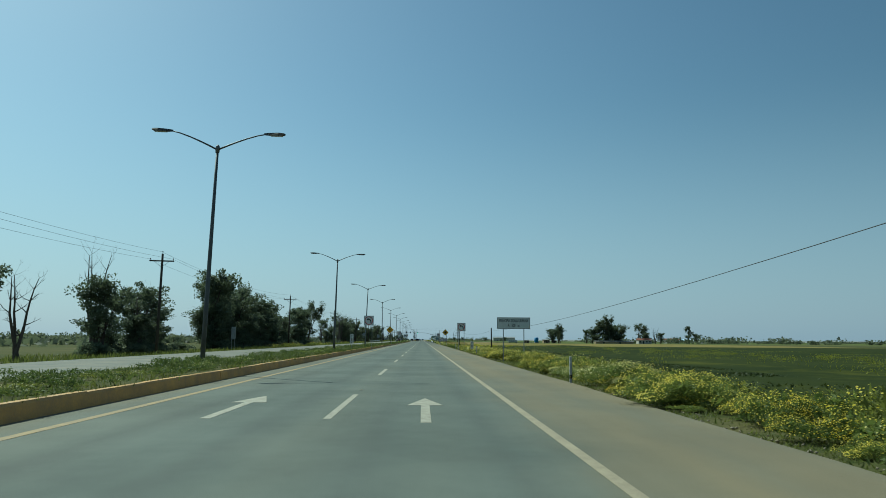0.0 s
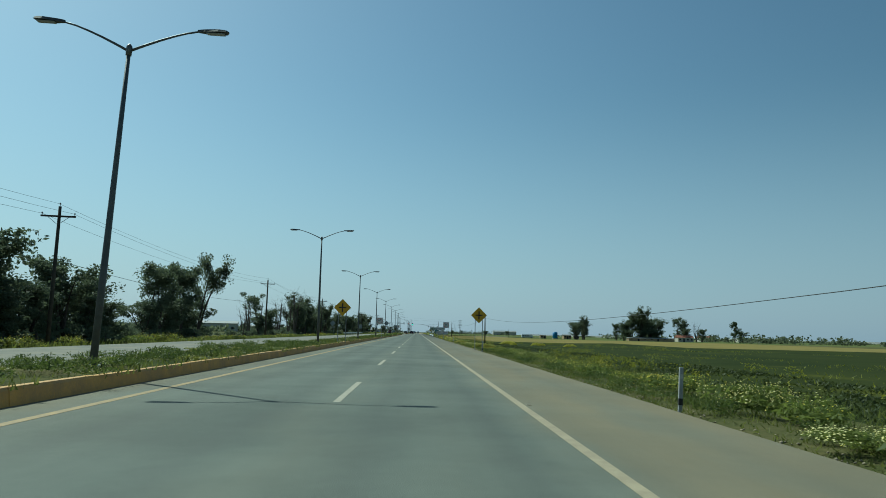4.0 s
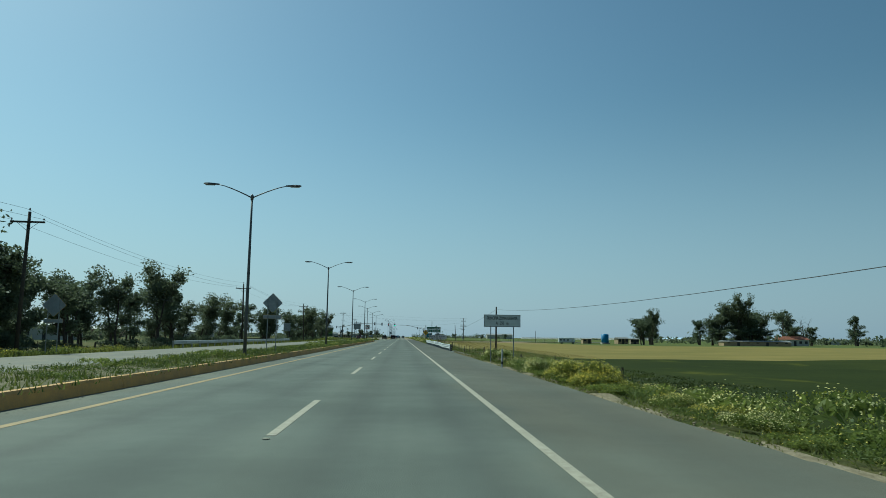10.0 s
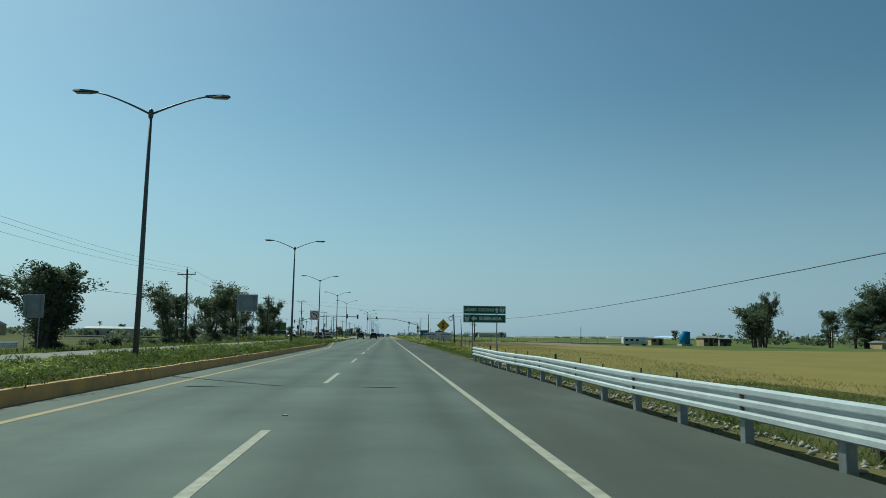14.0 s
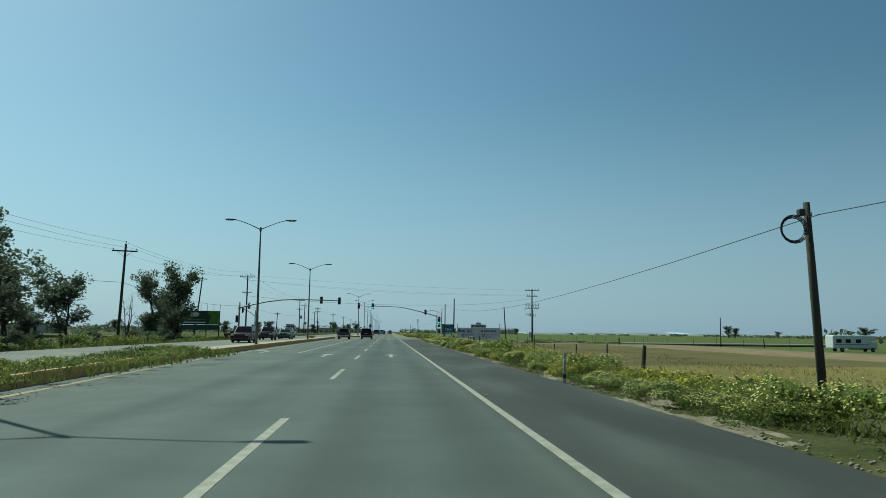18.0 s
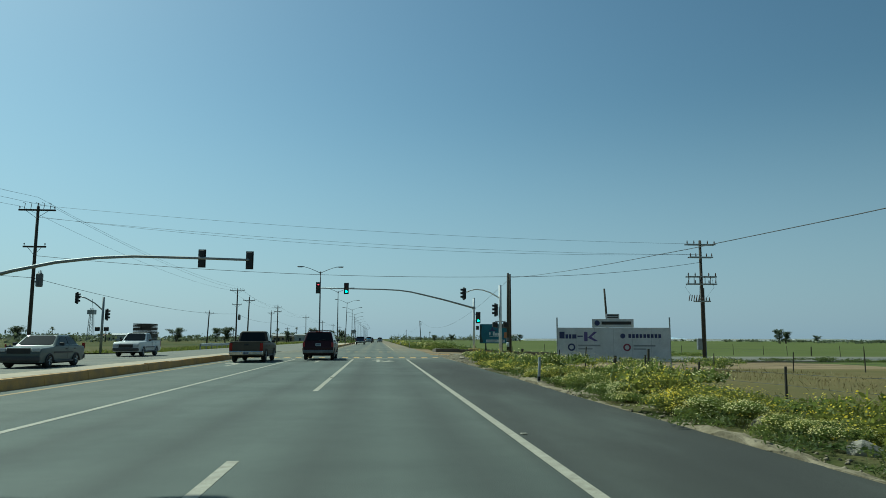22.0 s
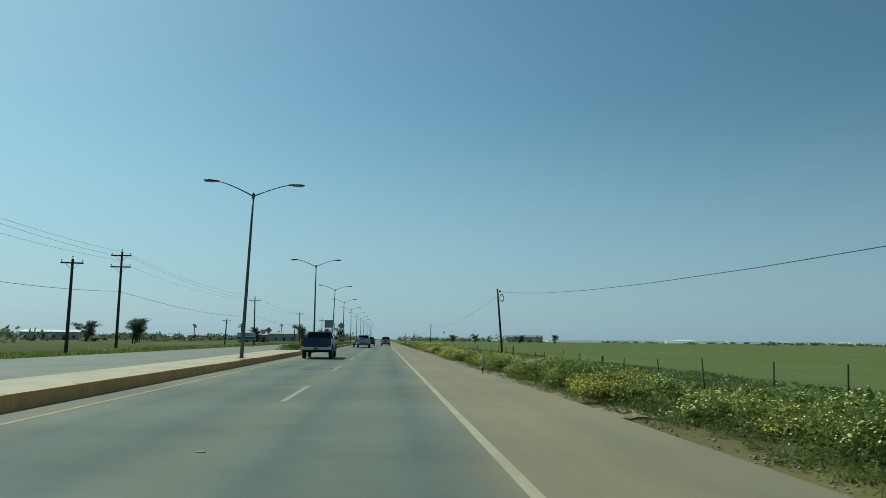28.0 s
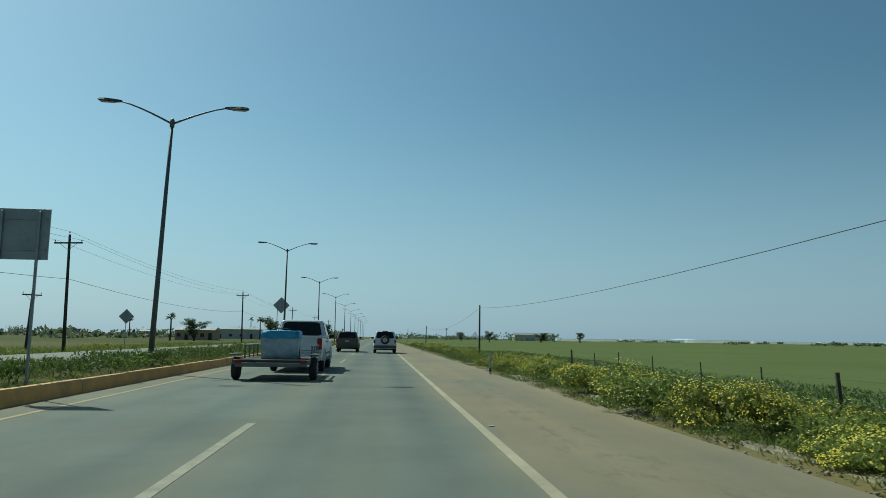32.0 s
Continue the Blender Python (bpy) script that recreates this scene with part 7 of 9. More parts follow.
def lathe_x(prof, sides=22):
    """A wheel shape round the x axis; prof: (x, radius)."""
    bm = bmesh.new()
    rings = [[bm.verts.new((x, r * math.cos(2 * math.pi * k / sides), r * math.sin(2 * math.pi * k / sides))) for k in range(sides)] for x, r in prof]
    for p, q in zip(rings, rings[1:]):
        for k in range(sides):
            bm.faces.new((p[k], p[(k + 1) % sides], q[(k + 1) % sides], q[k]))
    bm.faces.new(rings[0])
    bm.faces.new(rings[-1])
    bmesh.ops.recalc_face_normals(bm, faces=bm.faces[:])
    return bm


def wheel(e, x, y, r, w=0.22, rim=RIM):
    s = 1 if x > 0 else -1
    t = part("wheel", lathe_x([(-w / 2, r * 0.62), (-w / 2, r * 0.9), (-w / 2 + 0.04, r), (w / 2 - 0.04, r), (w / 2, r * 0.9), (w / 2, r * 0.62)]), TYRE, e, "", pose(x, y, r), True)
    part("rim", lathe_x([(s * (w / 2 - 0.03), r * 0.6), (s * (w / 2 + 0.006), r * 0.58), (s * (w / 2 - 0.02), r * 0.46), (s * (w / 2 - 0.015), r * 0.16), (s * (w / 2 + 0.01), r * 0.12)], 16), rim, t)
    for k in range(5):
        a = 2 * math.pi * k / 5
        bm = tube([(s * (w / 2 + 0.002), math.cos(a) * r * 0.14, math.sin(a) * r * 0.14), (s * (w / 2 + 0.004), math.cos(a) * r * 0.54, math.sin(a) * r * 0.54)], 0.03, 5)
        part("spoke", bm, rim, t)
    return t


def arch(yc, r, zc, n=8):
    return [(yc + r * math.cos(math.pi - math.pi * k / n), zc + r * math.sin(math.pi * k / n)) for k in range(n + 1)]


def vehicle(name, label, at, paint, L=4.8, W=1.86, H=1.75, kind="suv", heading=0, r=0.37, clear=0.32, belt=1.12, hood=1.08, group="", lights=None, rack=False, rim=RIM, bumper=TRIM, spare=False, plate=True):
    e = thing(name, label, "vehicle", pose(*at, 0, 0, heading), group or "cars on the highway")
    h, w = L / 2, W / 2
    ya, yf = -L * 0.29, L * 0.30
    ws = L * 0.17 if kind != "sedan" else L * 0.20
    tail = belt if kind != "pickup" else belt + 0.04
    side = [(-h + 0.06, clear + 0.04)] + arch(ya, r * 1.16, clear) + arch(yf, r * 1.16, clear) + [(h - 0.1, clear + 0.02), (h - 0.02, clear + 0.18), (h, 0.62), (h - 0.07, hood - 0.14), (h - 0.2, hood - 0.04), (ws + 0.1, hood + 0.02), (ws, belt)]
    if kind == "pickup":
        side += [(-L * 0.11, belt), (-L * 0.115, tail), (-h + 0.03, tail)]
    elif kind == "sedan":
        side += [(-L * 0.36, belt), (-h + 0.12, belt - 0.03), (-h + 0.02, belt - 0.12)]
    else:
        side += [(-h + 0.1, belt)]
    side += [(-h, 0.75), (-h + 0.01, clear + 0.2)]
    bm = bmesh.new()
    la = [bm.verts.new((-w, y, z)) for y, z in side]
    ra = [bm.verts.new((w, y, z)) for y, z in side]
    bm.faces.new(la)
    bm.faces.new(ra[::-1])
    n = len(side)
    for i in range(n):
        bm.faces.new((la[i], la[(i + 1) % n], ra[(i + 1) % n], ra[i]))
    bmesh.ops.recalc_face_normals(bm, faces=bm.faces[:])
    sharp = [q for q in bm.edges if abs(abs(q.verts[0].co.x) - w) < 1e-4 and abs(q.verts[0].co.x - q.verts[1].co.x) < 1e-4 and max(q.verts[0].co.z, q.verts[1].co.z) > clear + 0.5]
    bmesh.ops.bevel(bm, geom=sharp, offset=0.07, segments=3, affect="EDGES", profile=0.6)
    # the flanks bulge a little, so they catch the light unevenly
    for zc in (clear + 0.22, 0.7, 0.85, 0.98):
        bmesh.ops.bisect_plane(bm, geom=bm.verts[:] + bm.edges[:] + bm.faces[:], plane_co=(0, 0, zc), plane_no=(0, 0, 1))
    for v in bm.verts:
        if abs(v.co.x) > w - 0.09:
            v.co.x *= 1 - 0.16 * ((v.co.z - 0.8) ** 2) - 0.012 * (abs(v.co.y) / h) ** 4
    body = part("body", bm, paint, e, smooth=True)
    body.data.set_sharp_from_angle(angle=0.5)
    part("underbody", bm_box(-w + 0.18, w - 0.18, -h + 0.25, h - 0.25, clear - 0.06, clear + 0.12), UNDER, e)
    # cabin
    if kind == "pickup":
        b0, b1, r0, r1 = -L * 0.11, ws, -L * 0.085, ws - 0.62
    elif kind == "sedan":
        b0, b1, r0, r1 = -L * 0.37, ws, -L * 0.2, ws - 0.75
    else:
        b0, b1, r0, r1 = -h + 0.1, ws, -h + 0.42, ws - 0.66
    wr = w - 0.2
    zb = belt - 0.01
    lo = [(-w + 0.02, b0, zb), (w - 0.02, b0, zb), (w - 0.02, b1, zb), (-w + 0.02, b1, zb)]
    hi = [(-wr, r0, H), (wr, r0, H), (wr, r1, H), (-wr, r1, H)]
    bm = bmesh.new()
    lv, hv = [bm.verts.new(p) for p in lo], [bm.verts.new(p) for p in hi]
    bm.faces.new(hv)
    for i in range(4):
        bm.faces.new((lv[i], lv[(i + 1) % 4], hv[(i + 1) % 4], hv[i]))
    bmesh.ops.recalc_face_normals(bm, faces=bm.faces[:])
    bmesh.ops.bevel(bm, geom=[q for q in bm.edges if len(q.link_faces) == 2], offset=0.11, segments=4, affect="EDGES", profile=0.55)
    cab = part("cabin", bm, paint, e, smooth=True)
    cab.data.set_sharp_from_angle(angle=0.6)
    part("windscreen", patch((lo[2], lo[3], hi[3], hi[2]), 0.07, 0.93, 0.08, 0.92), GLASS_DARK, e)
    part("rear_window", patch((lo[0], lo[1], hi[1], hi[0]), 0.08, 0.92, 0.12 if kind == "pickup" else 0.1, 0.88), GLASS_DARK, e)
    cuts = [(0.05, 0.31), (0.34, 0.61), (0.64, 0.9)] if kind == "suv" else [(0.07, 0.47), (0.52, 0.88)]
    for f in ((lo[1], lo[2], hi[2], hi[1]),):
        for a, b in cuts:
            part("side_window", patch(f, a, b, 0.12, 0.86), GLASS_DARK, e)
    for f in ((lo[3], lo[0], hi[0], hi[3]),):
        for a, b in cuts:
            part("side_window", patch(f, 1 - b, 1 - a, 0.12, 0.86), GLASS_DARK, e)
    for s in (-1, 1):
        part("mirror", bm_box(s * (w + 0.11) - 0.1, s * (w + 0.11) + 0.1, b1 - 0.46, b1 - 0.34, belt + 0.0, belt + 0.15, 0.045, 3), paint if kind == "pickup" and clear > 0.44 else BLACK, e)
        for yy in (ya, yf):
            part("arch_flare", tube([(s * (w + 0.005), q, z) for q, z in arch(yy, r * 1.18, clear)], 0.032, 6), paint if clear > 0.3 else bumper, e, smooth=True)
        if kind == "pickup":
            part("reverse_light", bm_box(s * (w - 0.09) - 0.075, s * (w - 0.09) + 0.065, -h - 0.014, -h + 0.04, tail - 0.56, tail - 0.47, 0.01), HEAD_CLEAR, e, "clear reversing lamp")
        for k in range(2):
            part("door_handle", bm_box(s * (w + 0.012) - 0.012, s * (w + 0.012) + 0.012, b1 - 1.25 - 0.95 * k, b1 - 1.08 - 0.95 * k, belt - 0.16, belt - 0.12, 0.006), BLACK, e)
        if kind == "pickup":
            part("tail_light", bm_box(s * (w - 0.09) - 0.09, s * (w - 0.09) + 0.075, -h - 0.012, -h + 0.05, tail - 0.46, tail - 0.05, 0.012), TAIL_RED, e, "tall red tail light")
        else:
            part("tail_light", bm_box(s * (w - 0.07) - 0.07, s * (w - 0.07) + 0.062, -h - 0.012, -h + 0.08, 0.8, 1.06, 0.012), lights or TAIL_RED, e, "red tail light")
        part("headlight", bm_box(s * (w - 0.2) - 0.16, s * (w - 0.2) + 0.16, h - 0.1, h + 0.01, 0.7, 0.86, 0.02), HEAD_CLEAR, e, "clear headlight")
        part("sill", bm_box(s * w - 0.05, s * w + 0.05, ya + r * 1.3, yf - r * 1.3, clear - 0.01, clear + 0.09, 0.015), bumper, e)
        part("door_seam", bm_box(s * (w + 0.002) - 0.002, s * (w + 0.002) + 0.002, b1 - 1.35, b1 - 1.335, clear + 0.15, belt - 0.02), BLACK, e)
        part("body_moulding", bm_box(s * (w + 0.008) - 0.008, s * (w + 0.008) + 0.008, ya + r * 1.25, yf - r * 1.25, 0.62, 0.69, 0.004), bumper, e)
    part("grille", bm_box(-w + 0.42, w - 0.42, h - 0.05, h + 0.015, 0.62, 0.86, 0.015), BLACK, e)
    part("front_bumper", bm_box(-w + 0.02, w - 0.02, h - 0.14, h + 0.06, clear + 0.08, clear + 0.28, 0.05, 2), bumper, e)
    part("rear_bumper", bm_box(-w + 0.01, w - 0.01, -h - 0.1, -h + 0.14, clear + 0.1, clear + 0.3, 0.05, 2), CHROME if kind == "pickup" else bumper, e)
    if plate:
        np_ = part("number_plate", bm_box(-0.16, 0.16, -h - 0.035, -h - 0.014, 0.84, 1.0, 0.006) if kind != "pickup" else bm_box(-0.16, 0.16, -h - 0.12, -h - 0.102, clear + 0.12, clear + 0.27, 0.006), PLATE, e, "white number plate")
        zz = 0.92 if kind != "pickup" else clear + 0.19
        yy = -h - 0.036 if kind != "pickup" else -h - 0.121
        part("plate_bar", bm_box(-0.12, 0.12, yy - 0.003, yy, zz - 0.035, zz + 0.03), NAVY, np_)
    if kind == "pickup":
        part("bed_floor", bm_box(-w + 0.09, w - 0.09, -h + 0.1, -L * 0.125, tail + 0.001, tail + 0.006), UNDER, e, "dark open load bed")
        for a, b, c, d in ((-w, -w + 0.09, -h + 0.03, -L * 0.12), (w - 0.09, w, -h + 0.03, -L * 0.12), (-w + 0.09, w - 0.09, -h + 0.02, -h + 0.09)):
            part("bed_rail", bm_box(a + 0.004, b - 0.004, c, d, tail - 0.004, tail + 0.035, 0.012), paint, e)
        part("tailgate_seam", bm_box(-w + 0.2, w - 0.2, -h - 0.006, -h + 0.05, tail - 0.5, tail - 0.485), BLACK, e)
        part("tailgate_handle", bm_box(-0.12, 0.12, -h - 0.012, -h + 0.05, tail - 0.18, tail - 0.1, 0.01), BLACK, e)
    if rack:
        for s in (-1, 1):
            part("roof_rail", tube([(s * (wr - 0.08), r0 + 0.05, H), (s * (wr - 0.08), r0 + 0.15, H + 0.07), (s * (wr - 0.08), r1 - 0.4, H + 0.07), (s * (wr - 0.08), r1 - 0.2, H)], 0.02, 6), BLACK, e)
        for k in range(2):
            part("roof_bar", tube([(-wr + 0.08, r0 + 0.45 + 0.9 * k, H + 0.07), (wr - 0.08, r0 + 0.45 + 0.9 * k, H + 0.07)], 0.018, 6), BLACK, e)
    if kind == "suv":
        part("high_brake_light", bm_box(-0.2, 0.2, r0 - 0.05, r0 + 0.06, H - 0.035, H + 0.012, 0.008), lights or TAIL_RED, e, "red high brake light")
        part("wiper", tube([(0.05, -h + 0.07, belt + 0.06), (0.45, -h + 0.1, belt + 0.14)], 0.012, 5), BLACK, e)
    if spare:
        t = part("spare_wheel", lathe_x([(-0.1, 0.2), (-0.1, 0.3), (0, 0.34), (0.1, 0.3), (0.1, 0.2)]), TYRE, e, "spare wheel on the tailgate", pose(0, -h - 0.12, 1.05, 0, 0, 90))
        part("spare_cover", lathe_x([(-0.11, 0.2), (-0.125, 0.17), (-0.125, 0.05)], 16), RIM, t)
    for yy in (ya, yf):
        for s in (-1, 1):
            wheel(e, s * (w - 0.11), yy, r, rim=rim)
    return e


MAROON_PAINT = gloss("dark_maroon_paint", (0.04, 0.009, 0.012), (0.026, 0.008, 0.01), rough=0.3)
BLUE_PAINT = gloss("deep_blue_paint", (0.022, 0.046, 0.1), (0.018, 0.04, 0.086))
WHITE_CAR = gloss("white_car_paint", (0.62, 0.63, 0.63))
SILVER = gloss("silver_green_paint", (0.12, 0.145, 0.14))
BLACK_CAR = gloss("black_car_paint", (0.015, 0.015, 0.017))
RED_CAR = gloss("dark_red_car_paint", (0.075, 0.012, 0.016))
TAN = gloss("bronze_paint", (0.11, 0.095, 0.07))
OLIVE = gloss("dull_brown_paint", (0.085, 0.07, 0.05), rough=0.6)
SILVER_TRIM = mat("dusty_silver_trim", (0.2, 0.205, 0.2), (0.13, 0.13, 0.125), rough=0.45, metal=0.3, scale=4)
BRAKE = glowing("lit_brake_lens", (0.2, 0.012, 0.014), 0.06)

vehicle("sport_utility_vehicle", "dusty dark maroon sport utility vehicle with a roof rack", (-3.65, 514.55, 0.005), MAROON_PAINT, 4.8, 1.84, 1.72, "suv", 0, rack=True, lights=BRAKE, bumper=SILVER_TRIM)
vehicle("pickup_truck", "old brown pickup truck waiting in the turning lane", (-7.15, 510.6, 0.005), OLIVE, 5.2, 1.8, 1.7, "pickup", 0, belt=1.05, hood=1.05)
vehicle("pickup_truck", "blue double-cab pickup truck with a chrome bumper", (-3.85, 628.6, 0.005), BLUE_PAINT, 5.4, 1.9, 1.75, "pickup", 0, r=0.41, clear=0.48, belt=1.26, hood=1.2)
vehicle("pickup_truck", "white double-cab pickup truck towing a flat trailer", (-2.75, 692.2, 0.005), WHITE_CAR, 5.5, 1.95, 1.9, "pickup", 0, r=0.39, clear=0.4, belt=1.22, hood=1.14)
vehicle("sport_utility_vehicle", "bronze compact sport utility vehicle", (-2.35, 725.5, 0.005), TAN, 4.5, 1.8, 1.68, "suv", 0)
vehicle("sport_utility_vehicle", "white sport utility vehicle with a spare wheel behind", (0.72, 722.5, 0.005), WHITE_CAR, 4.3, 1.78, 1.75, "suv", 0, spare=True)
vehicle("sedan", "silver-green sedan on the opposite carriageway", (-15.3, 502.8, 0.0), SILVER, 4.7, 1.8, 1.43, "sedan", 180, r=0.32, clear=0.22, belt=0.95, hood=0.88)
vehicle("pickup_truck", "white pickup truck carrying a stack of crates", (-17.6, 523.0, 0.0), WHITE_CAR, 5.1, 1.8, 1.68, "pickup", 180, belt=1.08, hood=1.05)
vehicle("minivan", "dark red minivan on the opposite carriageway", (-14.9, 469.6, 0.0), RED_CAR, 4.7, 1.85, 1.66, "suv", 180, belt=1.02, hood=0.95, clear=0.24)
vehicle("sport_utility_vehicle", "dark red sport utility vehicle on the opposite carriageway", (-16.0, 491.0, 0.0), MAROON_PAINT, 4.6, 1.8, 1.7, "suv", 180)
vehicle("sedan", "black sedan waiting on the west side road", (-28.0, 531.0, -0.3), BLACK_CAR, 4.7, 1.8, 1.42, "sedan", -90, r=0.32, clear=0.22, belt=0.95, hood=0.88)


def trailer():
    e = thing("flatbed_trailer", "low flat car trailer with a rusty frame behind the pickup", "trailer", pose(-2.8, 686.3, 0.005))
    part("deck", bm_box(-1.0, 1.0, -2.0, 1.7, 0.52, 0.6, 0.01), TIMBER, e)
    for s in (-1, 1):
        part("side_beam", bm_box(s * 1.03 - 0.04, s * 1.03 + 0.04, -2.05, 1.75, 0.46, 0.6, 0.01), DARK_STEEL, e)
        part("mudguard", bm_box(s * 1.15 - 0.12, s * 1.15 + 0.12, -1.65, -0.75, 0.72, 0.76, 0.015), DARK_STEEL, e)
        wheel(e, s * 1.12, -1.2, 0.33, 0.2)
        part("side_rail", bm_box(s * 1.0 - 0.03, s * 1.0 + 0.03, -0.6, 1.7, 0.95, 1.0, 0.006), DARK_STEEL, e)
        for k in range(4):
            part("stake", bm_box(s * 1.0 - 0.02, s * 1.0 + 0.02, -0.58 + 0.75 * k, -0.54 + 0.75 * k, 0.6, 0.95), DARK_STEEL, e)
        part("tail_light", bm_box(s * 0.9 - 0.08, s * 0.9 + 0.08, -2.09, -2.05, 0.5, 0.58), TAIL_RED, e)
    part("tow_bar", tube([(-0.8, 1.7, 0.52), (0, 3.2, 0.5)], 0.04, 6), DARK_STEEL, e)
    part("tow_bar", tube([(0.8, 1.7, 0.52), (0, 3.2, 0.5)], 0.04, 6), DARK_STEEL, e)
    part("rear_beam", bm_box(-1.0, 1.0, -2.06, -1.99, 0.4, 0.52, 0.01), DARK_STEEL, e)


trailer()
TARP = mat("blue_tarpaulin", (0.06, 0.24, 0.42), (0.10, 0.32, 0.5), rough=0.5, scale=3, bscale=8, bump=0.8)
tank = thing("water_tank", "plastic tank bundled in a blue tarpaulin on the trailer", "tank", pose(-2.7, 685.6, 0.607))
bm = bmesh.new()
bmesh.ops.create_cube(bm, size=1.0)
bmesh.ops.subdivide_edges(bm, edges=bm.edges[:], cuts=5, use_grid_fill=True)
for v in bm.verts:
    d = v.co.normalized()
    v.co = Vector((v.co.x * 1.05, v.co.y * 1.0, (v.co.z + 0.5) * 0.92)) * 0.9 + Vector((d.x * 0.1, d.y * 0.1, 0)) + Vector(noise.noise_vector(v.co * 3.1)) * 0.035
    v.co.z = max(v.co.z, 0.0)
low = bm.copy()
bmesh.ops.bisect_plane(bm, geom=bm.verts[:] + bm.edges[:] + bm.faces[:], plane_co=(0, 0, 0.6), plane_no=(0, 0, 1), clear_inner=True)
bmesh.ops.bisect_plane(low, geom=low.verts[:] + low.edges[:] + low.faces[:], plane_co=(0, 0, 0.62), plane_no=(0, 0, 1), clear_outer=True)
for v in bm.verts:
    v.co.x *= 1.03
    v.co.y *= 1.03
    if v.co.z < 0.64:
        v.co.z += 0.09 * noise.noise((v.co.x * 3, v.co.y * 3, 1.7))
part("cover", bm, TARP, tank, "blue tarpaulin over the top", smooth=True)
part("tank_wall", low, mat("cloudy_tank_plastic", (0.42, 0.48, 0.5), (0.25, 0.31, 0.34), rough=0.4, scale=4, bscale=12), tank, "cloudy plastic tank side", smooth=True)
part("tank_base", bm_box(-0.52, 0.52, -0.5, 0.5, 0.004, 0.1, 0.03), WHITE, tank)
part("strap", tube([(-0.56, -0.2, 0.0), (-0.56, -0.2, 0.7), (-0.2, -0.2, 0.9), (0.2, -0.2, 0.9), (0.56, -0.2, 0.7), (0.56, -0.2, 0.0)], 0.015, 5), BLACK, tank)


def crate():
    e = thing("crate", "dark brown slatted field crate stacked on the pickup", "crate", group="crates on the pickup")
    for k in range(4):
        z = 0.03 + 0.1 * k
        for s in (-1, 1):
            part("slat", bm_box(-0.3, 0.3, s * 0.44 - 0.01, s * 0.44 + 0.01, z, z + 0.075), TIMBER, e)
            part("slat", bm_box(s * 0.3 - 0.01, s * 0.3 + 0.01, -0.43, 0.43, z, z + 0.075), TIMBER, e)
    part("bottom", bm_box(-0.3, 0.3, -0.43, 0.43, 0.0, 0.025), TIMBER, e)
    return e


cr = crate()
cr.matrix_basis = pose(-17.95, 524.2, 1.145)
for i in range(1, 12):
    copy_thing(cr, pose(-17.95 + 0.64 * (i % 2), 524.2 + 0.92 * ((i // 2) % 2), 1.145 + 0.41 * (i // 4)))


# ---- east corner of the crossroads ----
wall = thing("low_wall", "low mud-stained concrete wall beside the side road", "wall")
for i in range(7):
    x0, x1 = 6.1 + 1.78 * i, 6.1 + 1.78 * (i + 1) - 0.004
    yw = 538.6 - 0.05 * i
    part("wall_block", bm_box(x0, x1, yw - 0.12, yw + 0.13, gz(x1, yw) - 0.3, 0.36 - 0.065 * i, 0.015), MUD_CONCRETE, wall)
part("end_block", bm_box(5.55, 6.09, 538.2, 539.9, -0.25, 0.36, 0.03), MUD_CONCRETE, wall)
part("return_wall", bm_box(5.6, 5.85, 539.91, 543.2, -0.25, 0.28, 0.02), MUD_CONCRETE, wall)
blk = thing("footing", "yellow-painted concrete footing of the far signal", "footing", pose(9.85, 542.4, -0.12))
part("footing_block", bm_box(-0.55, 0.55, -0.55, 0.55, -0.5, 0.43, 0.03), YELLOW_PAINT, blk)


def substation_pole():
    """A tall steel-banded pole with stacked switchgear."""
    g = gz(26.2, 524.5)
    e = thing("utility_pole", "tall utility pole crowded with insulators, switches and cross rods", "utility pole", pose(26.2, 524.5, g))
    part("pole", tube([(0, 0, -0.5), (0, 0, 5), (0, 0, 9.9)], [0.15, 0.13, 0.105], 10), TIMBER, e, smooth=True)
    for z, w in ((9.55, 2.5), (8.5, 2.0), (6.9, 2.5), (6.3, 2.5), (4.9, 1.3)):
        for dy in (-0.16, 0.16):
            part("crossarm", bm_box(-w / 2, w / 2, dy - 0.04, dy + 0.04, z - 0.05, z + 0.05), STEEL, e)
        for k in range(5):
            x = -w / 2 + 0.1 + (w - 0.2) * k / 4
            part("insulator", tube([(x, -0.16, z + 0.05), (x, -0.16, z + 0.15), (x, -0.16, z + 0.2), (x, -0.16, z + 0.32)], [0.03, 0.06, 0.05, 0.03], 6), PORCELAIN, e)
    for k in range(6):
        x = -1.15 + 0.46 * k
        part("switch_rod", tube([(x, -0.18, 6.35), (x, -0.2, 6.95)], 0.03, 6), DARK_STEEL, e)
    for k in range(5):
        x = -1.2 + 0.2 * k
        part("fuse", tube([(x, -0.2, 4.9), (x + 0.06, -0.3, 5.4)], 0.035, 6), PORCELAIN, e)
    part("meter_box", bm_box(-0.55, -0.18, -0.15, 0.15, 1.0, 1.9, 0.02), STEEL, e)
    part("conduit", tube([(0.18, 0, 0), (0.18, 0, 6.0)], 0.04, 6), STEEL, e)
    for k in range(3):
        part("jumper_wire", tube([(-1.0 + k * 0.9, -0.2, 6.9), (-1.5 + k * 1.2, -0.3, 6.0), (-0.9 + k * 0.6, -0.2, 5.2)], 0.012, 4), CABLE, e)


substation_pole()
cairn = random.Random(77)
ROCK = mat("pale_limestone", (0.36, 0.325, 0.265), (0.23, 0.205, 0.165), rough=0.95, scale=4, bscale=30, bump=0.6)


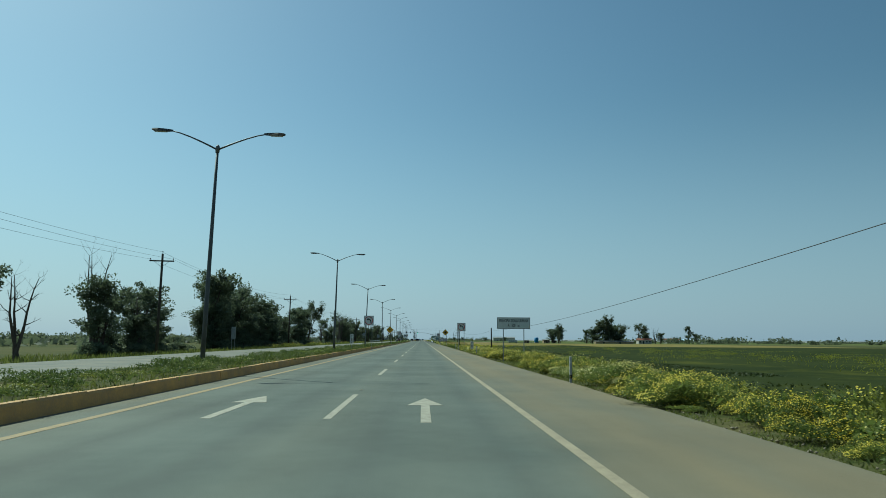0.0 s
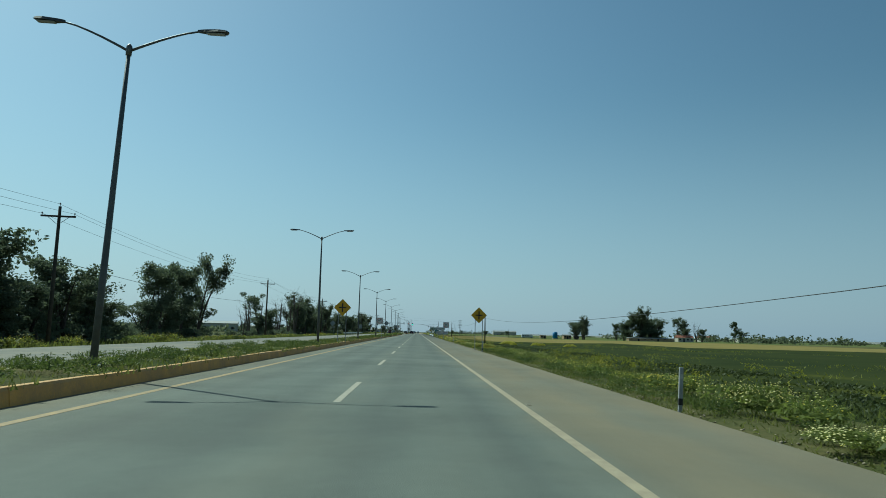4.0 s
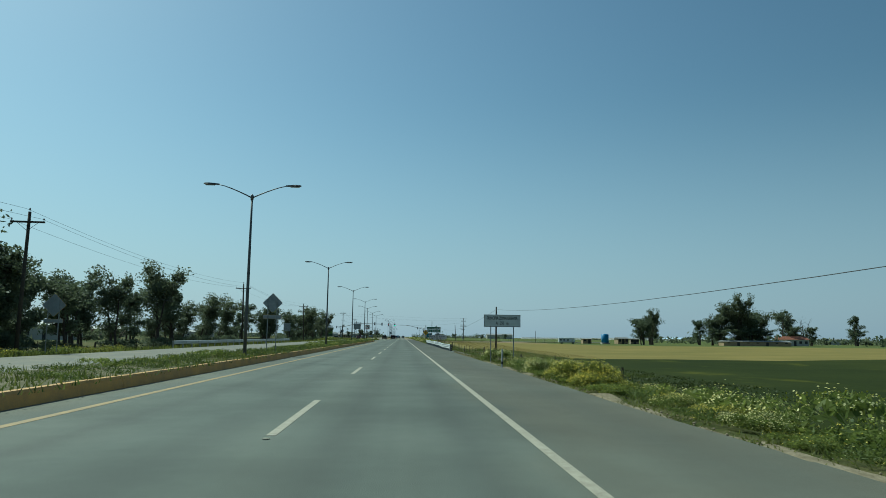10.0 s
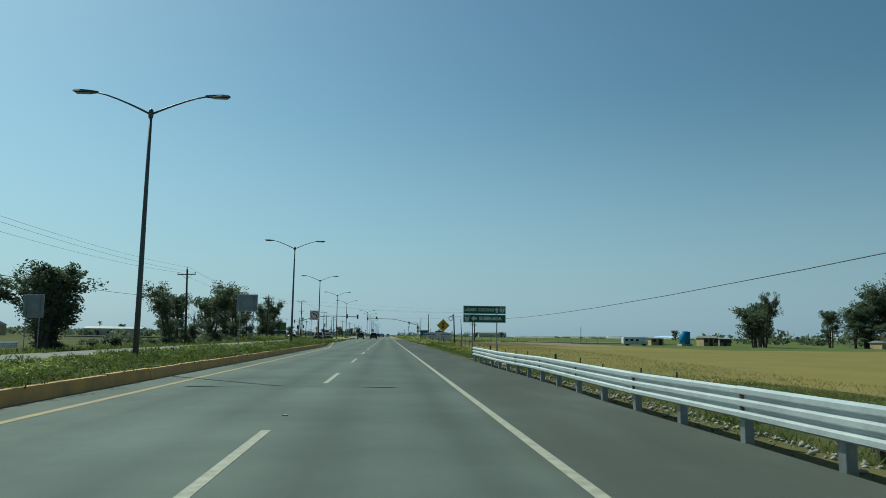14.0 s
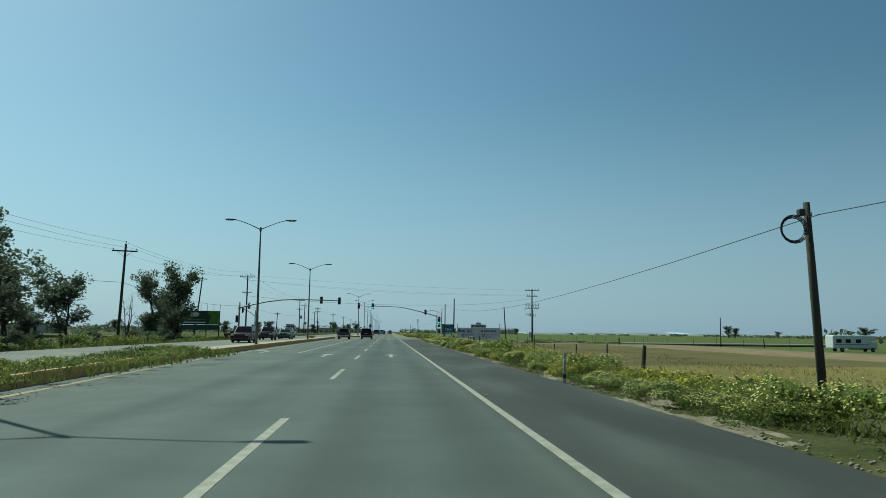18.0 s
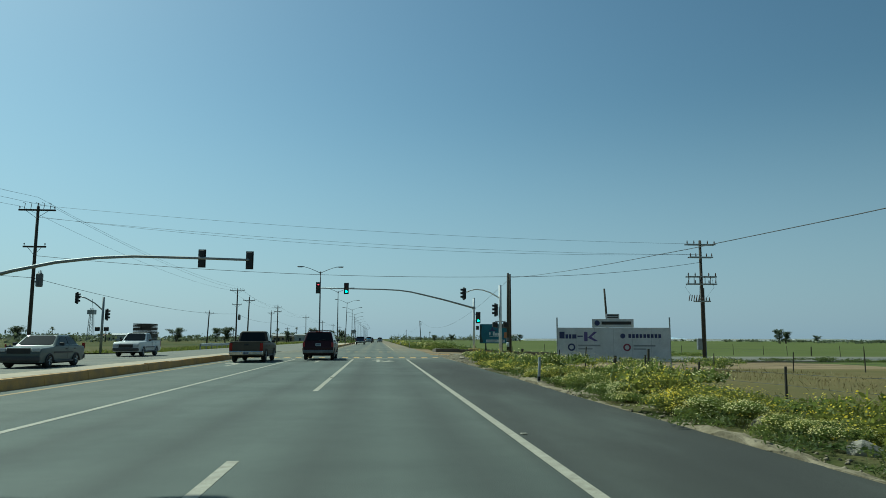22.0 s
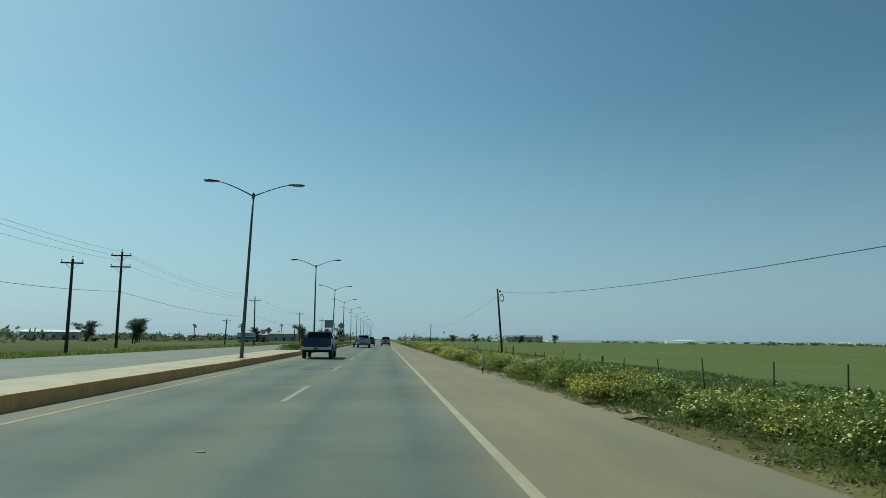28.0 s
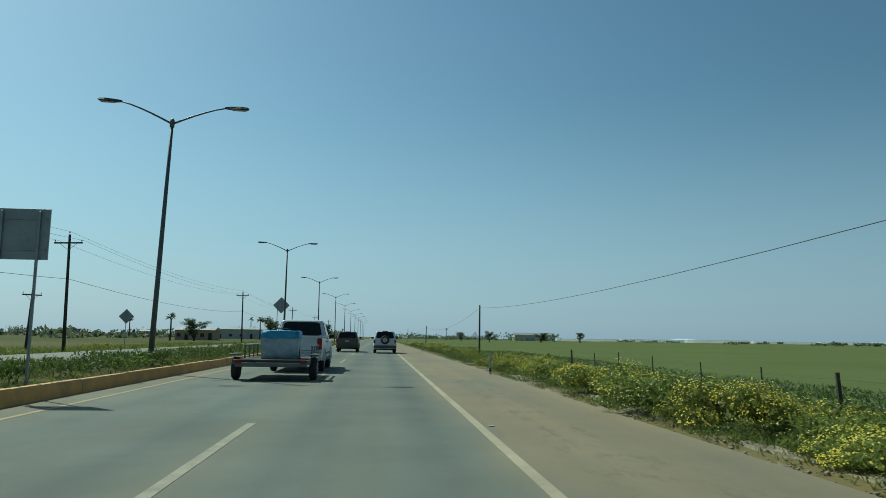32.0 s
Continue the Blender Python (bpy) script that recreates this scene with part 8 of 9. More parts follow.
def rock(name, label, r, at):
    bm = bmesh.new()
    bmesh.ops.create_icosphere(bm, subdivisions=2, radius=r)
    o = Vector((cairn.uniform(-9, 9), cairn.uniform(-9, 9), 0))
    for v in bm.verts:
        v.co = v.co * (1 + 0.35 * noise.noise(v.co / r * 1.1 + o))
        v.co.z *= 0.65
    return tagged(link(name, bm, ROCK, None, pose(*at, 0, 0, cairn.uniform(0, 360))), label, "rock", "loose stones")


for x, y, r in [(8.0, 526.6, 0.28), (6.4, 520.5, 0.18), (7.2, 519.2, 0.22), (5.6, 517.8, 0.15), (6.6, 516.4, 0.2), (5.7, 476.5, 0.2), (6.2, 479.5, 0.26), (5.5, 482.4, 0.18), (6.8, 485, 0.24), (5.9, 488.4, 0.17), (5.4, 345.9, 0.22), (6.1, 346.4, 0.3), (4.9, 668.5, 0.15), (5.2, 650.5, 0.2)]:
    rock("rock", "pale rough stone on the gravel", r, (x, y, gz(x, y) + 0.02))
slab = tagged(link("concrete_slab", bm_box(-0.45, 0.45, -0.3, 0.3, 0, 0.12, 0.02), CONCRETE, None, pose(5.5, 657.5, gz(5.5, 657.5) + 0.06, 8, -6, 25)), "broken concrete slab lying on the verge", "slab")


PALE_SOIL = mat("pale_crusted_soil", (0.29, 0.245, 0.17), (0.15, 0.125, 0.08), rough=0.95, scale=2.2, bscale=24, bump=0.9, spec=0.03)
strip("verge_berm", lambda y: 4.5 + 0.1 * noise.noise((3, y * 0.7, 1)), lambda y: 5.2 + 0.35 * noise.noise((1, y * 0.3, 2)), 402, 509.5, 0.0, PALE_SOIL, "crusted pale soil heaped along the edge of the shoulder",
      zf=lambda x, y: gz(x, y) - 0.012 + 0.2 * noise.noise((x * 1.2, y * 0.35, 9)) + 0.06 * noise.noise((x * 5, y * 4, 2)), step=0.35, category="ground", nx=9, skirt=0.12)
strip("shoulder_crust", lambda y: 4.42 + 0.1 * noise.noise((3, y * 0.7, 1)), lambda y: 5.3 + 0.2 * noise.noise((1, y * 0.3, 2)), 592, 705, 0.0, PALE_SOIL, "broken crust of pale soil and dry stalks beside the shoulder",
      zf=lambda x, y: gz(x, y) - 0.02 + 0.16 * noise.noise((x * 1.2, y * 0.45, 4)) + 0.06 * noise.noise((x * 5, y * 4, 2)), step=0.35, category="ground", nx=8, skirt=0.1)
RUBBLE_SOIL = mat("pale_rubble_soil", (0.29, 0.25, 0.18), (0.13, 0.11, 0.075), rough=0.95, scale=1.6, bscale=16, bump=1.0, spec=0.03)
strip("broken_edge", lambda y: 4.5 + 0.12 * noise.noise((3, y * 0.8, 4)) + 0.06 * noise.noise((3, y * 2.5, 4)), lambda y: 4.95 + 0.25 * noise.noise((1, y * 0.35, 6)), 132, 256, 0.0, PALE_SOIL, "crumbled pale soil at the broken edge of the shoulder", zf=lambda x, y: gz(x, y) - 0.005 + 0.1 * noise.noise((x * 1.2, y * 0.5, 3)) + 0.02 * noise.noise((x * 9, y * 7, 5)), step=0.35, category="ground", nx=6, skirt=0.1)
CLODS = mat("crusted_sandy_clods", (0.31, 0.255, 0.175), (0.22, 0.185, 0.13), rough=0.95, scale=3, bscale=25, bump=0.7)


def gravel(name, label, n, xr, yr, smin, smax, seed, material=None, lift=0.0):
    """Loose stones too many to count, each a small faceted lump."""
    rs = np.random.default_rng(seed)
    x = xr[0] + (xr[1] - xr[0]) * rs.beta(1.6, 2.4, n)
    y = rs.uniform(*yr, n)
    s = rs.uniform(smin, smax, n) * rs.uniform(0.5, 1.0, n)
    base = np.array([(1, 0, 0), (-1, 0, 0), (0, 1, 0), (0, -1, 0), (0, 0, 0.7), (0, 0, -0.6)], float)
    tri = np.array([(0, 2, 4), (2, 1, 4), (1, 3, 4), (3, 0, 4), (2, 0, 5), (1, 2, 5), (3, 1, 5), (0, 3, 5)])
    z = np.array([max(gz(a, b), -0.06 if a < 4.5 else -9) for a, b in zip(x, y)])
    a = rs.uniform(0, 6.28, n)
    v = base[None] * s[:, None, None] * rs.uniform(0.6, 1.3, (n, 6, 1))
    c, d = np.cos(a)[:, None], np.sin(a)[:, None]
    vx, vy = v[:, :, 0] * c - v[:, :, 1] * d, v[:, :, 0] * d + v[:, :, 1] * c
    v = np.stack([vx + x[:, None], vy + y[:, None], v[:, :, 2] + z[:, None] + s[:, None] * 0.25 + lift * rs.random((n, 1))], 2).reshape(-1, 3)
    f = (tri[None] + 6 * np.arange(n)[:, None, None]).reshape(-1, 3)
    return tagged(arrays(name, v, f, material or ROCK), label, "gravel", kind="stuff")


gravel("gravel", "pale gravel along the edge of the shoulder", 2600, (4.5, 5.3), (400, 522), 0.015, 0.05, 31, CLODS)
gravel("gravel", "rubble and pale stones behind the guard rail", 3600, (4.7, 8.5), (272, 352), 0.02, 0.09, 32)
gravel("gravel", "sparse gravel at the edge of the shoulder", 2000, (4.45, 5.2), (-8, 275), 0.015, 0.045, 33, CLODS)
gravel("gravel", "sandy grit and clods at the edge of the shoulder", 2600, (4.4, 5.2), (543, 800), 0.012, 0.045, 34, CLODS)
gravel("gravel", "rubble heap at the corner of the side road", 2600, (4.5, 9.0), (508, 523.5), 0.012, 0.05, 35, CLODS, 0.08)
strip("sand_apron", 4.35, 9.3, 509, 523.2, 0.0, RUBBLE_SOIL, "heaped pale rubble and sand at the corner of the crossroads", zf=lambda x, y: gz(x, y) + 0.05 + 0.05 * noise.noise((x, y, 1)) + 0.07 * noise.noise((x * 2.6, y * 2.6, 6)) + 0.06 * noise.noise((x * 6, y * 6, 3)) + 0.27 * smooth01((x - 4.7) / 1.2) * smooth01((9.2 - x) / 1.2) * smooth01((y - 513.5) / 3.0) * smooth01((523.3 - y) / 1.6) * (0.55 + 0.7 * noise.noise((x * 0.9, y * 0.7, 8))) - 0.12 * smooth01((509.8 - y) / 0.8), step=0.14, category="ground", nx=40, skirt=0.4)
strip("sand_bank", lambda y: 4.45 + 1.6 * smooth01((536.0 - y) / 3.0), lambda y: 18.4, 532.6, 538.4, 0.0, SOIL, "tan sand washed along the foot of the low wall", zf=lambda x, y: side_z(x, y) + 0.006 + 0.03 * smooth01((y - 533.0) / 5) * (0.6 + 0.6 * noise.noise((x * 0.8, y * 0.8, 3))) - 0.012 * smooth01((533.2 - y) / 0.6), step=0.4, category="ground", nx=30, skirt=0.3)
strip("sand_drift", lambda y: 4.3 - 0.5 * smooth01((y - 540) / 5) * smooth01((556 - y) / 6), lambda y: 6.2, 537.3, 566, 0.0, SOIL, "drifted sand along the shoulder past the crossroads", zf=lambda x, y: max(gz(x, y), -0.05) + 0.035 - 0.03 * smooth01((4.8 - x) / 0.8), step=0.9, category="ground", nx=8, skirt=0.15)


# ---- fences ----
def fence(name, label, pts, step, h, seed, wires=3, stout=0.075):
    r = random.Random(seed)
    e = thing(name, label, "fence")
    prev = None
    for (xa, ya), (xb, yb) in zip(pts, pts[1:]):
        L = math.hypot(xb - xa, yb - ya)
        n = max(1, int(L / step))
        for i in range(n + 1):
            if i == n and (xb, yb) != pts[-1]:
                break
            k = min(1, (i + r.uniform(-0.12, 0.12)) / n) if 0 < i < n else i / n
            x, y = xa + (xb - xa) * k, ya + (yb - ya) * k
            hh = h * r.uniform(0.85, 1.12)
            g = gz(x, y)
            lean = Vector((r.uniform(-0.07, 0.07), r.uniform(-0.07, 0.07), 1)) * hh
            thick = stout if i % 6 == 0 else stout * 0.43
            part("fence_post", tube([(x, y, g - 0.3), (x + lean.x * 0.5, y + lean.y * 0.5, g + hh * 0.5), (x + lean.x, y + lean.y, g + hh)], [thick, thick * 0.95, thick * 0.85], 7), TIMBER, e)
            top = Vector((x, y, g)) + lean
            if prev is not None:
                for q in range(wires):
                    f = 0.35 + 0.25 * q
                    part("wire", tube([Vector((prev[0].x, prev[0].y, prev[1])).lerp(prev[0], f), (Vector((prev[0].x, prev[0].y, prev[1])).lerp(prev[0], f) + Vector((x, y, g)).lerp(top, f)) / 2 - Vector((0, 0, 0.03)), Vector((x, y, g)).lerp(top, f)], 0.004, 4), DARK_STEEL, e)
            prev = (top, g)
    return e


fence("wire_fence", "old wire fence on thin timber posts beside the grain field", [(9.2, 246), (9.4, 400)], 4.2, 1.15, 1)
fence("wire_fence", "wire fence on timber posts among the flowers", [(8.5, 418), (8.5, 462)], 4.4, 1.15, 2)
fence("wire_fence", "wire fence on timber posts behind the flowers", [(8.6, 470), (9.6, 506)], 4.4, 1.15, 12)


def braced_posts(x, y0, y1):
    e = thing("fence_brace", "two stout timber posts joined by a pale rail", "fence")
    for y, r in ((y0, 0.075), (y1, 0.065)):
        g = gz(x, y)
        part("post", tube([(x, y, g - 0.4), (x, y, g + 0.6), (x + 0.02, y, 0.86)], [r, r, r * 0.92], 10), TIMBER, e)
    part("rail", tube([(x - 0.03, y0 - 0.1, 0.84), (x - 0.05, (y0 + y1) / 2, 0.86), (x - 0.03, y1 + 0.1, 0.88)], [0.03, 0.026, 0.03], 7), TIMBER_PALE, e, "pale stripped pole")
    ym = y0 + 0.52 * (y1 - y0)
    part("stake", tube([(x - 0.1, ym, gz(x, ym) - 0.3), (x - 0.08, ym, 0.9)], [0.026, 0.02], 6), TIMBER_PALE, e, "thin split stake")
    for k in range(3):
        part("wire", tube([(x, y0, 0.1 + 0.24 * k), (x, (y0 + y1) / 2, 0.08 + 0.24 * k), (x, y1, 0.1 + 0.24 * k)], 0.004, 4), DARK_STEEL, e)


braced_posts(8.2, 463.8, 468.3)
fence("wire_fence", "wire fence on thin posts along the green crop", [(10.6, 547), (10.2, 700)], 3.6, 1.05, 3, stout=0.055)
fence("wire_fence", "wire fence along the side road", [(12, 548), (60, 548)], 3.2, 1.1, 4, 2)
fence("wire_fence", "wire fence beyond the opposite road", [(-26.5, 100), (-26.5, 300)], 5.0, 1.0, 5, 2)
fence("wire_fence", "wire fence by the dirt lane", [(14, 505), (60, 498)], 3.4, 1.1, 6, 2)
for x, y, h in [(10.9, 522.6, 1.05), (12.1, 521.6, 0.65), (10.7, 518.8, 0.5), (13.6, 521.5, 0.7)]:
    tagged(link("timber_stump", tube([(0, 0, -0.2), (0, 0, h * 0.5), (0.02, 0, h)], [0.11, 0.105, 0.095], 9), TIMBER, None, pose(x, y, gz(x, y))), "short weathered timber post by the side road", "post", "timber posts")
arch = [(0.1 * math.cos(a), 0.0, 0.2 + 0.12 * math.sin(a)) for a in [math.pi * k / 8 for k in range(9)]]
tagged(link("water_pipe", tube([(0.1, 0, -0.2)] + arch + [(-0.1, 0, -0.2)], 0.028, 10), mat("blue_plastic_pipe", (0.10, 0.30, 0.52), (0.16, 0.36, 0.55), rough=0.5, scale=6), None, pose(10.5, 522.1, gz(10.5, 522.1), 0, 0, 25)), "blue plastic pipe bent out of the ground by a post", "pipe")


def broken_block(x, y, z, sx, sy, sz, seed, turn, material, label):
    """A chipped lump with dented faces, half sunk in the rubble."""
    bm = bmesh.new()
    bmesh.ops.create_cube(bm, size=1.0)
    bmesh.ops.subdivide_edges(bm, edges=bm.edges[:], cuts=3, use_grid_fill=True)
    for v in bm.verts:
        k = 1 - 0.16 * max(0, v.co.length - 0.55) / 0.3 + 0.14 * noise.noise(v.co * 2.3 + Vector((seed, 0, 0)))
        v.co = Vector((v.co.x * sx, v.co.y * sy, v.co.z * sz)) * k
    tagged(link("broken_block", bm, material, None, pose(x, y, z, 9, -12, turn)), label, "rubble block")


broken_block(8.3, 524.2, gz(8.3, 524.2) + 0.17, 0.27, 0.27, 0.3, 3, 30, MUD_CONCRETE, "muddy broken block lying on the heaped rubble")
broken_block(5.35, 514.9, gz(5.35, 514.9) + 0.12, 0.36, 0.3, 0.16, 8, 70, SAND_CONCRETE, "pale broken concrete lump half sunk in the rubble")



# ---- farm and distance ----
ROOF_TIN = mat("dull_tin_roof", (0.36, 0.36, 0.35), (0.26, 0.25, 0.24), rough=0.5, metal=0.3, scale=0.6)
ROOF_RED = mat("red_tile_roof", (0.28, 0.10, 0.06), (0.2, 0.08, 0.05), rough=0.8, scale=0.8)
PLASTER = mat("pale_plaster", (0.52, 0.49, 0.43), (0.4, 0.37, 0.32), rough=0.9, scale=0.5)
PLASTER_OCHRE = mat("ochre_plaster", (0.42, 0.30, 0.17), (0.33, 0.24, 0.15), rough=0.9, scale=0.5)
DARK_OPENING = mat("dark_opening", (0.02, 0.02, 0.022), rough=0.4)
GREEN_HOUSE = foliage("greenhouse_cloth", (0.8, 0.8, 0.78), (0.86, 0.86, 0.84), trans=0.75)


def shed(at, L, W, H, wall_m, roof_m, label, rot=0, rise=0.6, openings=3, name="shed"):
    e = thing(name, label, "building", pose(*at, 0, 0, rot))
    part("wall", bm_box(-L / 2, L / 2, -W / 2, W / 2, -0.3, H, 0.02), wall_m, e)
    bm = bm_plate([(-W / 2 - 0.3, H), (W / 2 + 0.3, H), (0, H + rise)], -L / 2 - 0.3, L / 2 + 0.3)
    bm.transform(pose(0, 0, 0.004, 0, 0, 90))
    part("roof", bm, roof_m, e)
    for k in range(openings):
        x = -L / 2 + L * (k + 0.5) / openings
        if k % 3 == 1:
            part("door", bm_box(x - 0.5, x + 0.5, -W / 2 - 0.04, -W / 2 - 0.004, 0, min(2.05, H - 0.2), 0.01), DARK_OPENING, e)
        else:
            wd = part("window", bm_box(x - 0.55, x + 0.55, -W / 2 - 0.03, -W / 2 - 0.004, 0.95, min(1.95, H - 0.25), 0.01), DARK_OPENING, e)
            part("sill", bm_box(x - 0.62, x + 0.62, -W / 2 - 0.09, -W / 2 - 0.004, 0.86, 0.94), wall_m, wd)
    return e


shed((88, 502, -0.75), 4.4, 3.6, 2.2, PLASTER_OCHRE, ROOF_TIN, "small ochre farm shed with a tin roof", 8)
shed((94.5, 506, -0.75), 3.2, 3, 2.0, TIMBER_PALE, ROOF_TIN, "small timber farm shed with a tin roof", -5, 0.3)
shed((128.5, 473, -0.75), 26, 4, 1.5, PLASTER_OCHRE, ROOF_TIN, "long low farm building under the trees", 4, 0.5, 7)
shed((156, 496, -0.75), 9, 6, 2.5, PLASTER, ROOF_RED, "farm house with a red tiled roof", 0, 1.3, 4, "house")
shed((74.5, 505, -0.75), 3.5, 3, 1.9, PLASTER_OCHRE, ROOF_TIN, "tiny brick-coloured farm hut", 0, 0.25, 2)
shed((215, 610, -0.75), 12, 7, 2.8, PLASTER, ROOF_RED, "distant farm house with a red roof", 10, 1.4, 4, "house")
shed((260, 640, -0.75), 16, 7, 2.8, PLASTER, ROOF_TIN, "distant pale farm building", 0, 0.8, 5)
shed((160, 1400, -0.75), 42, 14, 6.0, PLASTER, ROOF_TIN, "distant pale packing shed", 0, 2.2, 8)
shed((-95, 392, -0.4), 34, 12, 3.4, PLASTER, ROOF_TIN, "long pale warehouse across the western field", 12, 1.0, 9)
shed((-150, 560, -0.4), 40, 14, 3.6, PLASTER_OCHRE, ROOF_TIN, "long ochre warehouse across the western field", 8, 1.2, 9)
shed((-120, 640, -0.4), 24, 9, 3.0, PLASTER, ROOF_TIN, "low pale building beyond the western field", 4, 0.9, 6)
shed((-190, 1010, -0.4), 14, 8, 3.0, PLASTER, ROOF_RED, "pale house west of the highway", 0, 1.2, 4, "house")
shed((-120, 1060, -0.4), 12, 8, 2.9, PLASTER_OCHRE, ROOF_TIN, "ochre house west of the highway", 6, 0.8, 4, "house")
shed((-52.5, 880, -0.4), 11, 8, 2.9, PLASTER_OCHRE, ROOF_TIN, "ochre roadside building with a tin roof", 0, 0.9, 5)
shed((-60, 980, -0.4), 26, 10, 4.0, PLASTER, ROOF_TIN, "pale roadside building further on", 0, 0.9, 6)
shed((-140, 900, -0.4), 24, 9, 3.4, PLASTER, ROOF_TIN, "low pale building far to the west", 0, 0.9, 6)
gh = thing("greenhouse_row", "far row of white cloth greenhouses on the horizon", "greenhouse", pose(700, 1500, -0.75, 0, 0, -8))
for k in range(12):
    part("greenhouse", bm_box(-480 + 80 * k, -404 + 80 * k, -20, 20, -0.5, 2.9 + 0.4 * (k % 3), 0.3), GREEN_HOUSE, gh)


def camper():
    e = thing("camper_trailer", "old white camper parked at the edge of the grain field", "camper", pose(62, 487, -0.75))
    e.scale = (0.8, 0.8, 0.8)
    part("body", bm_box(-3.6, 3.0, -1.15, 1.15, 0.55, 2.75, 0.25, 3), WHITE_CAR, e)
    part("cab", bm_box(3.01, 4.3, -1.0, 1.0, 0.55, 1.7, 0.2, 2), WHITE_CAR, e)
    part("over_cab", bm_box(2.6, 4.0, -1.1, 1.1, 1.85, 2.7, 0.15, 2), WHITE_CAR, e)
    for x in (-2.6, -1.0, 0.8):
        part("window", bm_box(x - 0.45, x + 0.45, -1.18, -1.151, 1.5, 2.1, 0.02), GLASS_DARK, e)
    part("stripe", bm_box(-3.3, 2.7, -1.165, -1.151, 1.15, 1.3), GREY_PRINT, e)
    for x in (-2.0, 3.4):
        for s in (-1, 1):
            t = wheel(e, s * 1.0, 0, 0.36)
            t.matrix_basis = pose(x, s * 1.0, 0.36, 0, 0, 90)
    return e


camper()
bt = thing("water_tank", "tall blue water tank beside the farm sheds", "tank", pose(80.8, 500, -0.75))
part("tank_body", tube([(0, 0, 0.5), (0, 0, 0.55), (0, 0, 3.7), (0, 0, 3.95)], [1.35, 1.45, 1.45, 0.7], 20), mat("blue_plastic", (0.02, 0.16, 0.36), (0.03, 0.2, 0.42), rough=0.5), bt, smooth=True)
part("stand", bm_box(-1.5, 1.5, -1.5, 1.5, -0.2, 0.5, 0.03), CONCRETE, bt)


def tower(at, h):
    e = thing("lattice_tower", "slender lattice mast far beyond the fields", "tower", pose(*at))
    for sx, sy in ((-1, -1), (1, -1), (1, 1), (-1, 1)):
        part("leg", tube([(sx * 1.2, sy * 1.2, -0.3), (sx * 0.5, sy * 0.5, h)], 0.12, 4), STEEL, e)
    for k in range(10):
        a, b = h * k / 10, h * (k + 1) / 10
        wa, wb = 1.2 - 0.7 * k / 10, 1.2 - 0.7 * (k + 1) / 10
        part("brace", tube([(-wa, -wa, a), (wb, -wb, b)], 0.07, 4), STEEL, e)
        part("brace", tube([(wa, -wa, a), (-wb, -wb, b)], 0.07, 4), STEEL, e)
    part("platform", bm_box(-1.4, 1.4, -1.4, 1.4, h - 2.5, h - 0.6, 0.1), STEEL, e)
    part("antenna", tube([(0, 0, h), (0, 0, h + 4)], 0.08, 5), STEEL, e)


tower((-120, 783, -0.4), 14.0)


def palm(at, h):
    e = thing("palm_tree", "tall thin fan palm far along the road", "tree", pose(*at), "distant palms")
    rs = np.random.default_rng(int(abs(at[0]) + at[1]))
    part("trunk", tube([(0, 0, -0.2), (0.1, 0, h * 0.5), (0, 0.1, h)], [0.28, 0.2, 0.16], 7), BARK, e)
    bm = bmesh.new()
    for k in range(26):
        a, el = rs.uniform(0, 6.28), rs.uniform(-0.5, 1.2)
        L = rs.uniform(1.2, 1.8)
        d = Vector((math.cos(a) * math.cos(el), math.sin(a) * math.cos(el), math.sin(el)))
        s = d.cross(Vector((0, 0, 1))).normalized() * 0.28
        p0 = Vector((0, 0.1, h))
        m1, tip = p0 + d * L * 0.6, p0 + d * L - Vector((0, 0, 0.3))
        bm.faces.new([bm.verts.new(p0), bm.verts.new(m1 + s), bm.verts.new(tip), bm.verts.new(m1 - s)])
    part("crown", bm, LEAF_TREE_OLIVE, e)


for x, y, h in [(-52, 850, 6), (-92, 940, 7), (-42, 925, 7), (-120, 800, 5.5), (-160, 840, 6), (-60, 1010, 9), (-150, 700, 6), (60, 1300, 9)]:
    palm((x, y, -0.4), h)
for k, x, y, h, w in [(3, -60, 760, 5.5, 1.4), (0, -72, 800, 6, 1.2), (3, -46, 850, 5, 1.5), (2, -38, 930, 7, 1.2), (0, -42, 960, 7, 1.2), (3, -95, 820, 6, 1.5), (3, -120, 720, 5, 1.5), (0, -160, 760, 6, 1.4), (3, -36, 1030, 7, 1.3), (2, -30, 1100, 8, 1.3),
                      (0, 222, 850, 7.5, 1.3), (3, 229, 856, 6.0, 1.3), (3, 340, 1000, 5, 1.6), (2, 60, 1050, 5, 1.5), (3, 50, 1100, 5, 1.6), (3, 95, 1080, 5, 2), (0, 130, 1120, 6, 1.6), (3, 185, 660, 5, 1.6)]:
    plant(k, x, y, h, w, -0.7 if x > 0 else -0.4)


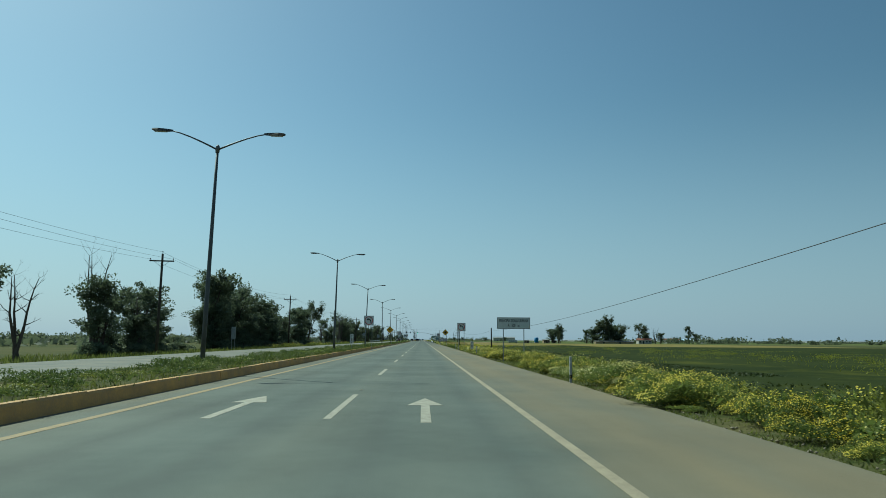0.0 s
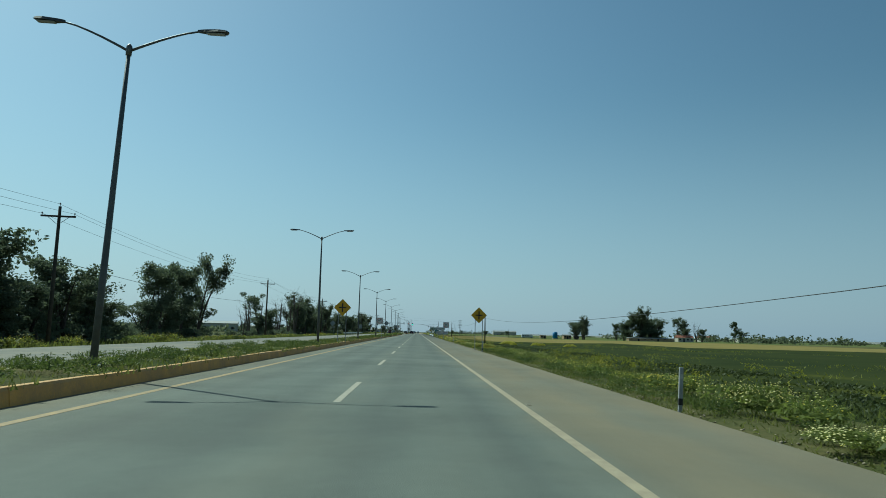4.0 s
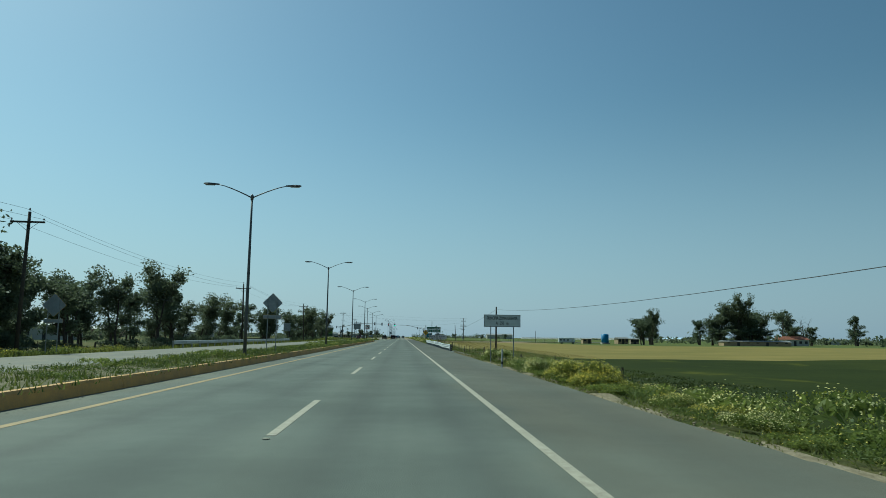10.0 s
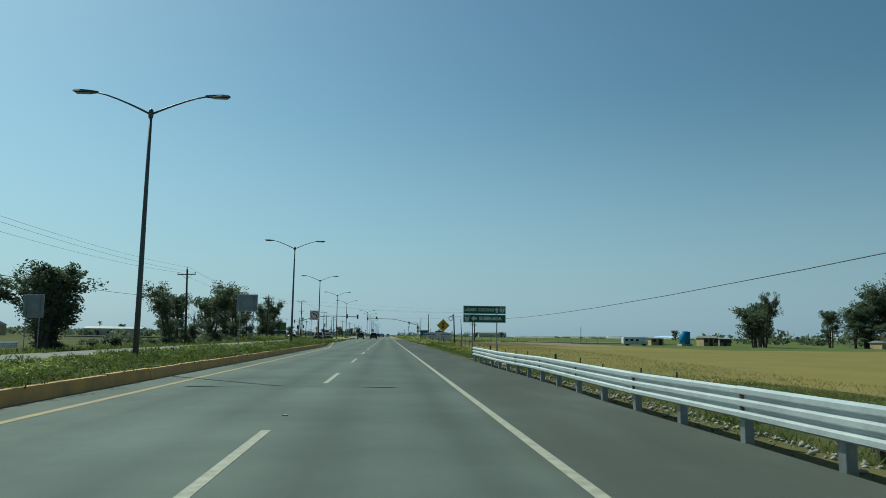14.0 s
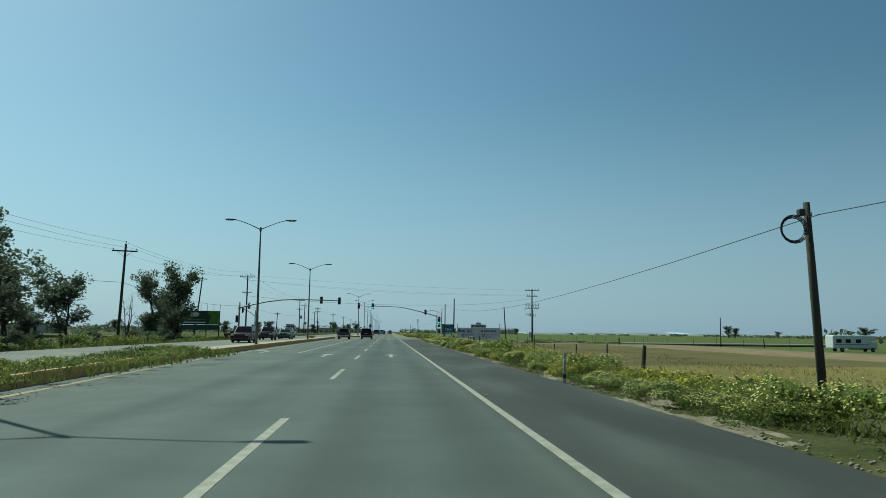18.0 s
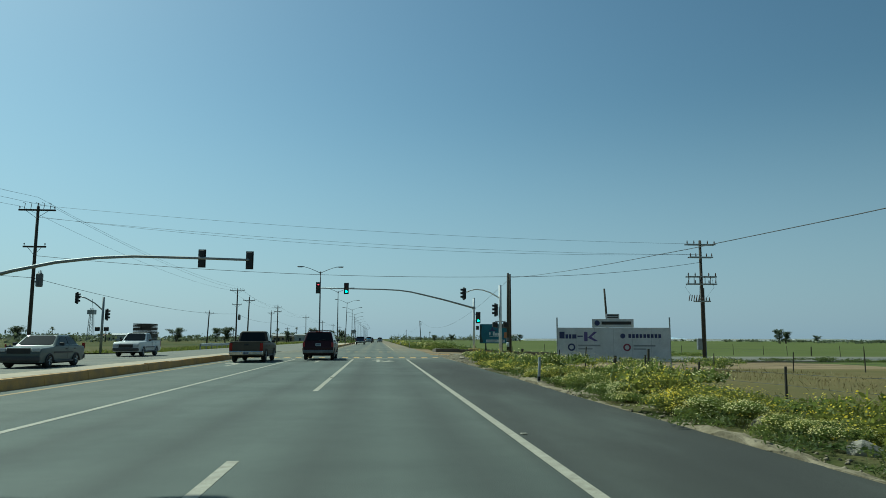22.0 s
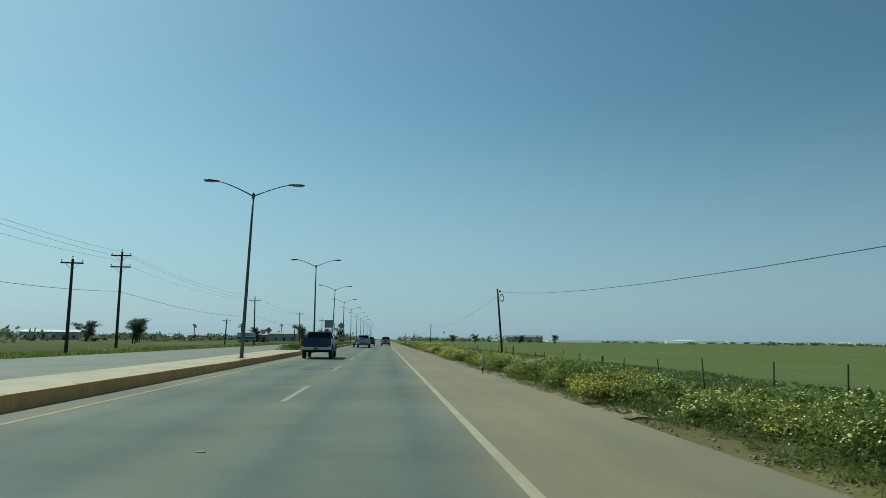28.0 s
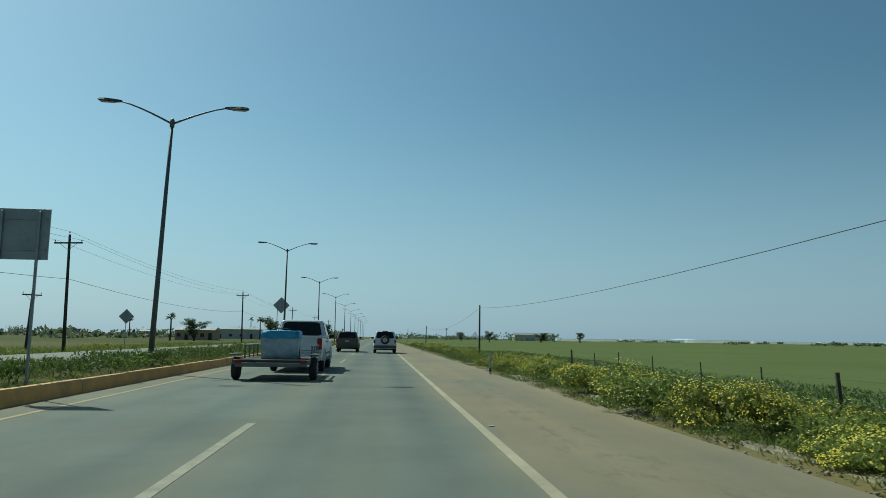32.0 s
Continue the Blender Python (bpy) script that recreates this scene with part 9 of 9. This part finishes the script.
def far_woods(name, label, n, xr, yr, hmax, seed):
    """Clumps of scrub and trees far off, as loose leaf masses."""
    rs = np.random.default_rng(seed)
    vs, fs, o = [], [], 0
    for i in range(n):
        x, y = rs.uniform(*xr), rs.uniform(*yr)
        h, w = rs.uniform(0.35, 1.0) * hmax, rs.uniform(2.5, 7.0)
        m = 46
        c = np.stack([x + rs.normal(0, w * 0.5, m), y + rs.normal(0, w * 0.5, m), -0.6 + h * rs.beta(1.4, 1.8, m)], 1)
        v, f = leaf_quads(rs, c, 2.0, 1.3)
        vs.append(v)
        fs.append(f + o)
        o += len(v)
    return tagged(arrays(name, np.concatenate(vs), np.concatenate(fs), LEAF_TREE_OLIVE), label, "trees", kind="stuff")


far_woods("far_woods", "low dark line of trees and scrub beyond the western fields", 330, (-620, -170), (150, 1500), 7, 51)
far_woods("far_woods", "dark scrub and orchards west of the crossroads", 150, (-300, -85), (600, 1150), 4.6, 55)
far_woods("far_woods", "dark scrub at the edge of the western fields", 120, (-150, -75), (-40, 420), 3.2, 56)
far_woods("far_woods", "low dark tree line along the road ahead", 150, (-110, -30), (1050, 1700), 8, 52)
far_woods("far_woods", "scattered low scrub beyond the eastern fields", 170, (260, 860), (760, 1600), 2.6, 53)
far_woods("far_woods", "thin tree line along the road ahead to the east", 70, (20, 160), (1250, 1800), 8, 54)
far_woods("far_woods", "low scrub and trees behind the farm groves", 60, (140, 330), (480, 620), 6, 55)
# far hills, the haze in front of them put in as a pale blue glow
hill = bmesh.new()
cols = 90
rows_ = []
for i in range(cols + 1):
    a = radians(8 + 60 * i / cols)
    R = 4300
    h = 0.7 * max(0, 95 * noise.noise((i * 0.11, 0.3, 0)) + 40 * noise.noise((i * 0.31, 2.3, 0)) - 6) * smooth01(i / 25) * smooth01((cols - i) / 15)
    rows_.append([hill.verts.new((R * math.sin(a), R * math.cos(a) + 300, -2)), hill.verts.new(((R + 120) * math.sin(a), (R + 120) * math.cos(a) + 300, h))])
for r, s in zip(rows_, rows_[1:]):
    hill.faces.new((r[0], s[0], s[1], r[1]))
# emission stands in for horizon haze, a little darker than the sky
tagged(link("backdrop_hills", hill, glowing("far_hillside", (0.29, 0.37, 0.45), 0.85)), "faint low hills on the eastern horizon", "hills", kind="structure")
